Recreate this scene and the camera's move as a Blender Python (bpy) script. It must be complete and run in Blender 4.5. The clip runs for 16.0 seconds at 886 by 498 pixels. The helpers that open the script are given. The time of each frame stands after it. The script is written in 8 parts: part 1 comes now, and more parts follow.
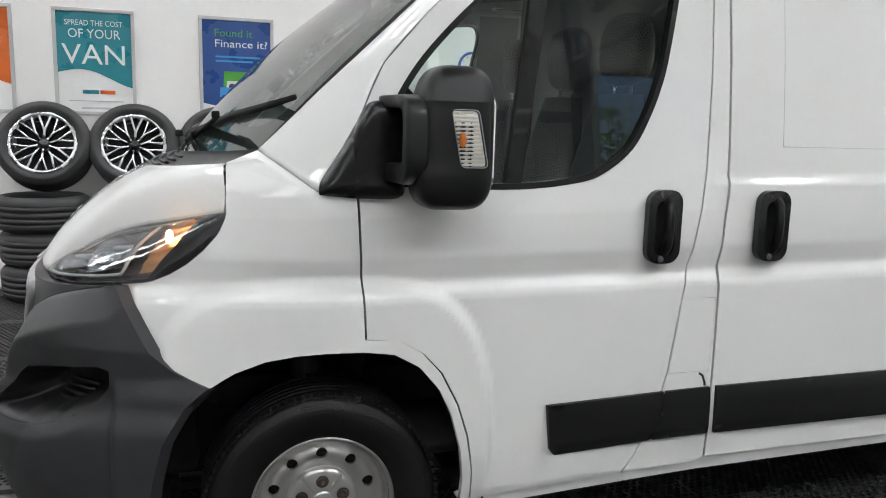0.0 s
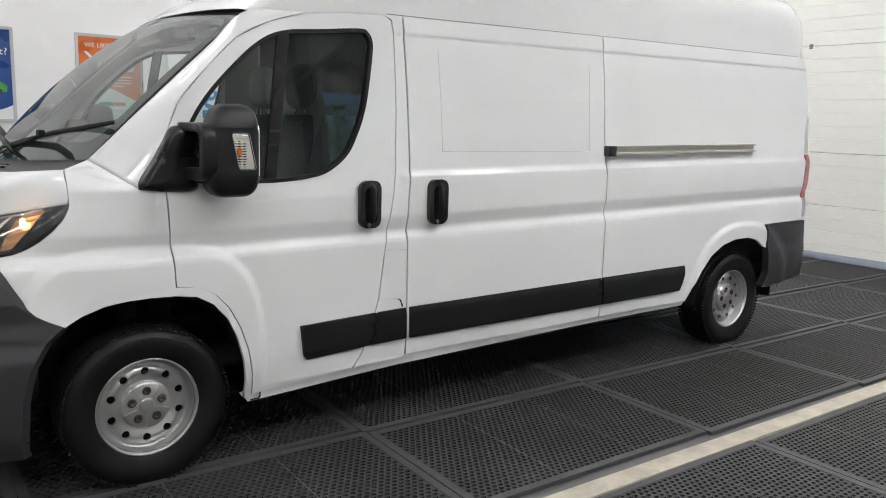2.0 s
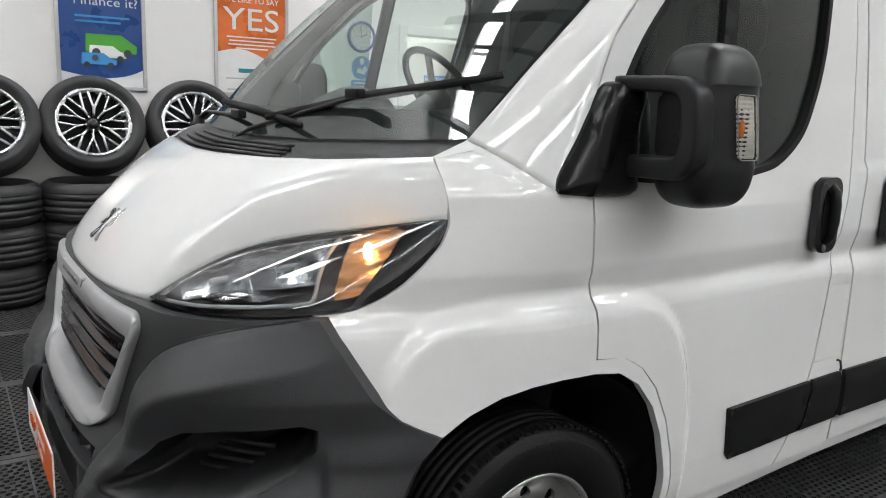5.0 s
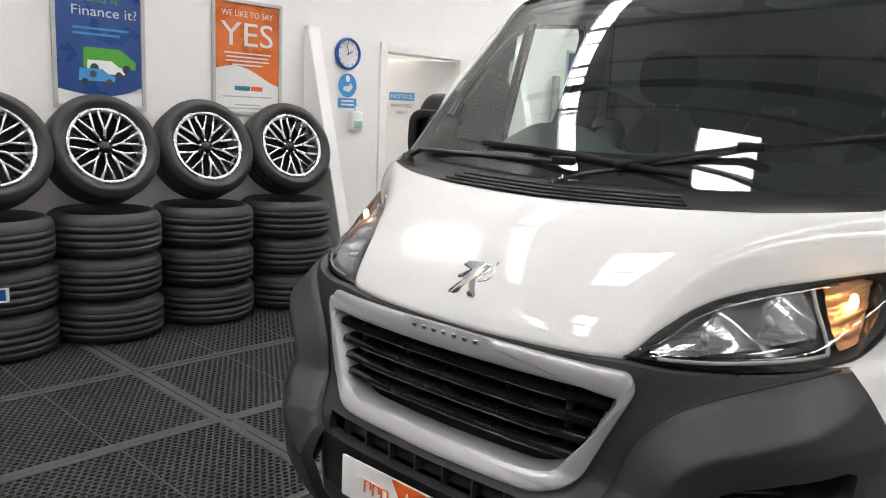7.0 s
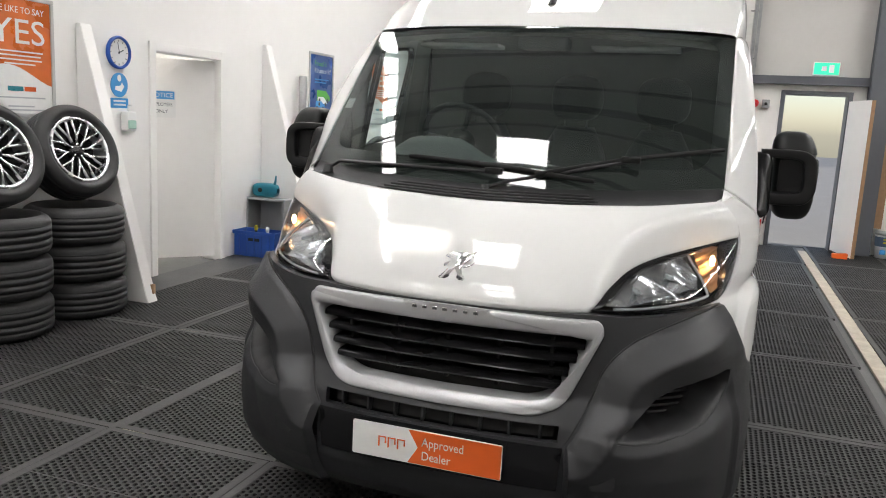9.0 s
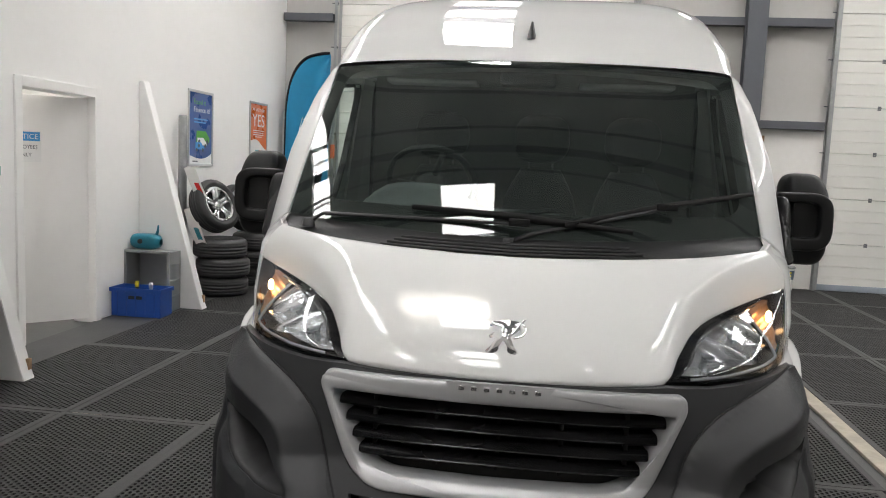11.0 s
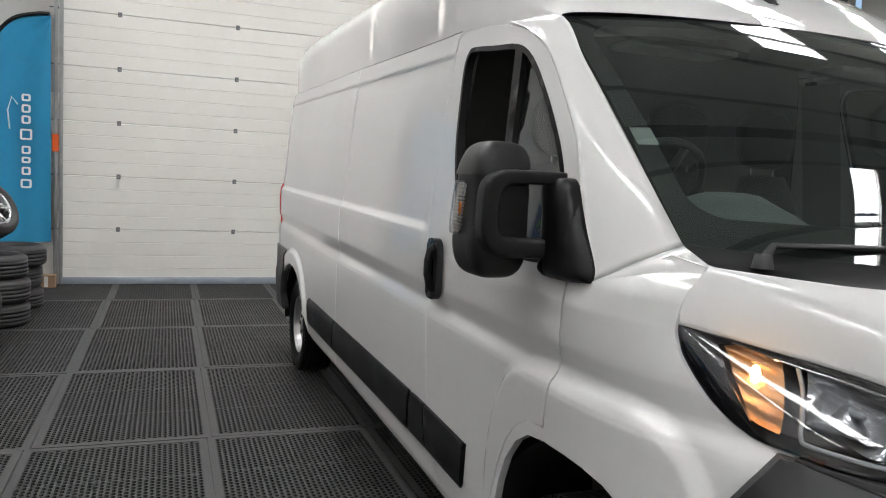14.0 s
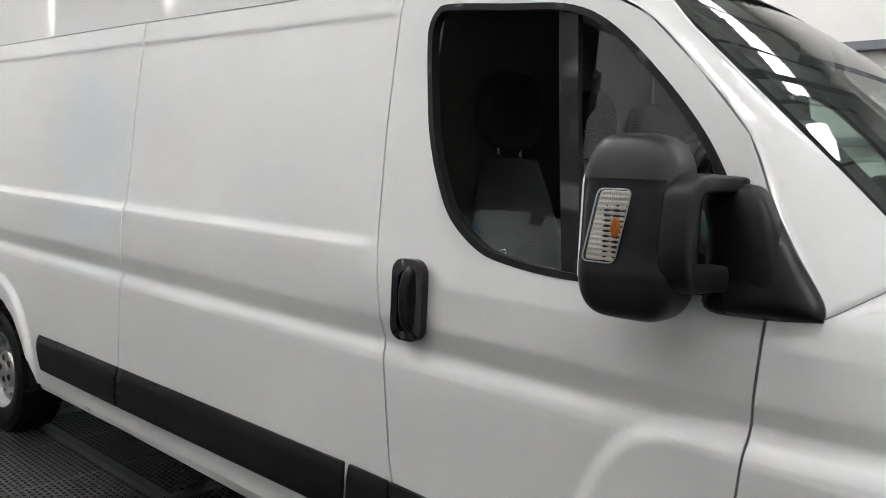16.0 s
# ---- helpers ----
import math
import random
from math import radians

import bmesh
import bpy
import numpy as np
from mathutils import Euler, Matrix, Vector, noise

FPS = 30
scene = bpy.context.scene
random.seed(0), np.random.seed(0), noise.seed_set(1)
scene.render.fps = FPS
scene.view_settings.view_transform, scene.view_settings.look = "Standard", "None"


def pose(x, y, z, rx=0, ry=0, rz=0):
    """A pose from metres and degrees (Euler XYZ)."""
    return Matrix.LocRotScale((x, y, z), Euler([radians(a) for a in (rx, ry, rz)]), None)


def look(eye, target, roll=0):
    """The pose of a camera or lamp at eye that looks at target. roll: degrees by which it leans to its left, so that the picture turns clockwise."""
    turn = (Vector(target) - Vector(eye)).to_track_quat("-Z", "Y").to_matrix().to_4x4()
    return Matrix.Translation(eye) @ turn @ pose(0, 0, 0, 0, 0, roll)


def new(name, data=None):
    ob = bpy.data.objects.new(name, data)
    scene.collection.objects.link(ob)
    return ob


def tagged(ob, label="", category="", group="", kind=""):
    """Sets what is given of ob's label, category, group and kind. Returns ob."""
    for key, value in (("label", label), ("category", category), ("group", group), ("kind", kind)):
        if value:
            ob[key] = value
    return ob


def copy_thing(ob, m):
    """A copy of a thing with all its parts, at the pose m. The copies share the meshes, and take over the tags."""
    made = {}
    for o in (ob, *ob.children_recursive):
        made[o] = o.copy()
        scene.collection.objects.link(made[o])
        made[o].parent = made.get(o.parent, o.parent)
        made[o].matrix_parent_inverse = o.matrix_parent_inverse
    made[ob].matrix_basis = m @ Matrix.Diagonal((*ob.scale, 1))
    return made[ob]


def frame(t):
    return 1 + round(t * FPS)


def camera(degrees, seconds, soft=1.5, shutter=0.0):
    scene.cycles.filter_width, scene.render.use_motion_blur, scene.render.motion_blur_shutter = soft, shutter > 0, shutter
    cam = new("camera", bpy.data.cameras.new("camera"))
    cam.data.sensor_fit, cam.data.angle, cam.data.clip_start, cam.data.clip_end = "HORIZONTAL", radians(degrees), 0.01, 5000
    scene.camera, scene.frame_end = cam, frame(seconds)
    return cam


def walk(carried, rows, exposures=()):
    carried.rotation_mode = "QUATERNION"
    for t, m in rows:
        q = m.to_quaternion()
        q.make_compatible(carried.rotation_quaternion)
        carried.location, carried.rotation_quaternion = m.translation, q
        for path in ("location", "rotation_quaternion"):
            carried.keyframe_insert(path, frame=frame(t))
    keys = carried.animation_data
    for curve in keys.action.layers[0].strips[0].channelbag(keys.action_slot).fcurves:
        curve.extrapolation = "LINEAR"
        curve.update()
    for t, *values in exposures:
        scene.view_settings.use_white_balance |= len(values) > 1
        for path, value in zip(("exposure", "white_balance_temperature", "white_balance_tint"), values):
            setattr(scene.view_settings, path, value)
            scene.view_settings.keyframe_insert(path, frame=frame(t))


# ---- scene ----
cam = camera(59.4, 16.0, soft=1.0)
PATH = [
    (0, (0.291, 3.031, 1.409), (-0.28, 1.142, 1.087), 1.6),
    (0.5, (0.51, 3.263, 1.434), (-0.325, 1.474, 1.116), 1.5),
    (1, (0.73, 3.554, 1.471), (-0.301, 1.869, 1.154), 1.8),
    (1.5, (0.78, 3.849, 1.498), (-0.29, 2.191, 1.176), 1.7),
    (2, (0.843, 4.09, 1.507), (-0.33, 2.503, 1.183), 1.7),
    (2.5, (0.936, 4.17, 1.539), (-0.288, 2.623, 1.211), 2.0),
    (3, (1.02, 4.014, 1.524), (-0.181, 2.451, 1.186), 2.2),
    (3.5, (1.021, 3.648, 1.479), (-0.14, 2.058, 1.128), 2.3),
    (4, (1.054, 3.199, 1.448), (-0.075, 1.589, 1.086), 2.3),
    (4.5, (1.064, 2.7, 1.423), (-0.049, 1.08, 1.055), 2.2),
    (5, (1.173, 2.264, 1.403), (0.075, 0.635, 1.029), 2.2),
    (5.2, (1.241, 2.108, 1.4), (0.156, 0.469, 1.027), 2.3),
    (7.3, (2.542, 1.251, 1.48), (0.983, 0.046, 1.138), 2.6),
    (7.5, (2.697, 1.222, 1.487), (1.069, 0.112, 1.146), 2.6),
    (8, (3.014, 1.093, 1.489), (1.25, 0.213, 1.154), 2.7),
    (8.2, (3.141, 1.018, 1.506), (1.339, 0.217, 1.174), 2.8),
    (10.3, (3.3, 0.409, 1.548), (1.375, -0.055, 1.263), 2.6),
    (10.5, (3.214, 0.333, 1.54), (1.275, -0.083, 1.281), 2.5),
    (11, (2.979, 0.088, 1.528), (1.006, -0.158, 1.309), 2.5),
    (11.5, (2.65, -0.219, 1.513), (0.665, -0.341, 1.299), 2.6),
    (12, (2.397, -0.567, 1.507), (0.409, -0.605, 1.292), 2.7),
    (12.5, (2.151, -0.902, 1.513), (0.163, -0.853, 1.298), 2.7),
    (13, (1.948, -1.28, 1.505), (-0.035, -1.134, 1.293), 2.8),
    (13.5, (1.823, -1.615, 1.497), (-0.133, -1.256, 1.294), 2.7),
    (14, (1.614, -1.975, 1.446), (-0.249, -1.273, 1.264), 2.8),
    (14.5, (1.47, -2.324, 1.432), (-0.244, -1.307, 1.262), 3.0),
    (15, (1.2, -2.521, 1.422), (-0.351, -1.27, 1.251), 3.0),
    (15.5, (0.792, -2.583, 1.423), (-0.629, -1.187, 1.245), 2.8),
    (16, (0.403, -2.522, 1.44), (-0.896, -1.011, 1.265), 2.7),
]
walk(cam, [(t, look(e, g, r)) for t, e, g, r in PATH], [(0, 0.74, 6450, 10), (2.5, 0.72, 6500, 11), (5, 0.70, 6500, 10), (7.7, 0.76, 6800, 12), (10.5, 0.46, 6800, 11), (12.5, 0.26, 6650, 11), (14, 0.45, 6600, 11), (16, 0.76, 6550, 11)])

# ---------------------------------------------------------------- light and exposure
world = bpy.data.worlds.new("sky")
scene.world = world
world.use_nodes = True
wn = world.node_tree
sky = wn.nodes.new("ShaderNodeTexSky")
sky.sky_type = 'NISHITA'
sky.sun_disc = False
sky.sun_elevation, sky.sun_rotation = radians(58), radians(180)
wn.nodes["Background"].inputs["Strength"].default_value = 0.12
wn.links.new(sky.outputs[0], wn.nodes["Background"].inputs["Color"])
sun_data = bpy.data.lights.new("sun", 'SUN')
sun_data.energy, sun_data.angle, sun_data.color = 4.0, radians(0.6), (1.0, 0.95, 0.88)
sun = new("sun", sun_data)
sun.matrix_basis = look((4, 2, 16), (4, 12, 0))
scene.view_settings.exposure = 0.0

# ---------------------------------------------------------------- materials


def principled(name):
    m = bpy.data.materials.new(name)
    m.use_nodes = True
    return m, m.node_tree, m.node_tree.nodes["Principled BSDF"]


def rgba(c):
    return (c[0], c[1], c[2], 1.0)


def mat(name, col, rough=0.5, metal=0.0, grain=0.06, scale=18.0, stain=0.10, stain_scale=1.3, bump=0.0, bump_scale=120.0, coat=0.0, spec=0.5, rough_var=0.08):
    """A surface with grain and stains at two scales, and fine relief."""
    m, nt, b = principled(name)
    N, L = nt.nodes, nt.links
    co = N.new("ShaderNodeTexCoord")
    n1 = N.new("ShaderNodeTexNoise")
    n1.inputs["Scale"].default_value, n1.inputs["Detail"].default_value = scale, 6
    n2 = N.new("ShaderNodeTexNoise")
    n2.inputs["Scale"].default_value, n2.inputs["Detail"].default_value = stain_scale, 4
    for n in (n1, n2):
        L.new(co.outputs["Object"], n.inputs["Vector"])
    a = N.new("ShaderNodeMixRGB")
    a.blend_type = 'MIX'
    a.inputs[1].default_value = rgba([c * (1 - grain) for c in col])
    a.inputs[2].default_value = rgba([min(1, c * (1 + grain)) for c in col])
    L.new(n1.outputs["Fac"], a.inputs[0])
    d = N.new("ShaderNodeMixRGB")
    d.blend_type = 'MULTIPLY'
    d.inputs[0].default_value = 1.0
    r = N.new("ShaderNodeMapRange")
    r.inputs[1].default_value, r.inputs[2].default_value = 0.3, 0.7
    r.inputs[3].default_value, r.inputs[4].default_value = 1 - stain, 1.0
    L.new(n2.outputs["Fac"], r.inputs[0])
    L.new(a.outputs[0], d.inputs[1])
    L.new(r.outputs[0], d.inputs[2])
    L.new(d.outputs[0], b.inputs["Base Color"])
    q = N.new("ShaderNodeMapRange")
    q.inputs[1].default_value, q.inputs[2].default_value = 0.3, 0.7
    q.inputs[3].default_value, q.inputs[4].default_value = max(0.02, rough - rough_var), min(1, rough + rough_var)
    L.new(n2.outputs["Fac"], q.inputs[0])
    L.new(q.outputs[0], b.inputs["Roughness"])
    b.inputs["Metallic"].default_value = metal
    b.inputs["Coat Weight"].default_value = coat
    b.inputs["Coat Roughness"].default_value = 0.04
    b.inputs["Specular IOR Level"].default_value = spec
    if bump:
        n3 = N.new("ShaderNodeTexNoise")
        n3.inputs["Scale"].default_value, n3.inputs["Detail"].default_value = bump_scale, 3
        L.new(co.outputs["Object"], n3.inputs["Vector"])
        bp = N.new("ShaderNodeBump")
        bp.inputs["Strength"].default_value, bp.inputs["Distance"].default_value = bump, 0.004
        L.new(n3.outputs["Fac"], bp.inputs["Height"])
        L.new(bp.outputs[0], b.inputs["Normal"])
    return m


def glow(name, col, strength):
    m, nt, b = principled(name)
    b.inputs["Base Color"].default_value = rgba(col)
    b.inputs["Emission Color"].default_value = rgba(col)
    b.inputs["Emission Strength"].default_value = strength
    b.inputs["Roughness"].default_value = 0.4
    return m


def glass(name, tint, rough=0.0, dust_veil=0.0):
    """Thin tinted pane: see-through with a mirror gloss that grows at grazing angles, and a dusty film that also paints
    in a pale reflected haze.
    """
    m = bpy.data.materials.new(name)
    m.use_nodes = True
    nt = m.node_tree
    nt.nodes.clear()
    N, L = nt.nodes, nt.links
    out, mix, film = N.new("ShaderNodeOutputMaterial"), N.new("ShaderNodeMixShader"), N.new("ShaderNodeMixShader")
    tr, gl, fr, df = N.new("ShaderNodeBsdfTransparent"), N.new("ShaderNodeBsdfGlossy"), N.new("ShaderNodeFresnel"), N.new("ShaderNodeBsdfDiffuse")
    tr.inputs["Color"].default_value = rgba(tint)
    df.inputs["Color"].default_value = (0.58, 0.72, 0.67, 1)
    gl.inputs["Roughness"].default_value = rough
    fr.inputs["IOR"].default_value = 1.70
    co, nz, mr = N.new("ShaderNodeTexCoord"), N.new("ShaderNodeTexNoise"), N.new("ShaderNodeMapRange")
    nz.inputs["Scale"].default_value, nz.inputs["Detail"].default_value = 5.0, 8
    mr.inputs[1].default_value, mr.inputs[2].default_value, mr.inputs[3].default_value, mr.inputs[4].default_value = 0.3, 0.75, dust_veil * 0.8, dust_veil * 1.25
    L.new(co.outputs["Object"], nz.inputs["Vector"])
    L.new(nz.outputs["Fac"], mr.inputs[0])
    L.new(mr.outputs[0], film.inputs[0])
    L.new(tr.outputs[0], film.inputs[1])
    L.new(df.outputs[0], film.inputs[2])
    L.new(fr.outputs[0], mix.inputs[0])
    L.new(film.outputs[0], mix.inputs[1])
    L.new(gl.outputs[0], mix.inputs[2])
    L.new(mix.outputs[0], out.inputs["Surface"])
    return m


def paint_mat(name, col):
    m = mat(name, col, rough=0.6, grain=0.010, scale=60, stain=0.03, stain_scale=2.2, coat=1.0, rough_var=0.05, spec=0.0)
    m.node_tree.nodes["Principled BSDF"].inputs["Coat Roughness"].default_value = 0.008
    return m


def mat_rubber_grid(name):
    """Ring-mat rubber with rows of staggered oval openings, the shade in them painted near-black."""
    m, nt, b = principled(name)
    N, L = nt.nodes, nt.links
    co = N.new("ShaderNodeTexCoord")
    br = N.new("ShaderNodeTexBrick")
    br.offset, br.inputs["Scale"].default_value = 0.5, 1.0
    br.inputs["Brick Width"].default_value, br.inputs["Row Height"].default_value = 0.034, 0.026
    br.inputs["Mortar Size"].default_value, br.inputs["Mortar Smooth"].default_value = 0.0056, 0.15
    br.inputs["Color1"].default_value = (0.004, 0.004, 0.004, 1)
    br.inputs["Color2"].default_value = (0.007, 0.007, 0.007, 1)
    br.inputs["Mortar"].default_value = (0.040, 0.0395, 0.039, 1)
    L.new(co.outputs["Object"], br.inputs["Vector"])
    nz, oi = N.new("ShaderNodeTexNoise"), N.new("ShaderNodeObjectInfo")
    nz.inputs["Scale"].default_value, nz.inputs["Detail"].default_value = 3.0, 6
    geo = N.new("ShaderNodeNewGeometry")
    L.new(geo.outputs["Position"], nz.inputs["Vector"])
    mr = N.new("ShaderNodeMapRange")
    mr.inputs[1].default_value, mr.inputs[2].default_value, mr.inputs[3].default_value, mr.inputs[4].default_value = 0.3, 0.75, 0.75, 1.3
    L.new(nz.outputs["Fac"], mr.inputs[0])
    mr2 = N.new("ShaderNodeMapRange")
    mr2.inputs[3].default_value, mr2.inputs[4].default_value = 0.85, 1.18
    L.new(oi.outputs["Random"], mr2.inputs[0])
    mu = N.new("ShaderNodeMath")
    mu.operation = 'MULTIPLY'
    L.new(mr.outputs[0], mu.inputs[0])
    L.new(mr2.outputs[0], mu.inputs[1])
    mx = N.new("ShaderNodeMixRGB")
    mx.blend_type, mx.inputs[0].default_value = 'MULTIPLY', 1.0
    L.new(br.outputs["Color"], mx.inputs[1])
    L.new(mu.outputs[0], mx.inputs[2])
    L.new(mx.outputs[0], b.inputs["Base Color"])
    bp = N.new("ShaderNodeBump")
    bp.inputs["Strength"].default_value, bp.inputs["Distance"].default_value = 1.0, 0.008
    L.new(br.outputs["Fac"], bp.inputs["Height"])
    L.new(bp.outputs[0], b.inputs["Normal"])
    b.inputs["Roughness"].default_value = 0.65
    b.inputs["Specular IOR Level"].default_value = 0.18
    return m


M = {}
M["white_paint"] = paint_mat("white_van_paint", (0.69, 0.69, 0.68))
M["black_plastic"] = mat("black_textured_plastic", (0.012, 0.0122, 0.013), rough=0.46, bump=0.25, bump_scale=500, grain=0.12, stain=0.12)
M["grey_plastic"] = mat("dark_grey_bumper_plastic", (0.024, 0.0245, 0.0265), rough=0.43, bump=0.25, bump_scale=600, grain=0.10, stain=0.10)
M["gloss_black"] = mat("gloss_black_trim", (0.010, 0.010, 0.011), rough=0.14, grain=0.05, stain=0.1)
M["rubber"] = mat("tyre_rubber", (0.028, 0.028, 0.0285), rough=0.55, bump=0.3, bump_scale=200, grain=0.2, stain=0.2, stain_scale=5)
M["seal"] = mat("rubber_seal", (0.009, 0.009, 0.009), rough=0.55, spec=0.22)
M["moulding"] = mat("black_moulding_plastic", (0.0065, 0.0066, 0.007), rough=0.50, spec=0.3, bump=0.2, bump_scale=500, grain=0.15, stain=0.25, stain_scale=4)
M["van_tyre"] = mat("black_tyre_rubber", (0.008, 0.008, 0.008), rough=0.5, spec=0.22, bump=0.3, bump_scale=200, grain=0.25, stain=0.3, stain_scale=6)
M["slat"] = mat("gloss_black_slat", (0.007, 0.007, 0.0075), rough=0.26, grain=0.05, stain=0.1)
M["silver_grille"] = mat("satin_silver_trim", (0.42, 0.42, 0.425), rough=0.36, metal=0.40, grain=0.02, stain=0.06)
M["chrome"] = mat("chrome", (0.82, 0.82, 0.83), rough=0.10, metal=1.0, grain=0.02, stain=0.05, rough_var=0.04)
M["steel_wheel"] = mat("silver_painted_steel", (0.50, 0.495, 0.485), rough=0.30, metal=0.82, grain=0.03, stain=0.05, stain_scale=14, rough_var=0.02)
M["alloy"] = mat("machined_alloy", (0.72, 0.72, 0.73), rough=0.25, metal=0.9, stain=0.12, stain_scale=8)
M["rust"] = mat("rusty_bolt", (0.05, 0.034, 0.026), rough=0.7, grain=0.3, scale=150, stain=0.4, stain_scale=40)
M["dark"] = mat("dark_underside", (0.012, 0.012, 0.012), rough=0.8)
M["mirror_plastic"] = mat("black_mirror_plastic", (0.0085, 0.0087, 0.0092), rough=0.40, spec=0.32, bump=0.10, bump_scale=600, grain=0.12, stain=0.15, stain_scale=9)
M["smooth_black"] = mat("smooth_black_plastic", (0.006, 0.006, 0.0065), rough=0.26, spec=0.30, grain=0.05, stain=0.1)
M["rail_steel"] = mat("brushed_rail_steel", (0.50, 0.48, 0.43), rough=0.48, metal=0.25, grain=0.06, stain=0.15, stain_scale=12)
M["liner"] = mat("wheel_arch_liner", (0.011, 0.0105, 0.010), rough=0.8, bump=0.4, bump_scale=60, stain=0.35, stain_scale=6)
M["wind_glass"] = glass("windscreen_glass", (0.66, 0.77, 0.72), dust_veil=0.019)
M["door_glass"] = glass("door_glass", (0.60, 0.71, 0.665), dust_veil=0.009)
M["lens"] = glass("lamp_lens", (0.93, 0.94, 0.95))
M["amber_bowl"] = mat("amber_lit_reflector", (0.50, 0.29, 0.15), rough=0.36, metal=0.8, stain=0.2, stain_scale=40, bump=0.9, bump_scale=70)
M["light_guide"] = mat("frosted_light_guide", (0.36, 0.375, 0.385), rough=0.2, stain=0.1)
M["lamp_bowl"] = mat("lamp_reflector", (0.58, 0.59, 0.60), rough=0.16, metal=0.85, stain=0.15, stain_scale=30, bump=0.5, bump_scale=45)
M["lamp_dark"] = mat("lamp_housing", (0.085, 0.088, 0.092), rough=0.35)
M["bulb"] = glow("lit_indicator_bulb", (1.0, 0.60, 0.27), 20.0)
M["red_lens"] = mat("red_lamp_lens", (0.55, 0.012, 0.012), rough=0.12)
M["cabin"] = mat("dark_grey_cabin_plastic", (0.085, 0.094, 0.096), rough=0.6, bump=0.05, bump_scale=200)
M["cabin_light"] = mat("pale_grey_headlining", (0.42, 0.42, 0.40), rough=0.85)
M["fabric"] = mat("black_seat_fabric", (0.024, 0.0245, 0.026), rough=0.9)
M["bulkhead"] = mat("grey_bulkhead_panel", (0.13, 0.127, 0.12), rough=0.6)
M["wall_white"] = mat("white_painted_board", (0.85, 0.84, 0.825), rough=0.62, grain=0.02, scale=9, stain=0.06, stain_scale=0.7, bump=0.06, bump_scale=40)
M["wall_block"] = mat("white_painted_blockwork", (0.78, 0.765, 0.73), rough=0.7, grain=0.04, scale=14, stain=0.09, stain_scale=1.2, bump=0.35, bump_scale=70)
M["cladding"] = mat("pale_grey_wall_lining", (0.52, 0.505, 0.48), rough=0.55, grain=0.03, stain=0.14, stain_scale=0.6)
M["steelwork"] = mat("dark_grey_painted_steel", (0.10, 0.105, 0.118), rough=0.5, stain=0.2)
M["sect_door"] = mat("cream_white_door_panel", (0.76, 0.745, 0.70), rough=0.45, grain=0.02, stain=0.05, bump=0.02, bump_scale=90)
M["rail_grey"] = mat("blue_grey_door_rail", (0.33, 0.37, 0.42), rough=0.45, grain=0.05, stain=0.2, stain_scale=3)
M["hinge_steel"] = mat("dull_hinge_steel", (0.20, 0.205, 0.21), rough=0.45, metal=0.4, stain=0.2, stain_scale=30)
M["clear_lamp"] = mat("clear_lamp_lens", (0.72, 0.70, 0.69), rough=0.12, stain=0.12, stain_scale=12)
M["galv"] = mat("galvanised_steel", (0.45, 0.46, 0.46), rough=0.42, metal=0.7, grain=0.15, scale=40, stain=0.25, stain_scale=6)
M["ceiling"] = mat("white_roof_lining", (0.78, 0.77, 0.75), rough=0.6, stain=0.08)
M["rooflight"] = glow("backlit_rooflight_sheet", (0.97, 0.985, 1.0), 13.5)
M["led"] = glow("led_high_bay_lens", (0.97, 0.985, 1.0), 70.0)
M["office_lamp"] = glow("lit_office_ceiling_panel", (1.0, 0.99, 0.97), 14.0)
M["mat_grid"] = mat_rubber_grid("black_rubber_ring_mat")
M["mat_web"] = mat("ring_mat_rubber", (0.045, 0.0444, 0.0438), rough=0.6, spec=0.28, grain=0.25, scale=60, stain=0.35, stain_scale=2.0, bump=0.15)
M["mat_edge"] = mat("rubber_mat_border", (0.070, 0.0693, 0.0688), rough=0.58, spec=0.35, grain=0.25, scale=40, stain=0.35, stain_scale=2.5, bump=0.2)
M["concrete"] = mat("grey_concrete_floor", (0.11, 0.108, 0.105), rough=0.6, grain=0.15, stain=0.3, bump=0.2)
M["tape"] = mat("worn_beige_floor_strip", (0.46, 0.41, 0.33), rough=0.6, grain=0.2, scale=30, stain=0.35, stain_scale=7)
M["wood"] = mat("raw_timber", (0.33, 0.19, 0.10), rough=0.65, grain=0.2, scale=25, stain=0.2)
M["card"] = mat("brown_cardboard", (0.32, 0.21, 0.125), rough=0.8, stain=0.15)
M["alu_frame"] = mat("silver_poster_frame", (0.55, 0.55, 0.55), rough=0.35, metal=0.6)
M["teal_print"] = mat("teal_poster_print", (0.015, 0.22, 0.27), rough=0.3, stain=0.1, stain_scale=4)
M["blue_print"] = mat("blue_poster_print", (0.018, 0.07, 0.26), rough=0.3, stain=0.1, stain_scale=4)
M["orange_print"] = mat("orange_poster_print", (0.75, 0.16, 0.025), rough=0.3, stain=0.25, stain_scale=5)
M["white_print"] = mat("white_print", (0.80, 0.80, 0.79), rough=0.35)
M["green_print"] = mat("green_print", (0.08, 0.38, 0.04), rough=0.4)
M["sky_print"] = mat("light_blue_print", (0.05, 0.30, 0.66), rough=0.4)
M["grey_print"] = mat("grey_print", (0.45, 0.47, 0.49), rough=0.4)
M["dark_print"] = mat("dark_print", (0.04, 0.05, 0.06), rough=0.4)
M["flag"] = mat("blue_banner_fabric", (0.012, 0.24, 0.44), rough=0.75, grain=0.05, stain=0.12, stain_scale=3, bump=0.15, bump_scale=15)
M["orange_paint"] = mat("orange_label", (0.80, 0.13, 0.02), rough=0.45)
M["blue_crate"] = mat("blue_crate_plastic", (0.010, 0.075, 0.36), rough=0.38, stain=0.15)
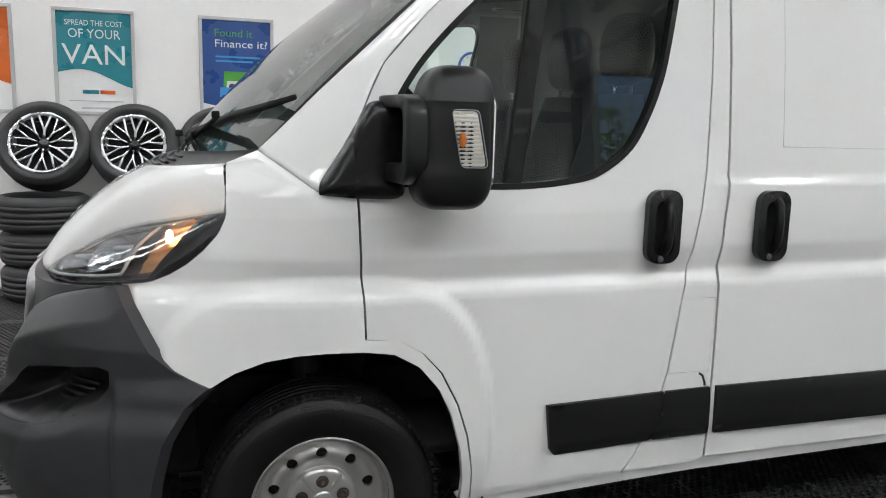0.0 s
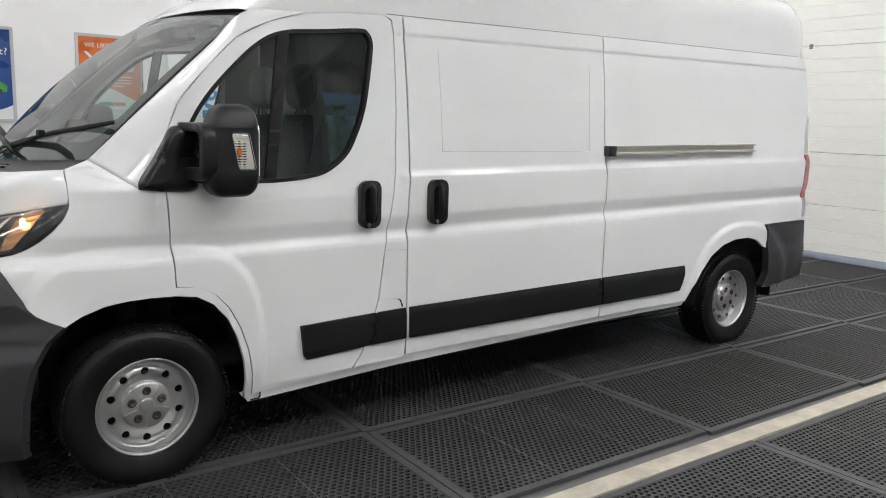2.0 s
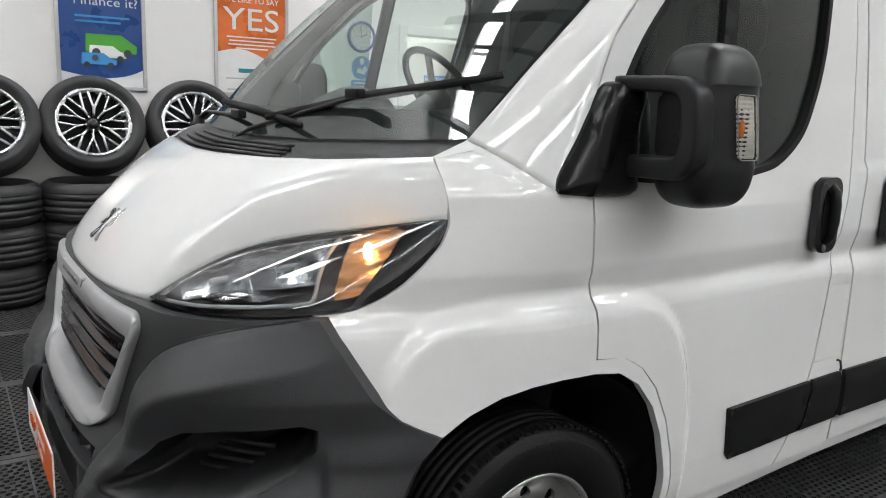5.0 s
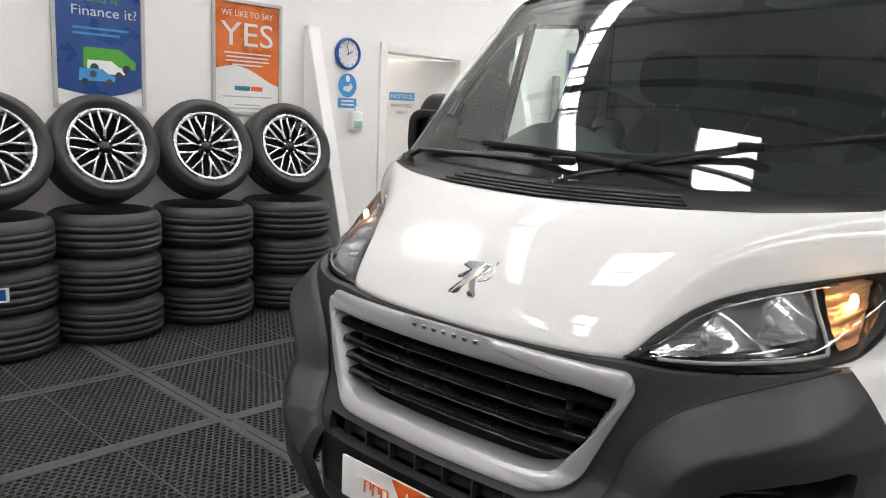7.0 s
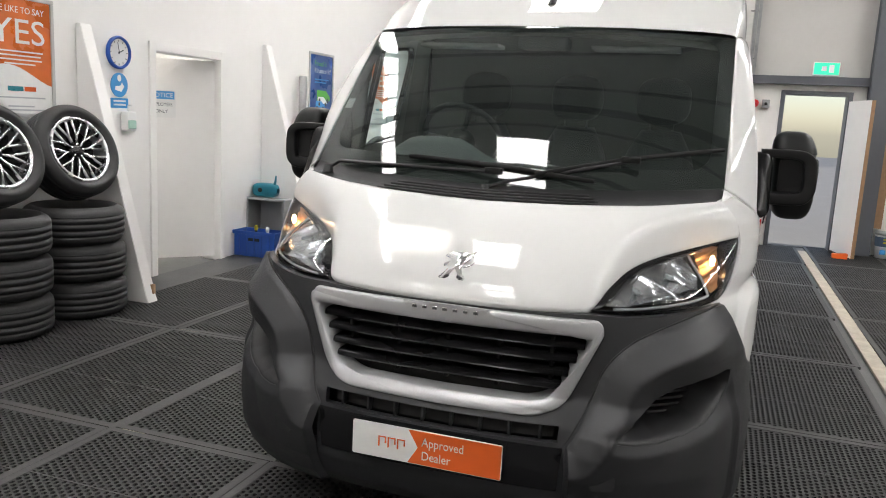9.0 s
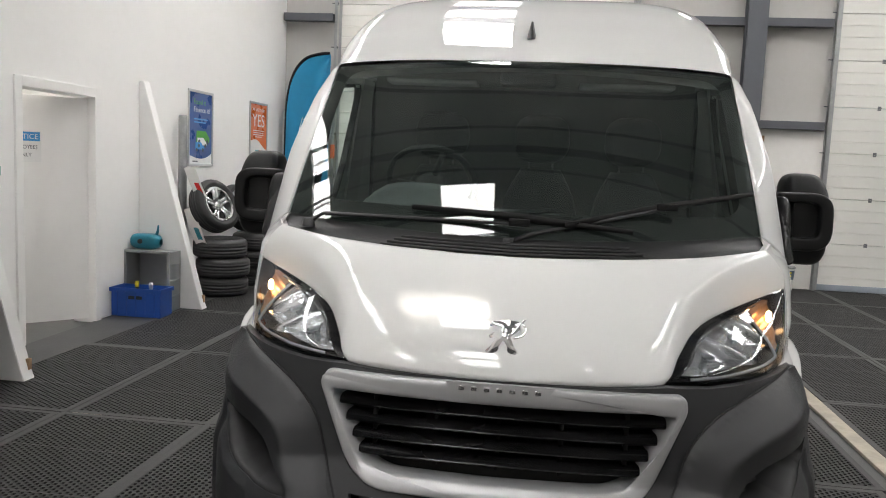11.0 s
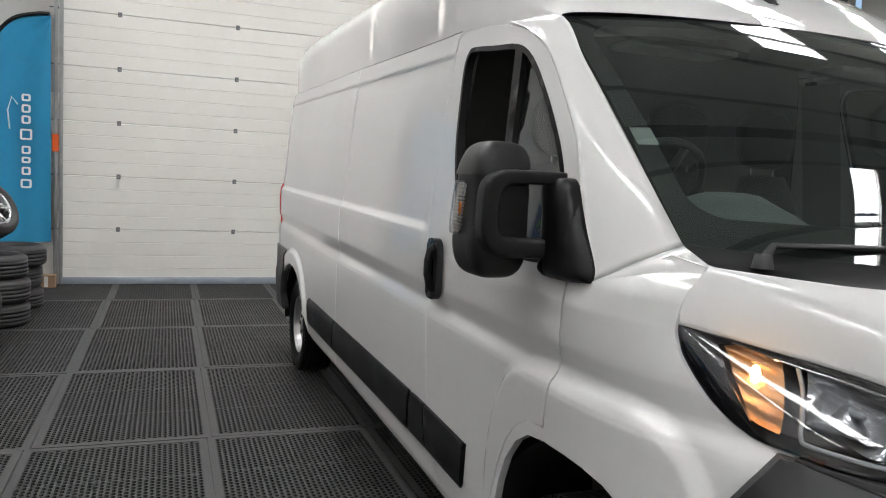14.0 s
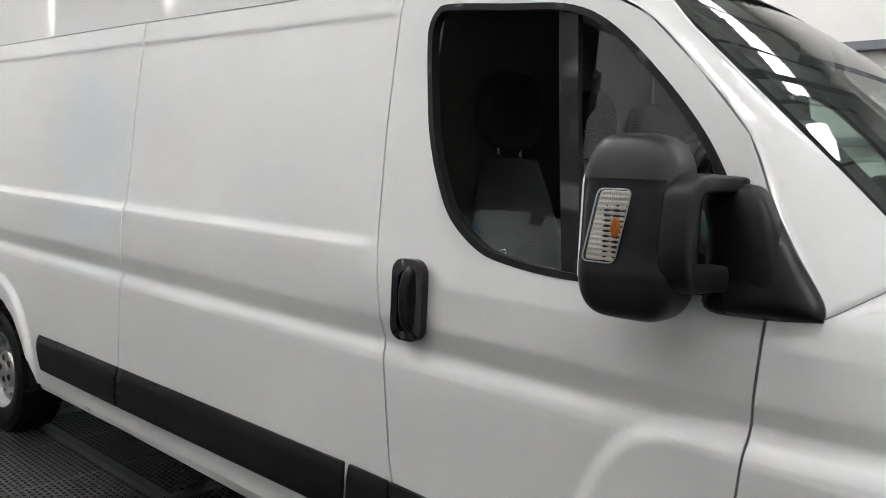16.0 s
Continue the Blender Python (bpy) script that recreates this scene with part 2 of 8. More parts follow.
M["teal_can"] = mat("teal_plastic_can", (0.006, 0.17, 0.24), rough=0.35, stain=0.1)
M["grey_bin"] = mat("grey_storage_box", (0.30, 0.31, 0.31), rough=0.45, stain=0.2)
M["red"] = mat("red_painted_metal", (0.55, 0.02, 0.02), rough=0.3)
M["paper"] = mat("paper_sheet", (0.75, 0.74, 0.72), rough=0.7)
M["exit_green"] = glow("lit_green_exit_sign", (0.02, 0.55, 0.32), 0.7)
M["leaf"] = mat("foliage", (0.15, 0.27, 0.05), rough=0.55, grain=0.4, scale=6, stain=0.5, stain_scale=1.2)
M["tarmac"] = mat("asphalt_yard", (0.14, 0.14, 0.138), rough=0.8, bump=0.4, bump_scale=60)
M["bark"] = mat("bark", (0.10, 0.07, 0.045), rough=0.9, bump=0.5, bump_scale=30)
M["slate_print"] = mat("slate_blue_print", (0.11, 0.16, 0.24), rough=0.4)
M["yellow"] = mat("yellow_label", (0.62, 0.50, 0.02), rough=0.5)

# ---------------------------------------------------------------- building helpers


def empty(name, at=(0, 0, 0), label="", category="", group="", kind="", rot=(0, 0, 0)):
    ob = new(name)
    ob.matrix_basis = pose(*at, *rot)
    ob.empty_display_size = 0.1
    return tagged(ob, label, category, group, kind)


def part(name, bm, material, parent=None, label="", at=None, smooth=True):
    """Links a bmesh as one mesh object under a thing or under a part."""
    me = bpy.data.meshes.new(name)
    bm.to_mesh(me)
    bm.free()
    return part_mesh(name, me, material, parent, label, at, smooth)


def part_mesh(name, me, material, parent=None, label="", at=None, smooth=True):
    for m in (material if isinstance(material, (list, tuple)) else [material]):
        me.materials.append(m)
    if smooth:
        me.polygons.foreach_set("use_smooth", [True] * len(me.polygons))
    ob = new(name, me)
    if at is not None:
        ob.matrix_basis = at if isinstance(at, Matrix) else Matrix.Translation(at)
    if parent is not None:
        ob.parent = parent
    if label:
        tagged(ob, label)
    return ob


def box(bm, lo, hi, bevel=0.0, m=None, segs=2):
    """Adds a box with bevelled edges to bm."""
    t = bmesh.new()
    bmesh.ops.create_cube(t, size=1.0)
    for v in t.verts:
        v.co = Vector([(lo[i] + hi[i]) / 2 + v.co[i] * (hi[i] - lo[i]) for i in range(3)])
    if bevel:
        bmesh.ops.bevel(t, geom=t.edges[:], offset=bevel, segments=segs, affect='EDGES', profile=0.6)
    merge(bm, t, m)


def merge(bm, t, m=None, mat_index=0):
    idx = {}
    for v in t.verts:
        idx[v] = bm.verts.new(m @ v.co if m is not None else v.co)
    for f in t.faces:
        try:
            g = bm.faces.new([idx[v] for v in f.verts])
            g.material_index = mat_index or f.material_index
            g.smooth = f.smooth
        except ValueError:
            pass
    t.free()


def slab(lo, hi, bevel=0.0, segs=2):
    bm = bmesh.new()
    box(bm, lo, hi, bevel, None, segs)
    return bm


def lathe(profile, n=48, axis='Y', closed=False, m=None, bm=None):
    """Turns a profile of (radius, along) round the axis."""
    bm = bm or bmesh.new()
    rings = []
    for k in range(n):
        a = 2 * math.pi * k / n
        c, s = math.cos(a), math.sin(a)
        ring = []
        for r, h in profile:
            p = Vector((r * c, h, r * s)) if axis == 'Y' else Vector((r * c, r * s, h)) if axis == 'Z' else Vector((h, r * c, r * s))
            ring.append(bm.verts.new(m @ p if m is not None else p))
        rings.append(ring)
    for k in range(n):
        a, b = rings[k], rings[(k + 1) % n]
        last = len(profile) if closed else len(profile) - 1
        for i in range(last):
            j = (i + 1) % len(profile)
            q = [a[i], a[j], b[j], b[i]]
            if profile[i][0] < 1e-6:
                q = [a[i], a[j], b[j]]
            elif profile[j][0] < 1e-6:
                q = [a[i], a[j], b[i]]
            bm.faces.new(q if axis != 'Y' else q[::-1])
    if any(r < 1e-6 for r, _ in profile):
        bmesh.ops.remove_doubles(bm, verts=bm.verts[:], dist=1e-6)
    return bm


def tube(points, radius, n=8, bm=None, cap=True, flat=1.0):
    """A round bar along points."""
    bm = bm or bmesh.new()
    pts = [Vector(p) for p in points]
    rings = []
    up = Vector((0.01, 0.02, 1))
    for i, p in enumerate(pts):
        d = (pts[min(i + 1, len(pts) - 1)] - pts[max(i - 1, 0)]).normalized()
        u = up if abs(d.dot(up.normalized())) < 0.95 else Vector((1, 0, 0.02))
        s = d.cross(u).normalized()
        w = s.cross(d)
        r = radius[i] if isinstance(radius, (list, tuple)) else radius
        rings.append([bm.verts.new(p + s * r * math.cos(2 * math.pi * k / n) + w * r * flat * math.sin(2 * math.pi * k / n)) for k in range(n)])
    for a, b in zip(rings, rings[1:]):
        for k in range(n):
            bm.faces.new([a[k], a[(k + 1) % n], b[(k + 1) % n], b[k]])
    if cap:
        bm.faces.new(rings[0][::-1])
        bm.faces.new(rings[-1])
    return bm


def grid_mesh(rows, bm=None, closed=False):
    """Skins rows of points, all rows equally long."""
    bm = bm or bmesh.new()
    vs = [[bm.verts.new(p) for p in row] for row in rows]
    for a, b in zip(vs, vs[1:]):
        for i in range(len(a) - (0 if closed else 1)):
            j = (i + 1) % len(a)
            q = [a[i], a[j], b[j], b[i]]
            q = [v for k, v in enumerate(q) if (v.co - q[k - 1].co).length > 1e-6]
            if len(q) > 2:
                bm.faces.new(q)
    return bm


def bez(points, n):
    """Points along a smooth curve through the given ones (Catmull-Rom)."""
    P = [Vector(p) for p in points]
    out = []
    segs = len(P) - 1
    for k in range(n):
        u = k / (n - 1) * segs
        i = min(int(u), segs - 1)
        f = u - i
        p0, p1, p2, p3 = P[max(i - 1, 0)], P[i], P[i + 1], P[min(i + 2, segs)]
        out.append(0.5 * ((2 * p1) + (p2 - p0) * f + (2 * p0 - 5 * p1 + 4 * p2 - p3) * f * f + (3 * p1 - p0 - 3 * p2 + p3) * f ** 3))
    return out


def lerp(x, xs, ys):
    return float(np.interp(x, xs, ys))


def sstep(a, b, x):
    u = min(1, max(0, (x - a) / (b - a)))
    return u * u * (3 - 2 * u)


def inside(poly, x, y):
    r = False
    for (x1, y1), (x2, y2) in zip(poly, poly[1:] + poly[:1]):
        if (y1 > y) != (y2 > y) and x < (x2 - x1) * (y - y1) / (y2 - y1) + x1:
            r = not r
    return r


def inside_many(poly, x, y):
    r = np.zeros(len(x), bool)
    for (x1, y1), (x2, y2) in zip(poly, poly[1:] + poly[:1]):
        if y1 != y2:
            r ^= ((y1 > y) != (y2 > y)) & (x < (x2 - x1) * (y - y1) / (y2 - y1) + x1)
    return r


def dense(poly, step):
    out = []
    for (x1, y1), (x2, y2) in zip(poly, poly[1:] + poly[:1]):
        k = max(1, math.ceil(math.hypot(x2 - x1, y2 - y1) / step))
        out += [(x1 + (x2 - x1) * i / k, y1 + (y2 - y1) * i / k) for i in range(k)]
    return out


def shrink(poly, d):
    """Moves the outline inwards by d."""
    area = sum(x1 * y2 - x2 * y1 for (x1, y1), (x2, y2) in zip(poly, poly[1:] + poly[:1]))
    s = 1 if area > 0 else -1
    out = []
    for i, (x, y) in enumerate(poly):
        (ax, ay), (bx, by) = poly[i - 1], poly[(i + 1) % len(poly)]
        n1, n2 = Vector((-(y - ay), x - ax)).normalized() * s, Vector((-(by - y), bx - x)).normalized() * s
        k = (n1 + n2)
        k = k / max(0.35, k.length_squared / 2)
        out.append((x + k.x * d, y + k.y * d))
    return out


def sheet(outline, fun, holes=(), step=(0.06, 0.03), edge=0.04, depth=0.0, back=None, bm=None):
    """A skin over a flat outline (u, v) with holes, laid into space by fun(u, v); its rims turn in by depth along back(u, v)."""
    from mathutils.geometry import delaunay_2d_cdt
    bm = bm or bmesh.new()
    loops = [dense(list(outline), edge)] + [dense(list(h), edge) for h in holes]
    pts, edges = [], []
    for lp in loops:
        n0 = len(pts)
        pts += lp
        edges += [(n0 + i, n0 + (i + 1) % len(lp)) for i in range(len(lp))]
    rim = np.array(pts)
    us, vs = [p[0] for p in outline], [p[1] for p in outline]
    gu, gv = np.meshgrid(np.arange(min(us) + step[0] / 2, max(us), step[0]), np.arange(min(vs) + step[1] / 2, max(vs), step[1]), indexing='ij')
    gu, gv = gu.ravel(), gv.ravel()

    def kept(u, v):
        k = inside_many(loops[0], u, v)
        for h in loops[1:]:
            k &= ~inside_many(h, u, v)
        return k
    k = kept(gu, gv)
    gu, gv = gu[k], gv[k]
    near = np.full(len(gu), 9.0)
    for p in rim:
        near = np.minimum(near, ((p[0] - gu) / step[0]) ** 2 + ((p[1] - gv) / step[1]) ** 2)
    pts += [(float(u), float(v)) for u, v in zip(gu[near > 0.18], gv[near > 0.18])]
    vco, _, faces, ov, _, _ = delaunay_2d_cdt([Vector(p) for p in pts], edges, [], 0, 1e-7)
    vv = [bm.verts.new(fun(c.x, c.y)) for c in vco]
    cc = np.array([(c.x, c.y) for c in vco])
    fa = np.array(faces)
    mid = cc[fa].mean(axis=1)
    for f, ok in zip(faces, kept(mid[:, 0], mid[:, 1])):
        if ok:
            bm.faces.new([vv[i] for i in f])
    if depth:
        for lp in loops:
            top = [bm.verts.new(fun(*p)) for p in lp]
            low = [bm.verts.new(Vector(fun(*p)) + Vector(back(*p)) * depth) for p in lp]
            for i in range(len(lp)):
                j = (i + 1) % len(lp)
                bm.faces.new([top[i], top[j], low[j], low[i]])
    loose = [v for v in bm.verts if not v.link_faces]
    bmesh.ops.delete(bm, geom=loose, context='VERTS')
    return bm


def disc_poly(cx, cy, r, n=20, ry=None):
    return [(cx + r * math.cos(2 * math.pi * k / n), cy + (ry or r) * math.sin(2 * math.pi * k / n)) for k in range(n)]


def rounded(x0, y0, x1, y1, r, n=5):
    out = []
    for cx, cy, a0 in ((x1 - r, y1 - r, 0), (x0 + r, y1 - r, 90), (x0 + r, y0 + r, 180), (x1 - r, y0 + r, 270)):
        out += [(cx + r * math.cos(radians(a0 + 90 * k / n)), cy + r * math.sin(radians(a0 + 90 * k / n))) for k in range(n + 1)]
    return out


def prism(poly, h, bevel=0.0, m=None, bm=None):
    """A plate with the outline poly in the xy plane, h thick."""
    t = bmesh.new()
    f = t.faces.new([t.verts.new((x, y, 0)) for x, y in poly])
    r = bmesh.ops.extrude_face_region(t, geom=[f])
    bmesh.ops.translate(t, verts=[v for v in r["geom"] if isinstance(v, bmesh.types.BMVert)], vec=(0, 0, h))
    bmesh.ops.recalc_face_normals(t, faces=t.faces[:])
    if bevel:
        bmesh.ops.bevel(t, geom=[e for e in t.edges if e.calc_face_angle(0) > 0.6], offset=bevel, segments=2, affect='EDGES')
    if bm is None and m is None:
        return t
    bm = bm or bmesh.new()
    merge(bm, t, m)
    return bm


def words(text, size, material, parent, m, name="letter", align='CENTER', thick=0.0012, width=None):
    """Raised lettering in the built-in font, as a mesh."""
    cu = bpy.data.curves.new("lettering_curve", 'FONT')
    cu.body, cu.size, cu.align_x, cu.extrude, cu.resolution_u = text, size, align, thick, 3
    ob = bpy.data.objects.new("lettering_curve", cu)
    me = bpy.data.meshes.new_from_object(ob)
    bpy.data.objects.remove(ob)
    bpy.data.curves.remove(cu)
    if width:
        xs = [v.co.x for v in me.vertices]
        k = width / max(1e-6, max(xs) - min(xs))
        for v in me.vertices:
            v.co.x *= k
    # one part for each letter: pieces that overlap in x belong together
    link = list(range(len(me.vertices)))

    def root(k):
        while link[k] != k:
            link[k] = link[link[k]]
            k = link[k]
        return k
    for p in me.polygons:
        for k in p.vertices[1:]:
            link[root(k)] = root(p.vertices[0])
    span = {}
    for v in me.vertices:
        r = root(v.index)
        a, b = span.get(r, (9, -9))
        span[r] = (min(a, v.co.x), max(b, v.co.x))
    letters = []
    for r, (a, b) in sorted(span.items(), key=lambda q: q[1]):
        if letters and a < letters[-1][0] - 0.2 * (b - a):
            letters[-1] = (max(b, letters[-1][0]), letters[-1][1] | {r})
        else:
            letters.append((b, {r}))
    for _, roots in letters:
        faces = [tuple(p.vertices) for p in me.polygons if root(p.vertices[0]) in roots]
        used = {k: i for i, k in enumerate(sorted({k for f in faces for k in f}))}
        one = bpy.data.meshes.new(name)
        one.from_pydata([tuple(me.vertices[k].co) for k in used], [], [tuple(used[k] for k in f) for f in faces])
        part_mesh(name, one, material, parent, at=m, smooth=False)
    bpy.data.meshes.remove(me)

# ---------------------------------------------------------------- room
WALL_Y, BACK_X, FRONT_X, LEFT_Y, ROOF_Z = -3.815, -8.345, 9.0, 8.9, 6.0


def structure(name, bm, material, label, category="", smooth=False):
    ob = part(name, bm, material, None, smooth=smooth)
    return tagged(ob, label, category or name.split("_")[0], kind="structure")


def wall_with_openings(axis, at, thick, a0, a1, z0, z1, openings):
    """A wall in the plane axis = at, made of boxes round its openings (a0, a1, z0, z1)."""
    bm = bmesh.new()
    cuts = sorted({a0, a1, *[o[0] for o in openings], *[o[1] for o in openings]})
    for p, q in zip(cuts, cuts[1:]):
        mid = (p + q) / 2
        spans = sorted((o[2], o[3]) for o in openings if o[0] < mid < o[1])
        z = z0
        for s, e in spans + [(z1, z1)]:
            if s - z > 1e-4:
                lo, hi = ((at, p, z), (at + thick, q, s)) if axis == 'x' else ((p, at, z), (q, at + thick, s))
                box(bm, [min(a, b) for a, b in zip(lo, hi)], [max(a, b) for a, b in zip(lo, hi)])
            z = max(z, e)
    return bm


ground_bm = slab((-60, -60, -0.30), (60, 60, -0.022))
structure("ground", ground_bm, M["concrete"], "grey concrete floor under the rubber mats", "floor")

# right-hand wall of white board with the office doorway
DOOR_A, DOOR_B, DOOR_H = -3.41, -2.44, 1.975
structure("wall_right", wall_with_openings('y', WALL_Y - 0.20, 0.20, BACK_X - 0.3, FRONT_X + 0.3, -0.02, ROOF_Z, [(DOOR_A, DOOR_B, -0.02, DOOR_H)]), M["wall_white"], "white painted board wall with an office doorway", "wall")
# room behind the doorway
structure("wall_office", wall_with_openings('y', WALL_Y - 2.6, 0.1, -5.5, -0.6, -0.02, 2.9, []), M["wall_white"], "plain white office wall beyond the doorway", "wall")
structure("wall_office_end", wall_with_openings('x', -5.55, 0.05, WALL_Y - 2.5, WALL_Y - 0.2, -0.02, 2.9, []), M["wall_white"], "plain white end wall of the office", "wall")
structure("wall_office_side", wall_with_openings('x', -0.65, 0.05, WALL_Y - 2.5, WALL_Y - 0.2, -0.02, 2.9, []), M["wall_white"], "plain white side wall of the office", "wall")
structure("ceiling_office", slab((-5.6, WALL_Y - 2.6, 2.9), (-0.6, WALL_Y - 0.2, 2.96)), M["ceiling"], "white office ceiling", "ceiling")

structure("ceiling_panel_office", slab((-3.6, WALL_Y - 1.7, 2.86), (-2.4, WALL_Y - 0.6, 2.895)), M["office_lamp"], "lit ceiling panel in the office", "ceiling lamp")

# rear wall: two sectional doors, a doorway between them
D1, D2, D_TOP = (-2.98, 1.19), (3.90, 8.03), 4.7
EXIT_A, EXIT_B, EXIT_H = 1.70, 2.48, 2.07
BEAM_Z = 2.20
structure("wall_rear_block", wall_with_openings('x', BACK_X - 0.25, 0.25, WALL_Y, LEFT_Y, -0.02, BEAM_Z, [(D1[0], D1[1], -0.02, BEAM_Z), (D2[0], D2[1], -0.02, BEAM_Z), (EXIT_A, EXIT_B, -0.02, EXIT_H)]), M["wall_block"], "white painted blockwork wall between roller doors", "wall")
structure("wall_rear_upper", wall_with_openings('x', BACK_X - 0.20, 0.12, WALL_Y, LEFT_Y, BEAM_Z, ROOF_Z, [(D1[0], D1[1], BEAM_Z, D_TOP), (D2[0], D2[1], BEAM_Z, D_TOP)]), M["cladding"], "pale grey profiled lining above the blockwork", "wall")
structure("wall_front", wall_with_openings('x', FRONT_X, 0.2, WALL_Y, LEFT_Y, -0.02, ROOF_Z, []), M["cladding"], "pale grey lined end wall", "wall")

# left-hand wall with its raised loading door
OPEN_A, OPEN_B, OPEN_H = -6.95, -5.05, 4.15
structure("wall_left_block", wall_with_openings('y', LEFT_Y, 0.25, BACK_X, FRONT_X, -0.02, BEAM_Z, []), M["wall_block"], "white painted blockwork wall", "wall")
structure("wall_left_upper", wall_with_openings('y', LEFT_Y + 0.05, 0.12, BACK_X, FRONT_X, BEAM_Z, ROOF_Z, [(OPEN_A, OPEN_B, BEAM_Z, OPEN_H)]), M["cladding"], "pale grey lining with an open bay to the yard", "wall")
structure("lintel", slab((OPEN_A - 0.1, LEFT_Y - 0.02, OPEN_H), (OPEN_B + 0.1, LEFT_Y + 0.05, OPEN_H + 0.14), 0.004), M["tape"], "cream painted lintel over the open bay", "lintel")
structure("jamb", slab((OPEN_B, LEFT_Y - 0.04, BEAM_Z), (OPEN_B + 0.30, LEFT_Y + 0.05, OPEN_H), 0.004), M["cladding"], "grey lined jamb beside the open bay", "jamb")

# roof lining with rooflight strips let into it
# strips at y 6.7 are added, right-wall ones lengthened, to brighten the sides
RL = [(-7.4, -3.15, -1.25, -0.35), (0.95, 2.35, -1.25, -0.45), (4.4, 8.0, -1.25, -0.35), (-7.0, -2.6, 3.6, 4.6), (0.6, 2.6, 3.65, 4.15),
      (-6.3, 0.4, 6.7, 7.4), (1.0, 8.0, 6.7, 7.4), (-7.7, 2.8, -3.45, -3.12), (5.2, 8.0, -3.65, -2.9)]


def roof_bm():
    bm = bmesh.new()
    xs = sorted({BACK_X - 0.3, FRONT_X + 0.3, *[r[0] for r in RL], *[r[1] for r in RL]})
    for p, q in zip(xs, xs[1:]):
        mid, y = (p + q) / 2, WALL_Y - 0.2
        for s, e in sorted((r[2], r[3]) for r in RL if r[0] < mid < r[1]) + [(LEFT_Y + 0.3, LEFT_Y + 0.3)]:
            if s > y + 1e-4:
                box(bm, (p, y, ROOF_Z), (q, s, ROOF_Z + 0.12))
            y = e
    return bm


structure("ceiling", roof_bm(), M["ceiling"], "white metal roof lining with rooflights", "ceiling")
for x0, x1, y0, y1 in RL:
    bm = bmesh.new()
    n = max(1, round((x1 - x0) / 1.1))
    for k in range(n):
        a, b = x0 + (x1 - x0) * k / n, x0 + (x1 - x0) * (k + 1) / n
        box(bm, (a + 0.03, y0, ROOF_Z + 0.06), (b - 0.03, y1, ROOF_Z + 0.075))
    structure("rooflight", bm, M["rooflight"], "backlit translucent rooflight strip, some added for side light", "rooflight")
for k in range(15):
    x = BACK_X + 0.5 + 1.2 * k
    structure("purlin", slab((x - 0.03, WALL_Y, ROOF_Z - 0.16), (x + 0.03, LEFT_Y, ROOF_Z - 0.002)), M["steelwork"], "dark grey steel roof purlin", "purlin")
for x in (-5.2, 0.0, 5.2):
    bm = bmesh.new()
    box(bm, (x - 0.09, WALL_Y, ROOF_Z - 0.50), (x + 0.09, LEFT_Y, ROOF_Z - 0.47))
    box(bm, (x - 0.09, WALL_Y, ROOF_Z - 0.19), (x + 0.09, LEFT_Y, ROOF_Z - 0.165))
    box(bm, (x - 0.01, WALL_Y, ROOF_Z - 0.47), (x + 0.01, LEFT_Y, ROOF_Z - 0.19))
    structure("rafter", bm, M["steelwork"], "dark grey steel roof beam", "beam")


def high_bay():
    e = empty("high_bay_lamp", (0, 0, 0), "round white LED high-bay lamp hanging from the roof", "lamp", "high bay lamps")
    part("housing", lathe([(0.0, 0.16), (0.05, 0.16), (0.07, 0.10), (0.17, 0.06), (0.175, 0.0), (0.16, 0.0)], 28, 'Z'), M["steelwork"], e)
    part("lens", lathe([(0.0, 0.005), (0.15, 0.005), (0.16, 0.012)], 28, 'Z'), M["led"], e, "bright round lens")
    part("rod", tube([(0, 0, 0.16), (0, 0, 0.75)], 0.008), M["steelwork"], e)
    return e


hb = high_bay()
hb.matrix_basis = pose(-1.2, 5.6, 5.26)
for x, y in ((5.6, 1.8), (-6.4, 2.2), (5.6, 5.6)):
    copy_thing(hb, pose(x, y, 5.26))


# steel frame on the rear wall
def i_post(name, x, y, z0, z1, w=0.24, d=0.2):
    bm = bmesh.new()
    box(bm, (x, y - w / 2, z0), (x + 0.016, y + w / 2, z1))
    box(bm, (x + d - 0.016, y - w / 2, z0), (x + d, y + w / 2, z1))
    box(bm, (x + 0.016, y - 0.006, z0), (x + d - 0.016, y + 0.006, z1))
    return structure(name, bm, M["steelwork"], "dark grey steel column", "column")


i_post("column_rear", BACK_X + 0.005, 2.82, -0.02, ROOF_Z - 0.17, 0.26)
i_post("column_corner", BACK_X + 0.005, 8.30, -0.02, ROOF_Z - 0.17)
for y0, y1, z in ((1.22, 2.68, 2.25), (2.96, 3.83, 2.25), (-3.80, -3.06, 3.56), (1.22, 2.68, 3.62), (2.96, 3.83, 3.62)):
    structure("rail", slab((BACK_X - 0.02, y0, z - 0.055), (BACK_X + 0.10, y1, z + 0.055), 0.004), M["steelwork"], "dark grey horizontal steel sheeting rail", "rail")
for x in (-4.75, -1.0, 3.5):
    structure("column_side", slab((x - 0.11, LEFT_Y - 0.20, -0.02), (x + 0.11, LEFT_Y - 0.005, ROOF_Z - 0.17), 0.004), M["steelwork"], "dark grey steel column on the side wall", "column")
for a, b in ((-4.62, -1.13), (-0.87, 3.37), (3.63, 8.98), (-8.1, -7.05)):
    for z in (2.20, 3.45):
        structure("rail", slab((a, LEFT_Y - 0.12, z - 0.06), (b, LEFT_Y + 0.045, z + 0.06), 0.004), M["steelwork"], "dark grey horizontal steel sheeting rail", "rail")


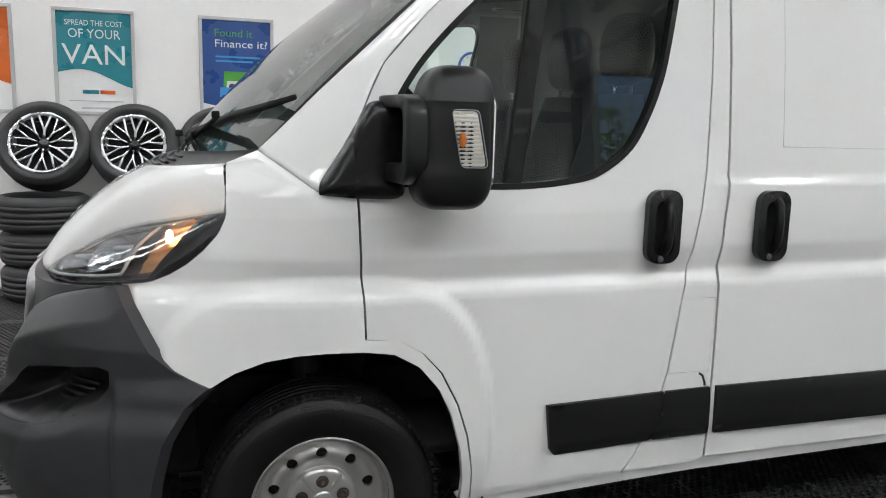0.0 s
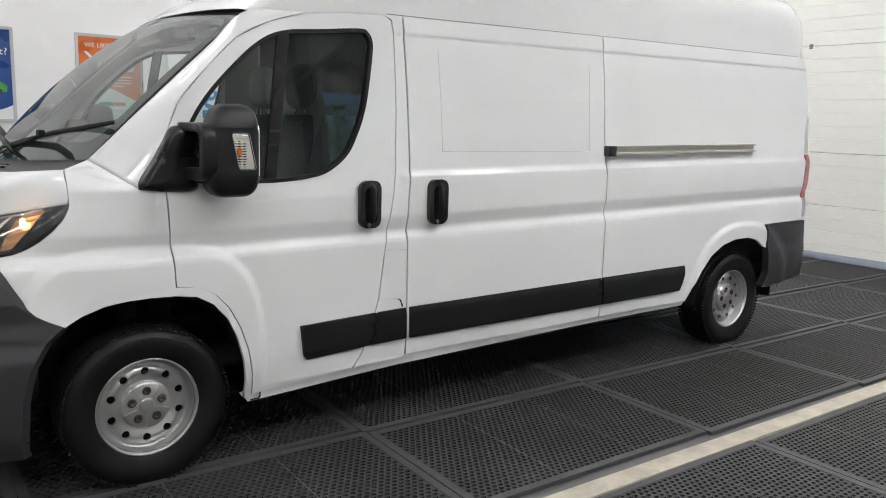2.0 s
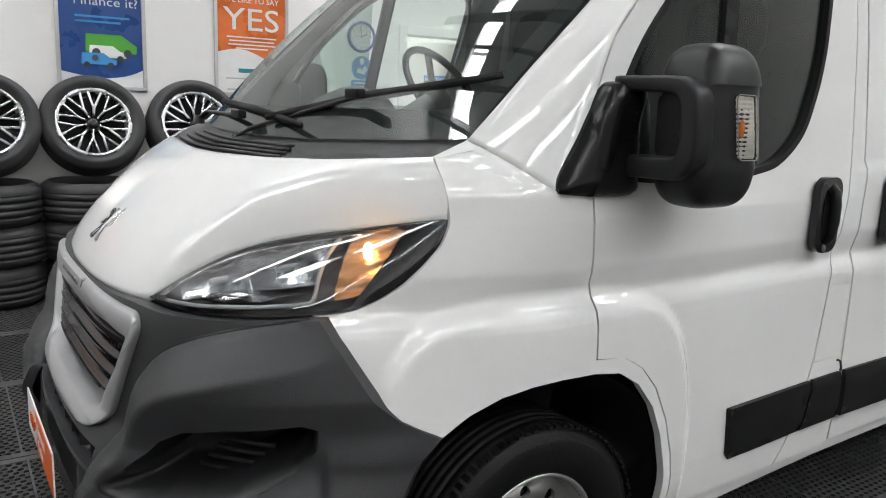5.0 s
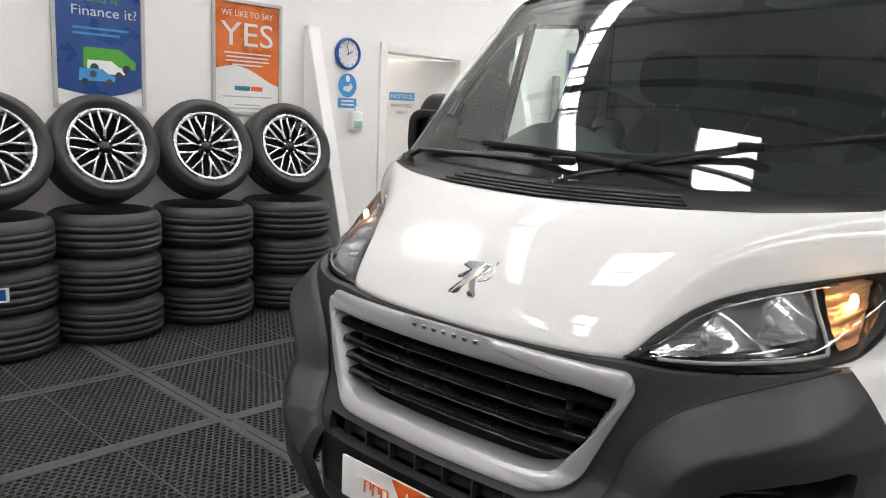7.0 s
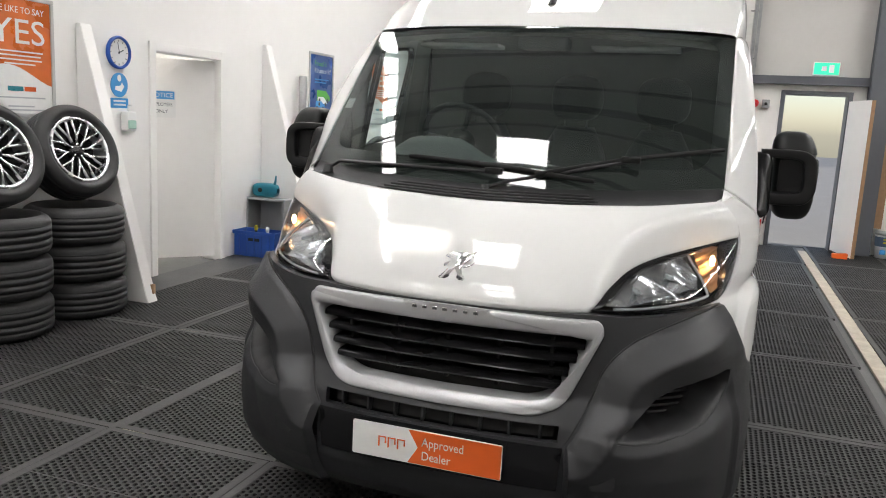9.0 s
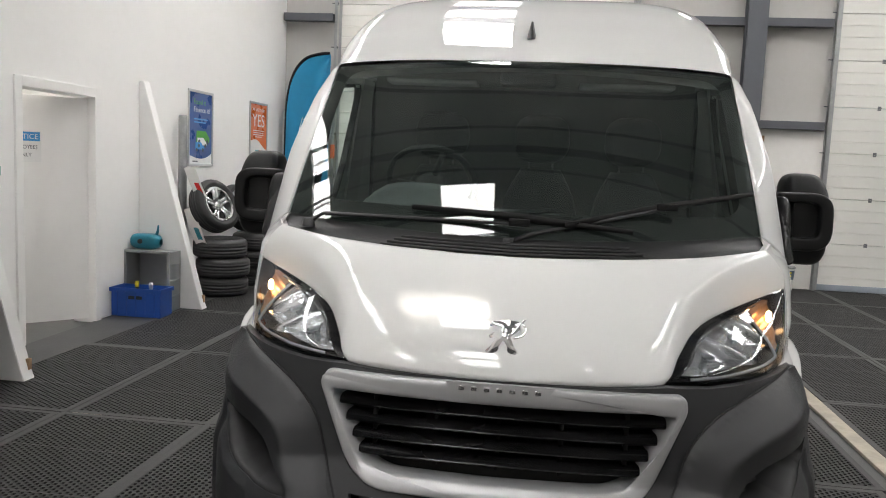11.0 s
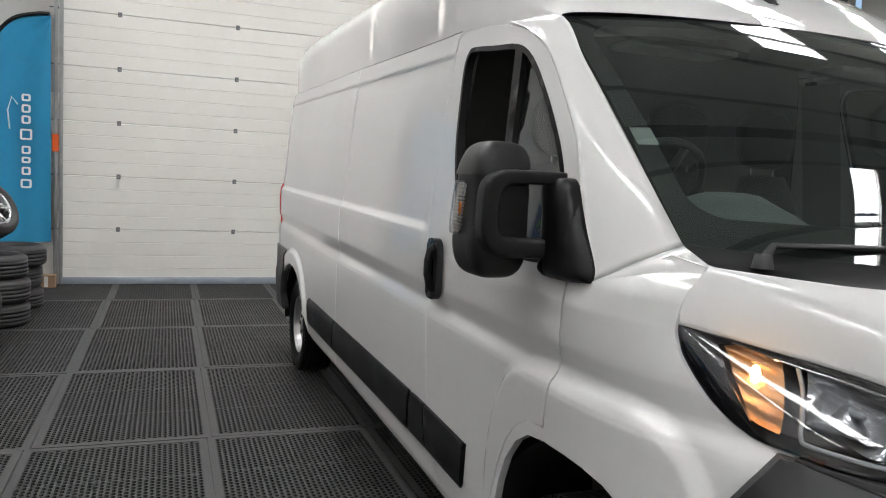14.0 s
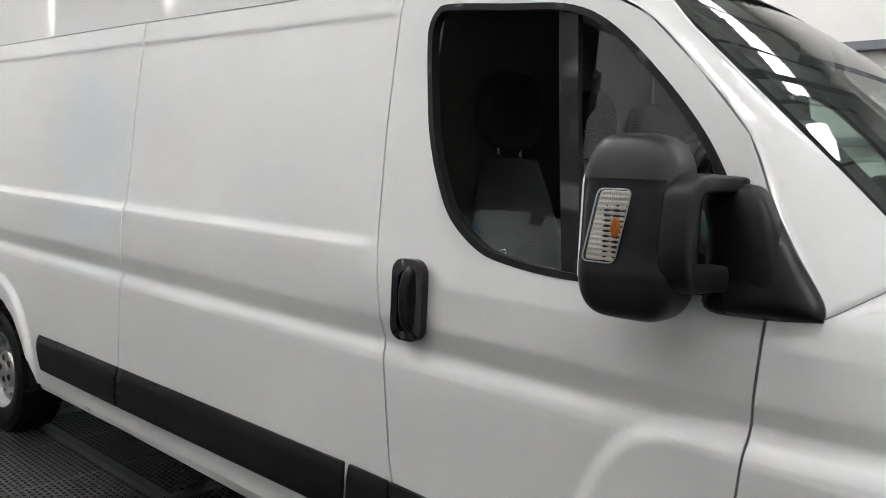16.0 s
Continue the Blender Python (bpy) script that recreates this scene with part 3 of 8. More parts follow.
# sectional doors: panels, hinge catches, tracks
def sectional_door(name, y0, y1, lead):
    e = empty(name, (BACK_X + 0.02, (y0 + y1) / 2, 0), "cream white insulated sectional door, closed, with hinge rows", "sectional door", "sectional doors", "structure")
    hw, pitch = (y1 - y0) / 2, 0.6215
    for k in range(8):
        z0 = 0.03 + k * pitch
        bm = bmesh.new()
        prof, rib = [], (pitch - 0.006) / 4
        for r in range(4):
            q0 = 0.003 + rib * r
            prof += [(0.0, q0), (0.0065, q0 + 0.006), (0.0072, q0 + rib * 0.5), (0.0072, q0 + rib - 0.004)]
        prof.append((0.0, pitch - 0.003))
        rows = [[(p, -hw, z0 + q), (p, hw, z0 + q)] for p, q in prof]
        grid_mesh(rows, bm)
        box(bm, (-0.045, -hw, z0 + 0.003), (-0.006, hw, z0 + pitch - 0.003))
        bmesh.ops.recalc_face_normals(bm, faces=bm.faces[:])
        part("door_section", bm, M["sect_door"], e, smooth=False)
    for k in range(1, 6):
        z = 0.03 + k * pitch
        for y in lead:
            bm = bmesh.new()
            box(bm, (0.002, -0.022, -0.028), (0.010, 0.022, -0.006), 0.001)
            box(bm, (0.002, -0.022, 0.006), (0.010, 0.022, 0.028), 0.001)
            tube([(0.012, -0.024, 0), (0.012, 0.024, 0)], 0.006, 6, bm)
            part("hinge", bm, M["hinge_steel"], e, "small galvanised steel hinge", at=(0, y - (y0 + y1) / 2, z))
    part("bottom_seal", slab((-0.05, -hw, 0.0), (0.016, hw, 0.085), 0.004), M["rail_grey"], e, "grey bottom rail with rubber seal")
    for s in (-1, 1):
        bm = bmesh.new()
        box(bm, (0.02, -0.02, 0.0), (0.10, -0.012, D_TOP + 0.3))
        box(bm, (0.02, 0.03, 0.0), (0.026, 0.07, D_TOP + 0.3))
        box(bm, (0.094, -0.02, 0.0), (0.10, 0.022, D_TOP + 0.3))
        tr = part("track", bm, M["galv"], e, "galvanised vertical door track", at=pose(0, s * (hw + 0.03), 0, 0, 0, 0 if s > 0 else 0), smooth=False)
        for k in range(1, 7):
            bm = bmesh.new()
            lathe([(0.0, -0.02), (0.022, -0.02), (0.024, 0.0), (0.022, 0.02), (0.0, 0.02)], 12, 'Y', bm=bm)
            tube([(0, -0.07, 0), (0, 0.03, 0)], 0.007, 6, bm)
            part("roller", bm, M["steelwork"], e, "dark track roller and bracket", at=(0.06, s * (hw + 0.03), 0.03 + k * pitch))
    return e


sectional_door("sectional_door", D1[0], D1[1], (-2.352, -1.03, 0.14))
sectional_door("sectional_door", D2[0], D2[1], (4.53, 5.865, 7.20))
# raised loading door in the left-hand bay
bm = bmesh.new()
for k in range(4):
    box(bm, (OPEN_A - 0.05, LEFT_Y - 2.9 + k * 0.61, 4.42), (OPEN_B + 0.35, LEFT_Y - 2.9 + k * 0.61 + 0.60, 4.46), 0.004)
structure("overhead_door", bm, M["sect_door"], "pale sectional door raised flat under the roof", "sectional door")
for x in (OPEN_A - 0.12, OPEN_B + 0.42):
    structure("overhead_track", slab((x - 0.03, LEFT_Y - 3.1, 4.36), (x + 0.03, LEFT_Y - 0.1, 4.42)), M["galv"], "galvanised overhead door track", "track")

# exit doorway frame and the yard beyond
bm = bmesh.new()
box(bm, (BACK_X - 0.24, EXIT_A - 0.05, -0.02), (BACK_X + 0.02, EXIT_A + 0.006, EXIT_H + 0.05), 0.003)
box(bm, (BACK_X - 0.24, EXIT_B - 0.006, -0.02), (BACK_X + 0.02, EXIT_B + 0.05, EXIT_H + 0.05), 0.003)
box(bm, (BACK_X - 0.24, EXIT_A + 0.006, EXIT_H - 0.006), (BACK_X + 0.02, EXIT_B - 0.006, EXIT_H + 0.05), 0.003)
structure("door_frame_exit", bm, M["steelwork"], "dark frame of the open exit doorway", "door frame")
structure("yard", slab((-40, -20, -0.015), (-8.47, 40, -0.004)), M["tarmac"], "pale concrete yard outside the exit", "yard")

# floor mats in a bond of 1.5 by 0.87 metre tiles
MAT_W, MAT_D, MAT_E = 1.470, 0.868, 0.038


def mat_border(bm, index):
    w, d, e = MAT_W, MAT_D, MAT_E
    for lo, hi in (((0, 0), (w, e)), ((0, d - e), (w, d)), ((0, e), (e, d - e)), ((w - e, e), (w, d - e))):
        t = bmesh.new()
        box(t, (lo[0], lo[1], -0.018), (hi[0], hi[1], 0.0))
        merge(bm, t, None, index)


def far_mat_mesh():
    bm = bmesh.new()
    box(bm, (MAT_E, MAT_E, -0.018), (MAT_W - MAT_E, MAT_D - MAT_E, -0.003))
    mat_border(bm, 1)
    me = bpy.data.meshes.new("floor_mat")
    bm.to_mesh(me)
    bm.free()
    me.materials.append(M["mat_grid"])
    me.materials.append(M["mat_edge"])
    return me


def ring_mat_mesh():
    """A mat whose staggered oval openings go through it onto a black shade sheet, with two ribs across."""
    nx, ny = 42, 30
    cw, ch = (MAT_W - 2 * MAT_E) / nx, (MAT_D - 2 * MAT_E) / ny
    verts, faces = [], []

    def quad(*p):
        faces.append(tuple(range(len(verts), len(verts) + len(p))))
        verts.extend(p)
    for j in range(ny):
        y = MAT_E + ch * (j + 0.5)
        off = 0.5 if j % 2 else 0.0
        for i in range(nx + (1 if off else 0)):
            x0, x1 = MAT_E + cw * (i - off), MAT_E + cw * (i - off + 1)
            x0, x1 = max(x0, MAT_E), min(x1, MAT_W - MAT_E)
            if x1 - x0 < cw * 0.9:
                quad((x0, y - ch / 2, -0.002), (x1, y - ch / 2, -0.002), (x1, y + ch / 2, -0.002), (x0, y + ch / 2, -0.002))
                continue
            xc, a, b = (x0 + x1) / 2, cw * 0.37, ch * 0.33
            hole = [(xc - a, y), (xc - a * 0.55, y - b), (xc + a * 0.55, y - b), (xc + a, y), (xc + a * 0.55, y + b), (xc - a * 0.55, y + b)]
            n0 = len(verts)
            verts.extend([(x0, y - ch / 2, -0.002), (x1, y - ch / 2, -0.002), (x1, y + ch / 2, -0.002), (x0, y + ch / 2, -0.002)])
            verts.extend([(p, q, -0.002) for p, q in hole])
            verts.extend([(p, q, -0.016) for p, q in hole])
            c, t, u = n0, n0 + 4, n0 + 10
            faces.extend([(c, c + 1, t + 2, t + 1), (c + 1, t + 3, t + 2), (c + 1, c + 2, t + 3), (c + 2, t + 4, t + 3), (c + 2, c + 3, t + 5, t + 4), (c + 3, t, t + 5), (c + 3, c, t), (c, t + 1, t)])
            for k in range(6):
                m = (k + 1) % 6
                faces.append((t + k, t + m, u + m, u + k))
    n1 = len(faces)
    # black sheet hides the concrete, standing in for shade in the openings
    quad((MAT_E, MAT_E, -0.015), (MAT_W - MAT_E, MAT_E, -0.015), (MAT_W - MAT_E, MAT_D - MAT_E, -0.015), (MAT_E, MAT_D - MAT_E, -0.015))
    n2 = len(faces)
    for f in (1 / 3, 2 / 3):
        x = MAT_W * f
        quad((x - 0.004, MAT_E, 0.0), (x + 0.004, MAT_E, 0.0), (x + 0.004, MAT_D - MAT_E, 0.0), (x - 0.004, MAT_D - MAT_E, 0.0))
    bm = bmesh.new()
    mat_border(bm, 1)
    for f in bm.faces:
        quad(*[tuple(v.co) for v in f.verts])
    bm.free()
    me = bpy.data.meshes.new("floor_mat")
    me.from_pydata(verts, [], faces)
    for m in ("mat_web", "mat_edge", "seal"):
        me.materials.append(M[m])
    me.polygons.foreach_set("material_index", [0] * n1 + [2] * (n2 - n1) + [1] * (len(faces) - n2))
    me.update()
    return me


mats = empty("mat_floor", (0, 0, 0), "black perforated rubber ring mats laid edge to edge", "floor mat", "", "structure")
far_mat, ring_mat = far_mat_mesh(), ring_mat_mesh()
# rows drift a little along the room; each set has its own first joint and pitch
mat_rows = [(y, 0.42, 1.515, 0.033) for y in (-3.49, -2.618, -1.746, -0.874)] + [(y, 0.465, 1.476, 0.030) for y in (0.075, 0.972)] + [(2.055 + 0.874 * k, 0.43, 1.500, 0.016) for k in range(0, 8)]
rng_mat = random.Random(5)
for y0, x0, pitch, drift in mat_rows:
    for i in range(-6, 6):
        x = x0 + pitch * i
        y = y0 - drift * (x + 0.7)
        if x < BACK_X - 0.7 or y + 0.86 > LEFT_Y + 0.4:
            continue
        near = -7.6 < x < 3.2 and y < 3.9
        ob = new("floor_mat", ring_mat if near else far_mat)
        ob.matrix_basis = pose(x, y, rng_mat.uniform(-0.001, 0.001), 0, 0, -math.degrees(drift) * 0.5 + rng_mat.uniform(-0.12, 0.12)) @ Matrix.Diagonal(((pitch - 0.006) / MAT_W, 1, 1, 1))
        ob.parent = mats
# pale beige slivers between some mats
for x, y, l in ((0.416, -3.44, 0.5), (0.416, -1.72, 0.82), (1.931, -2.65, 0.80), (1.931, -0.90, 0.4), (-1.099, -2.55, 0.35), (1.931, 0.08, 0.6)):
    structure("floor_joint", slab((x - 0.005, y, -0.018), (x + 0.001, y + l, -0.001)), M["tape"], "pale sliver between two mats", "floor strip")
strip = structure("floor_strip", slab((BACK_X + 0.3, -0.052, -0.018), (FRONT_X, 0.052, 0.002), 0.002), M["tape"], "worn beige strip between the mats", "floor strip")
strip.matrix_basis = pose(0, 1.992, 0, 0, 0, -0.9)
structure("floor_edge", slab((BACK_X + 0.02, WALL_Y, -0.018), (FRONT_X, -3.30, -0.006)), M["mat_edge"], "dark smooth rubber strip along the wall", "floor")

# ---------------------------------------------------------------- panel van
# Van axes: x forward from the front axle, y to its left, z up.
RAKE = 0.015
FWX, RWX, WZ, WR = 0.0, -4.03, 0.322, 0.334
SIDE_LOW = [(0.28, 0.980), (0.33, 0.993), (0.45, 1.004), (0.60, 1.0070), (0.80, 1.0085), (0.885, 1.0085), (0.915, 1.0075), (0.933, 1.0035), (0.946, 0.9965), (0.956, 0.9910), (0.963, 0.9885), (0.970, 0.9882), (0.979, 0.9896), (1.004, 0.9968), (1.028, 1.0036), (1.036, 1.0054), (1.046, 1.0062), (1.09, 1.0066), (1.15, 1.0064)]
SIDE_PANEL = SIDE_LOW + [(1.19, 1.0058), (1.224, 1.0035), (1.236, 0.996), (1.250, 0.9885), (1.258, 0.9865), (1.40, 0.973), (1.60, 0.950), (1.80, 0.920), (1.885, 0.9055), (1.892, 0.9105), (1.902, 0.9100), (1.99, 0.8935)]
SIDE_DOOR = SIDE_LOW + [(1.19, 1.001), (1.25, 0.992), (1.40, 0.974), (1.60, 0.950), (1.80, 0.921), (1.892, 0.908), (1.99, 0.8935)]
PANEL_Z, PANEL_Y = zip(*SIDE_PANEL)
DOOR_Z, DOOR_Y = zip(*SIDE_DOOR)


def side_y(x, z):
    """Half-width of the body side."""
    zb = z - RAKE * max(0.0, -x)
    k = sstep(-1.16, -1.24, x)
    y = lerp(zb, DOOR_Z, DOOR_Y) * (1 - k) + lerp(zb, PANEL_Z, PANEL_Y) * k
    # the load body stands more upright towards the rear
    y += 0.022 * sstep(-1.3, -3.0, x) * sstep(1.35, 1.90, zb)
    # squared shoulder round the front arch, rounder one at the rear
    for cx, a, b, n in ((FWX, 0.478, 0.672, 3.6), (RWX, 0.555, 0.565, 2.4)):
        if abs(x - cx) < 0.75 and z < 1.1:
            r = (abs((x - cx) / a) ** n + abs((z - 0.30) / b) ** n) ** (1 / n)
            y += 0.022 * (1 - sstep(0.968, 1.036, r)) * sstep(0.28, 0.45, z)
    # nose: the wing turns in towards the lamp and the bonnet
    if x > -0.06:
        a = lerp(z, [0.65, 0.70, 0.80, 0.90, 0.97, 1.06, 1.157, 1.28], [0.20, 0.23, 0.31, 0.39, 0.46, 0.62, 0.86, 1.0])
        y -= a * (x + 0.06) ** 2
        y -= 0.05 * sstep(1.20, 1.30, z) * sstep(-0.06, 0.15, x)
    # rear corner turns in a little
    if x < -4.62:
        y -= 0.35 * (-4.62 - x) ** 2
    return y


def side_fun(s):
    return lambda x, z: (x, s * side_y(x, z), z)


def side_panel(name, outline, s, parent, material, holes=(), label="", depth=0.022, gap=0.0011, step=(0.019, 0.0085)):
    o = shrink(list(outline), gap)
    bm = sheet(o, side_fun(s), holes, step, 0.03, depth, lambda x, z: (0, -s, 0))
    fix_normals(bm, lambda c: Vector((0, s, 0)))
    # shading follows the smooth body surface
    ns, e = [], 0.0045
    bm.verts.index_update()
    flush = [abs(abs(v.co.y) - side_y(v.co.x, v.co.z)) < 1e-4 for v in bm.verts]
    for v in bm.verts:
        x, _, z = v.co
        n = Vector(((side_y(x - e, z) - side_y(x + e, z)) / (2 * e), 1.0, (side_y(x, z - e) - side_y(x, z + e)) / (2 * e)))
        n.y *= s
        n.normalize()
        ns.append(n if all(flush[w.index] for f in v.link_faces for w in f.verts) else Vector((0, 0, 0)))
    ob = part(name, bm, material, parent, label)
    ob.data.normals_split_custom_set_from_vertices(ns)
    return ob


def fix_normals(bm, out):
    bm.normal_update()
    for f in bm.faces:
        if f.normal.dot(out(f.calc_center_median())) < -0.05:
            f.normal_flip()


van = empty("panel_van", (0, 0, 0), "white long-wheelbase panel van with dark grey bumpers, parked on rubber mats", "van")
PAINT = M["white_paint"]

DOOR_REAR = [(-1.182, 1.90), (-1.172, 1.561), (-1.155, 1.28), (-1.106, 0.966), (-1.092, 0.904), (-1.06, 0.662), (-1.03, 0.55), (-0.972, 0.40), (-0.93, 0.335)]
DOOR_OUT = [(-0.106, 0.823), (-0.086, 1.206), (-0.091, 1.414), (-0.157, 1.56), (-0.28, 1.70), (-0.412, 1.827), (-0.56, 1.905), (-0.737, 1.954), (-0.95, 1.978), (-1.13, 1.987), (-1.172, 1.968)] + DOOR_REAR + [(-0.66, 0.318), (-0.432, 0.303), (-0.425, 0.40), (-0.405, 0.52), (-0.372, 0.62), (-0.322, 0.715), (-0.265, 0.775), (-0.20, 0.812)]
WIN = [(-0.19, 1.236), (-0.30, 1.228), (-0.543, 1.228), (-0.70, 1.243), (-0.80, 1.270), (-0.902, 1.345), (-0.965, 1.45), (-1.005, 1.55), (-1.030, 1.65), (-1.060, 1.80), (-1.064, 1.860), (-1.045, 1.900), (-1.000, 1.914), (-0.80, 1.893), (-0.622, 1.872), (-0.50, 1.815), (-0.36, 1.69), (-0.245, 1.56), (-0.17, 1.43), (-0.15, 1.33), (-0.158, 1.26)]
WIN = [(p.x, p.y) for p in bez([(x, z, 0) for x, z in WIN + WIN[:1]], 105)][:-1]
WING_OUT = [(-0.103, 0.823), (-0.082, 1.204), (0.010, 1.214), (0.170, 1.300), (0.250, 1.282), (0.254, 1.20), (0.253, 1.160), (0.257, 1.140), (0.275, 1.102), (0.312, 1.058), (0.356, 1.019), (0.40, 0.990), (0.448, 0.969), (0.50, 0.961), (0.525, 0.961), (0.50, 0.90), (0.452, 0.80), (0.40, 0.752), (0.302, 0.704), (0.24, 0.742), (0.16, 0.772), (0.08, 0.785), (0.0, 0.789), (-0.10, 0.787), (-0.185, 0.775), (-0.255, 0.735), (-0.315, 0.665), (-0.355, 0.58), (-0.383, 0.48), (-0.397, 0.38), (-0.40, 0.290), (-0.430, 0.290), (-0.423, 0.40), (-0.402, 0.52), (-0.369, 0.62), (-0.319, 0.715), (-0.263, 0.778), (-0.198, 0.815)]
REAR_ARCH = [(-3.46, 0.372), (-3.495, 0.47), (-3.57, 0.575), (-3.66, 0.67), (-3.78, 0.735), (-3.92, 0.765), (-4.06, 0.768), (-4.18, 0.745), (-4.265, 0.69), (-4.31, 0.61), (-4.33, 0.52)]


def body_side(s):
    left = s > 0
    # front wing
    side_panel("wing", WING_OUT, s, van, PAINT, step=(0.012, 0.008))
    # cab door
    door = side_panel("cab_door", DOOR_OUT, s, van, PAINT, [WIN], "white cab door with a framed window", step=(0.014, 0.008))
    # window rubber, glass and divider
    ring_in = shrink(WIN, 0.017)
    f = side_fun(s)
    off = lambda d: (lambda x, z: (x, s * (side_y(x, z) - d), z))
    bm = sheet(WIN, off(-0.002), [ring_in], (0.05, 0.05), 0.03, 0.03, lambda x, z: (0, -s, 0))
    fix_normals(bm, lambda c: Vector((0, s, 0)))
    part("window_seal", bm, M["seal"], door, "black rubber window seal")
    pane = shrink(WIN, 0.012)
    if not left:
        pane = [(x, z) for x, z in pane if x > -0.55]
        low = [(-0.56, 1.243), (-0.70, 1.255), (-0.80, 1.282), (-0.895, 1.352), (-0.80, 1.372), (-0.68, 1.375), (-0.56, 1.362)]
        bm = sheet(low, off(0.016), (), (0.08, 0.05), 0.05)
        fix_normals(bm, lambda c: Vector((0, s, 0)))
        g = part("lowered_glass", bm, M["door_glass"], door, "side window wound down")
        g.visible_shadow = False
    bm = sheet(pane, off(0.016), (), (0.08, 0.05), 0.05)
    fix_normals(bm, lambda c: Vector((0, s, 0)))
    g = part("door_glass", bm, M["door_glass"], door, "green tinted side window")
    g.visible_shadow = False
    div = [(-0.500, 1.225), (-0.548, 1.225), (-0.655, 1.885), (-0.600, 1.872)]
    bm = sheet(div, off(0.004), (), (0.05, 0.05), 0.04, 0.02, lambda x, z: (0, -s, 0))
    fix_normals(bm, lambda c: Vector((0, s, 0)))
    part("window_divider", bm, M["seal"], door, "black upright divider bar")
    handle(door, s, -0.998, 1.12)
    # pillar strip with the fuel flap behind the door
    flap = [(-1.094, 0.895), (-1.214, 0.894), (-1.212, 0.655), (-1.066, 0.655)]
    pil = [(-0.933, 0.335), (-0.975, 0.40), (-1.033, 0.55), (-1.063, 0.662), (-1.095, 0.904), (-1.109, 0.966), (-1.158, 1.28), (-1.175, 1.561), (-1.185, 1.90), (-1.176, 1.97), (-1.13, 1.990), (-1.13, 2.005), (-1.235, 2.005), (-1.238, 1.90), (-1.236, 1.30), (-1.222, 1.14), (-1.218, 0.96), (-1.222, 0.60), (-1.226, 0.36), (-1.20, 0.345)]
    if left:
        # dark sheet added behind the door gap in place of its shade
        bm = grid_mesh([[(x, s * (side_y(x, z) - 0.026), z) for x in (-1.26, -1.19)] for z in np.linspace(0.36, 1.97, 20)])
        part("gap_backing", bm, M["seal"], van)
        # faint outline left by a removed sign
        for p, q_ in (((-1.437, 1.362), (-2.479, 1.362)), ((-1.437, 1.362), (-1.437, 1.849)), ((-2.479, 1.362), (-2.479, 1.849))):
            pts = [(p[0] + (q_[0] - p[0]) * k / 12, p[1] + (q_[1] - p[1]) * k / 12) for k in range(13)]
            part("decal_line", tube([(a, s * side_y(a, b), b) for a, b in pts], 0.0011, 5), M["grey_print"], van, "faint grey outline of a removed sign")
        side_panel("door_pillar", pil, s, van, PAINT, [flap], depth=0.03)
        fl = side_panel("fuel_flap", flap, s, van, PAINT, label="small white fuel filler flap", step=(0.05, 0.05))
        bm = tube([(-1.165, s * 1.024, 0.655), (-1.170, s * 1.034, 0.652), (-1.180, s * 1.034, 0.628), (-1.184, s * 1.030, 0.618)], 0.004, 6)
        part("flap_catch", bm, M["black_plastic"], fl, "small black flap catch")
    # side panel or sliding door, then rear quarter
    top = lambda x: 1.974 + RAKE * -x
    mid = [(-1.232, 0.36), (-1.228, 0.60), (-1.224, 0.96), (-1.228, 1.14), (-1.242, 1.30), (-1.244, 1.90), (-1.242, top(-1.25))] + [(x, top(x)) for x in (-1.6, -2.0, -2.4, -2.595)] + [(-2.600, 1.6), (-2.612, 0.98), (-2.622, 0.375), (-2.0, 0.367)]
    if not left:
        mid = pil[:12] + mid[6:] + [(-1.226, 0.36), (-1.20, 0.345)]
    side_panel("sliding_door" if left else "side_panel", mid, s, van, PAINT, label="white sliding load door" if left else "plain white load panel")
    q = [(-2.604, 1.6), (-2.600, top(-2.6))] + [(x, top(x)) for x in (-3.0, -3.5, -4.0, -4.4, -4.735)] + [(-4.79, 1.95), (-4.835, 1.68), (-4.845, 1.3), (-4.835, 0.855), (-4.29, 0.848), (-4.305, 0.75), (-4.30, 0.68)] + REAR_ARCH[::-1][2:] + [(-3.40, 0.378), (-2.626, 0.376), (-2.616, 0.98)]
    side_panel("rear_quarter", q, s, van, PAINT, label="white rear quarter panel")
    if left:
        handle(van, s, -1.385, 1.118)
        rail = empty("slide_rail", (0, 0, 0), "brushed metal sliding-door rail")
        rail.parent = van
        y = side_y(-3.3, 1.36) + 0.007
        lips = [(y - 0.01, 1.345), (y + 0.030, 1.345), (y + 0.030, 1.357), (y + 0.012, 1.357), (y + 0.012, 1.386), (y + 0.030, 1.386), (y + 0.030, 1.397), (y - 0.01, 1.397)]
        bm = prism(lips, 1.44, 0.0, Matrix(((0, 0, 1, -4.10), (1, 0, 0, 0), (0, 1, 0, 0), (0, 0, 0, 1))))
        bmesh.ops.recalc_face_normals(bm, faces=bm.faces[:])
        part("rail_channel", bm, M["rail_steel"], rail, "brushed steel channel", smooth=False, at=pose(0, 0, -0.041, 0, 0.86, 0))
        part("rail_end", slab((-2.66, y - 0.01, 1.335), (-2.595, y + 0.034, 1.395), 0.006), M["gloss_black"], rail, "black rail end cap")
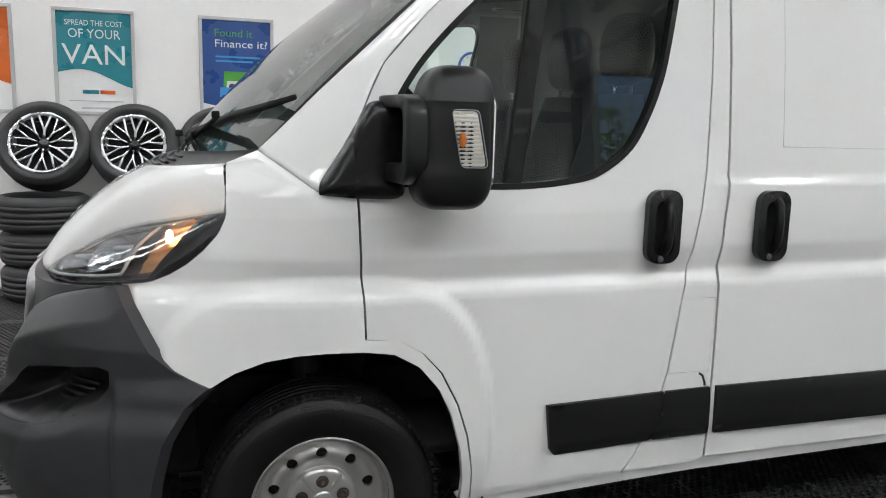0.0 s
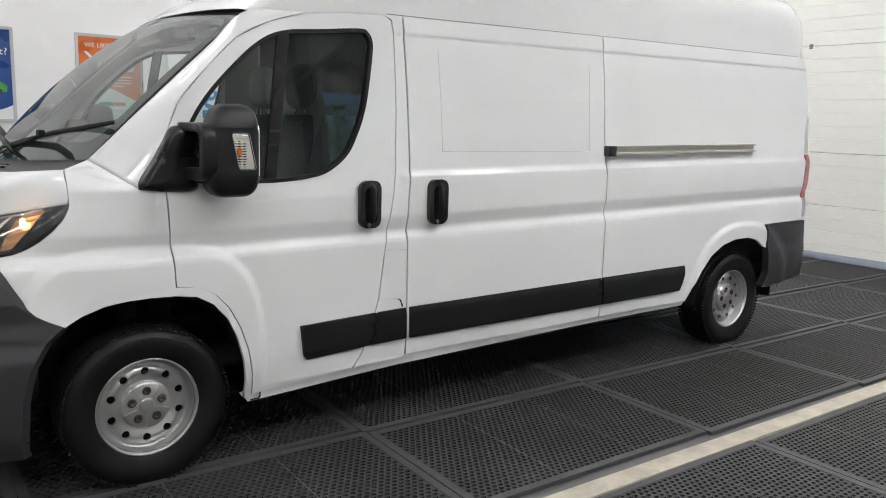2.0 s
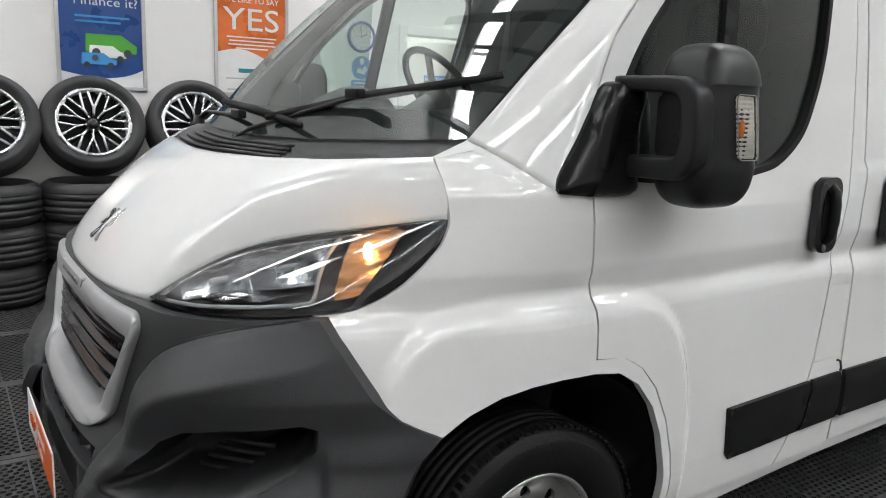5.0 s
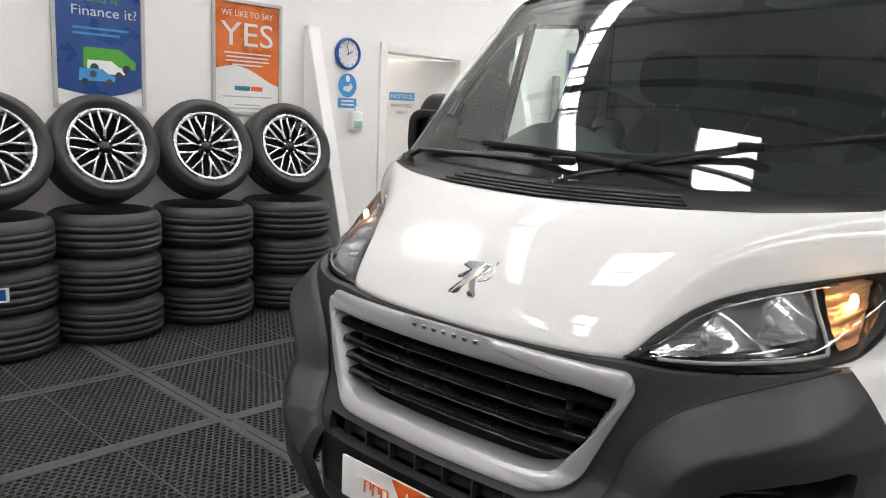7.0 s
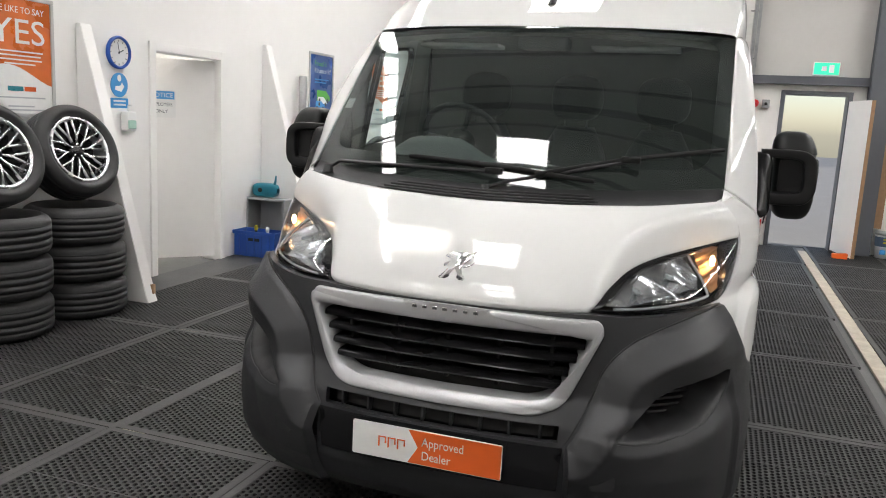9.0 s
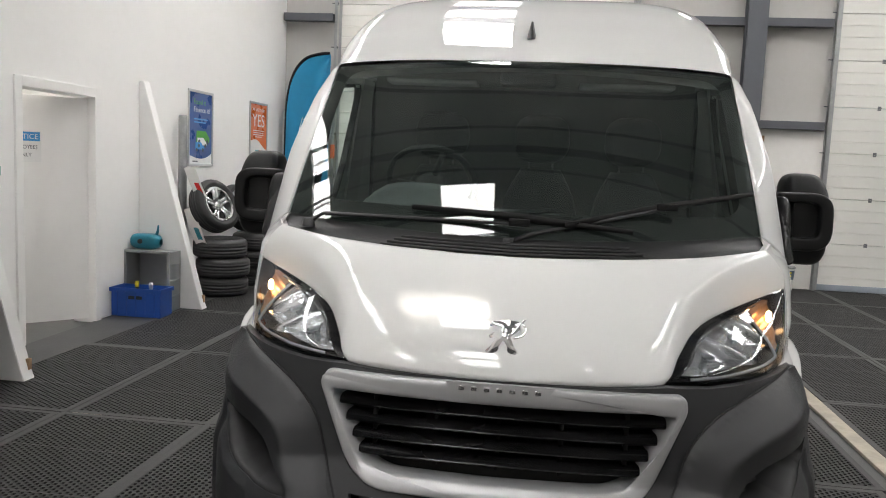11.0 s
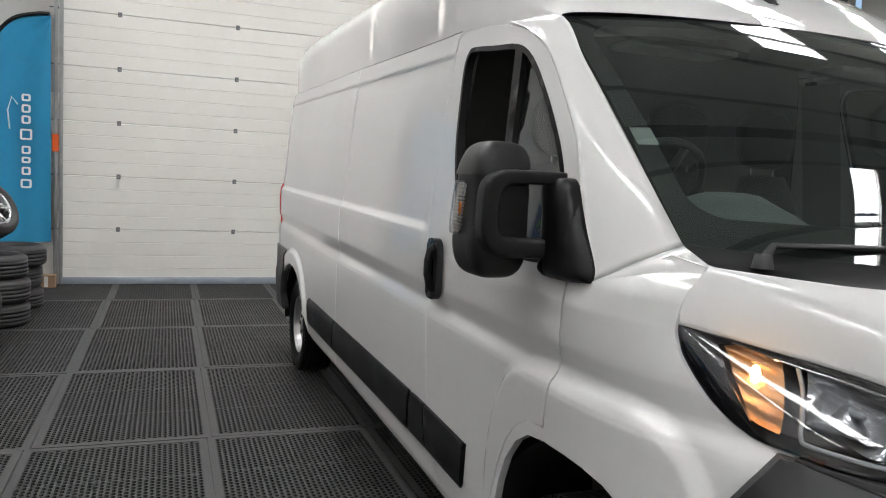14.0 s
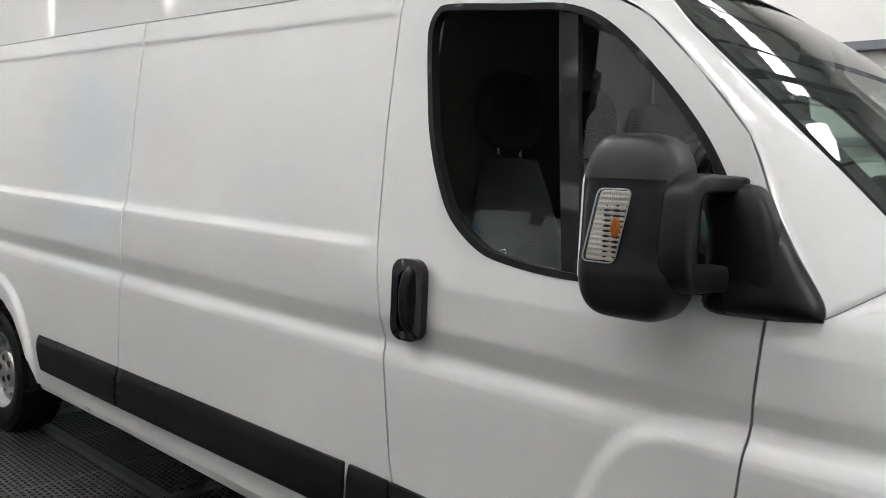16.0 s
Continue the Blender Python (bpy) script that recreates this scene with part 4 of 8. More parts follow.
    # black rubbing strips
    for name, o in (("door_moulding", [(-0.652, 0.588), (-1.052, 0.602), (-1.012, 0.442), (-0.69, 0.420), (-0.668, 0.445)]),
                    ("pillar_moulding", [(-1.058, 0.602), (-1.217, 0.606), (-1.222, 0.448), (-1.018, 0.442)]),
                    ("side_moulding", [(-1.238, 0.606), (-2.607, 0.620), (-2.618, 0.452), (-1.244, 0.446)]),
                    ("rear_moulding", [(-2.620, 0.620), (-3.405, 0.628), (-3.40, 0.560), (-3.362, 0.460), (-2.628, 0.452)])):
        bm = sheet(shrink(o, 0.002), lambda x, z: (x, s * (side_y(x, z) + 0.017 - 0.006 * (abs(z - 0.52) / 0.08) ** 4), z), (), (0.03, 0.012), 0.012, 0.02, lambda x, z: (0, -s, 0))
        fix_normals(bm, lambda c: Vector((0, s, 0)))
        part(name, bm, M["moulding"], van, "black plastic rubbing strip")
    # sill under the doors
    sill = [(-0.404, 0.292), (-0.432, 0.300), (-0.66, 0.315), (-0.93, 0.332), (-1.20, 0.342), (-1.228, 0.356), (-2.0, 0.364), (-2.62, 0.371), (-3.40, 0.374), (-3.46, 0.368), (-3.45, 0.345), (-2.62, 0.340), (-1.2, 0.308), (-0.42, 0.265)]
    bm = sheet(sill, lambda x, z: (x, s * (side_y(x, z) - 0.012), z), (), (0.1, 0.03), 0.05, 0.06, lambda x, z: (0, -s, 0))
    fix_normals(bm, lambda c: Vector((0, s, 0)))
    part("sill", bm, PAINT, van, "white sill panel")
    # rear bumper corner
    rb = [(-4.30, 0.842), (-4.832, 0.850), (-4.86, 0.70), (-4.855, 0.425), (-4.35, 0.385), (-4.287, 0.395), (-4.332, 0.50), (-4.318, 0.61), (-4.305, 0.70)]
    bm = sheet(rb, lambda x, z: (x, s * (side_y(x, z) + 0.012 + 0.01 * sstep(0.70, 0.62, z)), z), (), (0.05, 0.02), 0.03, 0.05, lambda x, z: (0, -s, 0))
    fix_normals(bm, lambda c: Vector((0, s, 0)))
    part("rear_bumper_corner", bm, M["grey_plastic"], van, "dark grey rear bumper corner")
    # tail lamp
    lamp = None
    for z0, z1, m, what in ((1.02, 1.34, "red_lens", "tall red tail lamp with clear ends"), (0.88, 1.018, "clear_lamp", "clear lower lens"), (1.342, 1.62, "clear_lamp", "clear upper lens")):
        rows = []
        for z in np.linspace(z0, z1, 8):
            xr = lerp(z, [0.88, 1.3, 1.62], [-4.825, -4.838, -4.832])
            front = xr + lerp(z, [0.88, 1.1, 1.4, 1.62], [0.030, 0.062, 0.052, 0.016])
            rows.append([(front, s * (side_y(front, z) - 0.004), z), (front - 0.002, s * (side_y(front, z) + 0.005), z), (xr - 0.012, s * (side_y(xr - 0.012, z) + 0.005), z), (xr - 0.032, s * (side_y(xr, z) - 0.03), z), (xr - 0.038, s * (side_y(xr, z) - 0.12), z)])
        bm = grid_mesh(rows)
        fix_normals(bm, lambda c: Vector((-0.5, s, 0)))
        piece = part("tail_lamp" if lamp is None else "tail_lamp_lens", bm, M[m], lamp or van, what)
        lamp = lamp or piece


def handle(parent, s, x, z):
    """Pull handle in a recessed black dish."""
    y = side_y(x, z)
    h = part("door_handle", bmesh.new(), M["gloss_black"], parent, "black pull handle in an oval dish", at=pose(x, s * (y + 0.012), z, 90, 0, 0 if s < 0 else 180))
    o = rounded(-0.056, -0.110, 0.056, 0.110, 0.040)
    inner = rounded(-0.032, -0.088, 0.034, 0.080, 0.028)
    bm = sheet(o, lambda u, v: (u, v, 0.016 - 0.10 * max(abs(u) - 0.03, 0) ** 1.5 * 2 - 0.02 * max(0, abs(v) - 0.08)), [inner], (0.02, 0.02), 0.012, 0.024, lambda u, v: (0, 0, -1))
    fix_normals(bm, lambda c: Vector((0, 0, 1)))
    bm.to_mesh(h.data)
    bm.free()
    h.data.polygons.foreach_set("use_smooth", [True] * len(h.data.polygons))
    bm = sheet(inner, lambda u, v: (u, v, -0.004 - 0.006 * (1 - (u / 0.034) ** 2)), (), (0.012, 0.02), 0.012)
    fix_normals(bm, lambda c: Vector((0, 0, 1)))
    part("dish", bm, M["moulding"], h)
    bm = tube([(0.010, -0.082, 0.004), (0.008, -0.06, 0.022), (0.006, -0.02, 0.030), (0.006, 0.03, 0.030), (0.008, 0.066, 0.024), (0.010, 0.086, 0.006)], [0.012, 0.014, 0.0145, 0.0145, 0.014, 0.012], 10)
    part("grip", bm, M["moulding"], h)
    bm = lathe([(0.0, 0.014), (0.009, 0.014), (0.011, 0.010)], 14, 'Z', m=pose(-0.008, -0.096, 0.004))
    part("key_lock", bm, M["steelwork"], h)


for s_ in (1, -1):
    body_side(s_)

# roof: sections from the windscreen's top edge to the rear
ROOF = [(-0.483, -0.36, 0.845, 1.942, 1.968, 3.0), (-0.55, -0.45, 0.864, 1.946, 2.030, 3.4), (-0.63, -0.56, 0.880, 1.952, 2.096, 3.8), (-0.737, -0.69, 0.893, 1.962, 2.170, 4.2),
        (-0.95, -0.92, 0.897, 1.986, 2.290, 4.5), (-1.2, -1.18, 0.896, 1.998, 2.390, 4.7), (-1.5, -1.5, 0.894, 2.000, 2.438, 4.8), (-1.9, -1.9, 0.897, 2.006, 2.456, 4.9),
        (-2.6, -2.6, 0.907, 2.016, 2.472, 5.2), (-3.6, -3.6, 0.912, 2.031, 2.488, 5.4), (-4.5, -4.5, 0.908, 2.045, 2.500, 5.4), (-4.66, -4.68, 0.902, 2.047, 2.492, 5.0), (-4.73, -4.76, 0.896, 2.050, 2.46, 4.6), (-4.75, -4.79, 0.889, 2.052, 2.40, 4.2)]


def roof_row(k):
    xs, xc, yg, zg, zc, n = k
    row = []
    for a in np.linspace(-90, 90, 61):
        c, s = math.cos(radians(a)), math.sin(radians(a))
        y = yg * math.copysign(abs(s) ** (2 / n), s)
        z = zg + (zc - zg) * abs(c) ** (2 / n)
        x = xs + (xc - xs) * (1 - (y / yg) ** 2)
        row.append(Vector((x, y, z)))
    return row


def roof_at(f):
    i = min(int(f), len(ROOF) - 2)
    u = f - i
    a = [ROOF[max(i - 1, 0)], ROOF[i], ROOF[i + 1], ROOF[min(i + 2, len(ROOF) - 1)]]
    return [0.5 * (2 * q + (r - p) * u + (2 * p - 5 * q + 4 * r - w) * u * u + (3 * q - p - 3 * r + w) * u ** 3) for p, q, r, w in zip(*a)]


rows = [roof_row(roof_at(f)) for f in np.linspace(0, len(ROOF) - 1, 70)]
bm = grid_mesh(rows)
lip = [[p, p + Vector((0, 0, -0.012)), p + Vector((0, -math.copysign(0.02, p.y), -0.03))] for p in (r[0] for r in rows)]
grid_mesh([list(r) for r in lip], bm)
grid_mesh([[p, p + Vector((0, 0, -0.012)), p + Vector((0, -math.copysign(0.02, p.y), -0.03))] for p in (r[-1] for r in rows)], bm)
fix_normals(bm, lambda c: Vector((0.2 if c.x > -1 else 0, c.y, (c.z - 1.9) * 4)))
part("roof", bm, PAINT, van, "white high roof")
for s_ in (1, -1):
    pts = [(x, s_ * (0.8955 + 0.022 * sstep(-1.3, -3.0, x)), 1.977 + RAKE * -x) for x in np.linspace(-1.15, -4.70, 24)]
    part("roof_seam", tube(pts, 0.0022, 6), M["grey_bin"], van, "thin dark seam under the roof")
# rear end, floor and inner skins
bm = bmesh.new()
rows = []
for z in np.linspace(0.42, 2.36, 24):
    xr = lerp(z, [0.42, 0.85, 1.3, 1.68, 1.95, 2.36], [-4.86, -4.845, -4.86, -4.85, -4.80, -4.775])
    hw = side_y(-4.80, min(z, 1.98)) - 0.02 if z < 2.06 else lerp(z, [2.06, 2.2, 2.3, 2.36], [0.887, 0.865, 0.80, 0.55])
    rows.append([(xr + 0.02 * (abs(q) ** 4), q * hw, z) for q in np.linspace(-1, 1, 15)])
grid_mesh(rows, bm)
fix_normals(bm, lambda c: Vector((-1, 0, 0)))
part("rear_doors", bm, PAINT, van, "white rear load doors")
bm = slab((-4.90, -0.93, 0.40), (-4.84, 0.93, 0.60), 0.02)
part("rear_bumper", bm, M["grey_plastic"], van, "dark grey rear bumper")
bm = bmesh.new()
box(bm, (-3.42, -0.93, 0.36), (-0.46, 0.93, 0.42))
box(bm, (-4.80, -0.93, 0.48), (-4.38, 0.93, 0.54))
box(bm, (-4.40, -0.70, 0.56), (-3.40, 0.70, 0.62))
box(bm, (-0.50, -0.60, 0.55), (0.45, 0.60, 0.60))
for y in (-0.42, 0.42):
    box(bm, (-4.7, y - 0.05, 0.26), (-0.6, y + 0.05, 0.40))
box(bm, (-0.10, -0.8, 0.22), (0.12, 0.8, 0.34), 0.02)
tube([(-4.03, -0.85, 0.33), (-4.03, 0.85, 0.33)], 0.05, 10, bm)
part("underbody", bm, M["dark"], van, "dark chassis and floor pan", smooth=False)
bm = tube([(-3.55, -0.60, 0.20), (-3.2, -0.62, 0.20), (-2.9, -0.55, 0.22), (-1.8, -0.3, 0.24)], 0.045, 12)
part("exhaust", bm, M["galv"], van, "dull steel exhaust pipe")
bm = bmesh.new()
box(bm, (-4.80, -0.875, 0.60), (-1.29, -0.86, 1.96))
box(bm, (-4.80, 0.86, 0.60), (-1.29, 0.875, 1.96))
part("load_lining", bm, M["dark"], van, "dark load space lining", smooth=False)
bm = bmesh.new()
rows = []
for z in np.linspace(0.45, 2.28, 12):
    hw = min(side_y(-1.3, min(z, 1.95)) - 0.04, lerp(z, [1.95, 2.1, 2.28], [0.85, 0.83, 0.70]))
    rows.append([(-1.27, -hw, z), (-1.27, 0, z), (-1.27, hw, z)])
grid_mesh(rows, bm)
part("bulkhead", bm, M["bulkhead"], van, "grey steel bulkhead behind the seats", smooth=False)

# wheel-arch liners
for s_ in (1, -1):
    for cx, r, z0 in ((FWX, 0.475, 0.275), (RWX, 0.455, 0.30)):
        bm = bmesh.new()
        rows = []
        for a in np.linspace(-25, 205, 34):
            x, z = cx + r * math.cos(radians(a)), WZ - 0.005 + r * math.sin(radians(a))
            rows.append([(x, s_ * y, max(z, z0)) for y in (0.985, 0.90, 0.72, 0.55)])
        grid_mesh(rows, bm)
        ring = [bm.verts.new(r_[-1]) for r_ in rows]
        bm.faces.new(ring)
        part("arch_liner", bm, M["liner"], van, "dark wheel-arch liner")
# strut seen above the front tyre
for s_ in (1, -1):
    part("suspension_strut", tube([(0.02, s_ * 0.74, 0.45), (0.02, s_ * 0.72, 0.80)], 0.045, 12), M["liner"], van, "dark suspension strut")


# ---------------------------------------------------------------- wheels
def tyre_bm(R, rin, w, grooves=4):
    """A tyre round the y axis, its outer face at +y."""
    h = w / 2
    prof = [(rin - 0.006, -h * 0.70), (rin, -h * 0.78), (rin + 0.02, -h * 0.90), ((R + rin) / 2, -h), (R - 0.025, -h * 0.93), (R - 0.006, -h * 0.80)]
    tread = []
    edges = np.linspace(-h * 0.74, h * 0.74, grooves + 2)
    for a, b in zip(edges, edges[1:]):
        tread += [(R, a + 0.003), (R, b - 0.005), (R - 0.007, b - 0.004), (R - 0.007, b + 0.002)]
    prof += tread[:-2]
    prof += [(R - 0.006, h * 0.80), (R - 0.025, h * 0.93), ((R + rin) / 2 + 0.03, h * 0.99), ((R + rin) / 2 + 0.027, h * 1.005), ((R + rin) / 2, h), (rin + 0.02, h * 0.90), (rin, h * 0.78), (rin - 0.006, h * 0.70)]
    return lathe(prof, 72, 'Y')


def steel_wheel(parent):
    """Steel van wheel, outer face towards +y."""
    w = part("wheel", tyre_bm(WR, 0.198, 0.215, 5), M["van_tyre"], parent, "black tyre on a silver steel wheel")
    # tread blocks cut by sipes
    bm = bmesh.new()
    for k in range(90):
        a = 2 * math.pi * k / 90
        for y, sk in ((-0.092, 0.6), (0.092, -0.6)):
            t = bmesh.new()
            box(t, (-0.007, -0.012, -0.006), (0.007, 0.012, 0.0012))
            merge(bm, t, pose(0, 0, 0, 0, -math.degrees(a), 0) @ pose(0, y, WR - 0.002, 0, 0, 0))
    tagged(part("tread_block", bm, M["van_tyre"], w, smooth=False), kind="stuff")
    rim = lathe([(0.196, 0.060), (0.203, 0.082), (0.206, 0.088), (0.203, 0.092), (0.197, 0.088), (0.192, 0.074), (0.186, 0.050), (0.180, 0.036)], 64, 'Y')
    part("rim", rim, M["steel_wheel"], w, "silver steel rim edge")
    holes = [disc_poly(0.142 * math.cos(2 * math.pi * (k + 0.5) / 10), 0.142 * math.sin(2 * math.pi * (k + 0.5) / 10), 0.0165, 14) for k in range(10)]

    def face(u, v):
        r = math.hypot(u, v)
        y = lerp(r, [0, 0.030, 0.094, 0.100, 0.106, 0.112, 0.125, 0.142, 0.158, 0.174, 0.185], [0.040, 0.040, 0.040, 0.040, 0.040, 0.040, 0.046, 0.052, 0.047, 0.032, 0.044])
        return (u, y, v)
    bm = sheet(disc_poly(0, 0, 0.184, 64), face, holes, (0.011, 0.011), 0.009, 0.012, lambda u, v: (0, -1, 0))
    fix_normals(bm, lambda c: Vector((0, 1, 0)))
    part("wheel_disc", bm, M["steel_wheel"], w, "silver disc with round holes")
    part("brake_drum", lathe([(0.0, 0.020), (0.17, 0.020), (0.175, -0.06)], 32, 'Y'), M["dark"], w)
    part("hub_plate", lathe([(0.0, 0.0635), (0.088, 0.0625), (0.095, 0.060), (0.099, 0.055), (0.101, 0.040)], 48, 'Y'), M["steel_wheel"], w, "raised silver wheel centre")
    part("hub_cap", lathe([(0.0, 0.068), (0.024, 0.068), (0.030, 0.066), (0.033, 0.060)], 32, 'Y'), M["steel_wheel"], w, "silver centre cap")
    bm = bmesh.new()
    for k in range(5):
        a = radians(90 + 72 * k)
        u, v = 0.062 * math.cos(a), 0.062 * math.sin(a)
        t = lathe([(0.0, 0.001), (0.008, 0.001), (0.009, 0.005), (0.012, 0.005), (0.0175, -0.001), (0.0185, 0.001)], 14, 'Y')
        part("wheel_bolt", t, M["rust"], w, "dark rusty wheel bolt", at=(u, 0.0645, v))
        part("hub_rib", slab((0.040, -0.004, -0.0045), (0.097, 0.005, 0.0045), 0.002), M["steel_wheel"], w, at=pose(0, 0.0605, 0, 0, -math.degrees(a + radians(36)), 0), smooth=False)
    return w


wheel = steel_wheel(van)
wheel.matrix_basis = pose(FWX, 0.875, WZ)
for x, s_ in ((RWX, 1), (FWX, -1), (RWX, -1)):
    c = copy_thing(wheel, pose(x, s_ * (0.875 if x == 0 else 0.865), WZ, 0, 17 if x else 0, 0 if s_ > 0 else 180))
    c.parent = van

# ---------------------------------------------------------------- van front: windscreen, bonnet, lamps, bumper
WS_TOP = lambda u: Vector((-0.483 + 0.123 * (1 - u * u), 0.845 * u, 1.942 + 0.024 * (1 - u * u)))
WS_BOT = lambda u: Vector((0.165 + 0.225 * (1 - abs(u) ** 2.2), 0.850 * u, 1.322 - 0.034 * (1 - u * u)))


def ws(u, v):
    """Windscreen surface: u across, v from base to top."""
    a, b = WS_BOT(u), WS_TOP(u)
    p = a.lerp(b, v)
    n = Vector((0.70, 0.0, 0.70))
    return p + n * (0.055 * 4 * v * (1 - v) * (1 - 0.75 * u * u))


def ws_in(d):
    return lambda u, v: ws(u, v) - Vector((0.7, 0, 0.7)) * d


bm = grid_mesh([[ws(u, v) for u in np.linspace(-1, 1, 41)] for v in np.linspace(0, 1, 25)])
fix_normals(bm, lambda c: Vector((1, 0, 1)))
bm.normal_update()
flat_n = [Vector((v.normal.x, v.normal.y * 0.45, v.normal.z)).normalized() for v in bm.verts]
screen = part("windscreen", bm, M["wind_glass"], van, "tinted windscreen with a black border")
screen.data.normals_split_custom_set_from_vertices(flat_n)
screen.visible_shadow = False
ring = [(0.93 * x, 0.5 + y) for x, y in rounded(-1, -0.39, 1, 0.455, 0.09, 6)]
bm = sheet([(-1, 0), (1, 0), (1, 1), (-1, 1)], ws_in(0.010), [ring], (0.04, 0.035), 0.03)
fix_normals(bm, lambda c: Vector((1, 0, 1)))
part("windscreen_border", bm, M["seal"], screen, "black printed glass border")

# permit holder in the corner of the screen
bm = sheet([(-0.985, 0.365), (-0.930, 0.365), (-0.930, 0.435), (-0.985, 0.435)], ws_in(0.006), (), (0.02, 0.03), 0.02)
fix_normals(bm, lambda c: Vector((1, 0, 1)))
part("permit_holder", bm, M["grey_bin"], screen, "small pale permit holder on the glass")

# windscreen pillars
for s_ in (1, -1):
    outer = bez([(x, side_y(x, z) - 0.001, z) for x, z in ((0.010, 1.214), (-0.05, 1.33), (-0.090, 1.414), (-0.157, 1.56), (-0.28, 1.70), (-0.412, 1.827), (-0.56, 1.905))] + [(-0.737, 0.893, 1.962)], 40)
    inner = bez([(0.165, 0.850, 1.322), (0.08, 0.851, 1.405), (0.0, 0.852, 1.485), (-0.11, 0.852, 1.590), (-0.22, 0.850, 1.695), (-0.33, 0.849, 1.80), (-0.483, 0.848, 1.944), (-0.737, 0.892, 1.962)], 40)
    rows = []
    for o, i in zip(outer, inner):
        row = []
        for k in np.linspace(0, 1, 9):
            p = o.lerp(i, k)
            b = 0.013 * 4 * k * (1 - k) * min(1, (o - i).length / 0.12)
            row.append(Vector((p.x + 0.5 * b, s_ * (p.y + 0.7 * b), p.z + 0.35 * b)))
        rows.append([Vector((o.x, s_ * (o.y - 0.02), o.z))] + row + [row[-1] + Vector((-0.02, 0, -0.015))])
    seam = rows[0][1:-1]
    # the foot turns in under itself at the seam
    rows.insert(0, [p + Vector((-0.004, -s_ * 0.012, -0.004)) for p in rows[0]])
    bm = grid_mesh(rows)
    fix_normals(bm, lambda c: Vector((0.6, s_ * 1.0, 0.4)))
    part("windscreen_pillar", bm, PAINT, van, "white windscreen pillar")
    # bridge of the wing up to the pillar foot
    rows = []
    for k, top in zip(np.linspace(0, 1, 9), seam):
        a = Vector((0.010, 0.958, 1.212)).lerp(Vector((0.250, 0.843, 1.284)), k)
        a.y = side_y(a.x, a.z) if k < 0.99 else a.y
        a.y *= s_
        b = top + Vector((0.0022, 0, -0.0022))
        rows.append([a, a.lerp(b, 0.5) + Vector((0.004, s_ * 0.004, 0.003)) * math.sin(math.pi * k), b, b + Vector((-0.006, -s_ * 0.012, -0.002))])
    bm = grid_mesh(rows)
    fix_normals(bm, lambda c: Vector((0.6, s_ * 1.0, 0.4)))
    part("wing_top", bm, PAINT, van)

# bonnet: front edge and rear edge joined by curved ribs
FRONT_EDGE = [(0.834, 0.0, 0.927), (0.830, 0.16, 0.928), (0.811, 0.33, 0.931), (0.768, 0.462, 0.938), (0.688, 0.508, 0.996), (0.590, 0.562, 1.052), (0.500, 0.638, 1.088), (0.400, 0.745, 1.118), (0.310, 0.855, 1.146), (0.258, 0.914, 1.160)]
REAR_EDGE = [(0.505, 0.0, 1.240), (0.498, 0.14, 1.242), (0.482, 0.28, 1.246), (0.460, 0.40, 1.250), (0.428, 0.52, 1.256), (0.398, 0.60, 1.260), (0.365, 0.67, 1.266), (0.328, 0.735, 1.272), (0.288, 0.795, 1.278), (0.250, 0.843, 1.283)]


def bonnet_bm(off=0.0):
    n = 44
    f, r = bez(FRONT_EDGE, n), bez(REAR_EDGE, n)
    rows = []
    for k, (a, b) in enumerate(zip(f, r)):
        w = 1 - sstep(0.30, 1.0, k / (n - 1))
        d = (b - a).length
        c1 = a + Vector((-0.014, 0, 0.085)) * w + Vector((-0.012, 0.007, 0.062)) * (1 - w) * (d / 0.14) ** 0.3
        c2 = b + Vector((0.118 * w + 0.016, 0.011 * (1 - w), -0.046 * w - 0.007))
        row = []
        for v in np.linspace(0, 1, 22):
            p = a * (1 - v) ** 3 + c1 * 3 * v * (1 - v) ** 2 + c2 * 3 * v * v * (1 - v) + b * v ** 3
            row.append(p)
        e1 = a + Vector((-0.012, 0, -0.010))
        rows.append([e1] + row + [b + Vector((-0.01, 0, -0.02))])
    full = [[Vector((p.x, -p.y, p.z)) for p in row] for row in rows[:0:-1]] + rows
    return grid_mesh(full)


bm = bonnet_bm()
bmesh.ops.recalc_face_normals(bm, faces=bm.faces[:])
fix_normals(bm, lambda c: Vector((0.8, 0.15 * c.y, 0.7)))
part("bonnet", bm, PAINT, van, "white bonnet")

# black cowl below the windscreen with slots and caps
rows = []
for u in np.linspace(-1, 1, 61):
    k = abs(u) * (len(REAR_EDGE) - 1)
    i = min(int(k), len(REAR_EDGE) - 2)
    r = Vector(REAR_EDGE[i]).lerp(Vector(REAR_EDGE[i + 1]), k - i)
    r.y = math.copysign(r.y, u)
    g = WS_BOT(u) + Vector((-0.02, 0, 0.006))
    row = [r + Vector((0.004, 0, -0.014)), r + Vector((-0.002, 0, -0.004))]
    for w in np.linspace(0.06, 1, 12):
        row.append((r + Vector((-0.004, 0, -0.002))).lerp(g, w) + Vector((0, 0, -0.010 * math.sin(math.pi * w))))
    rows.append(row)
bm = grid_mesh(rows)
fix_normals(bm, lambda c: Vector((0.3, 0, 1)))
cowl = part("cowl", bm, M["black_plastic"], van, "black plastic cowl with air slots")
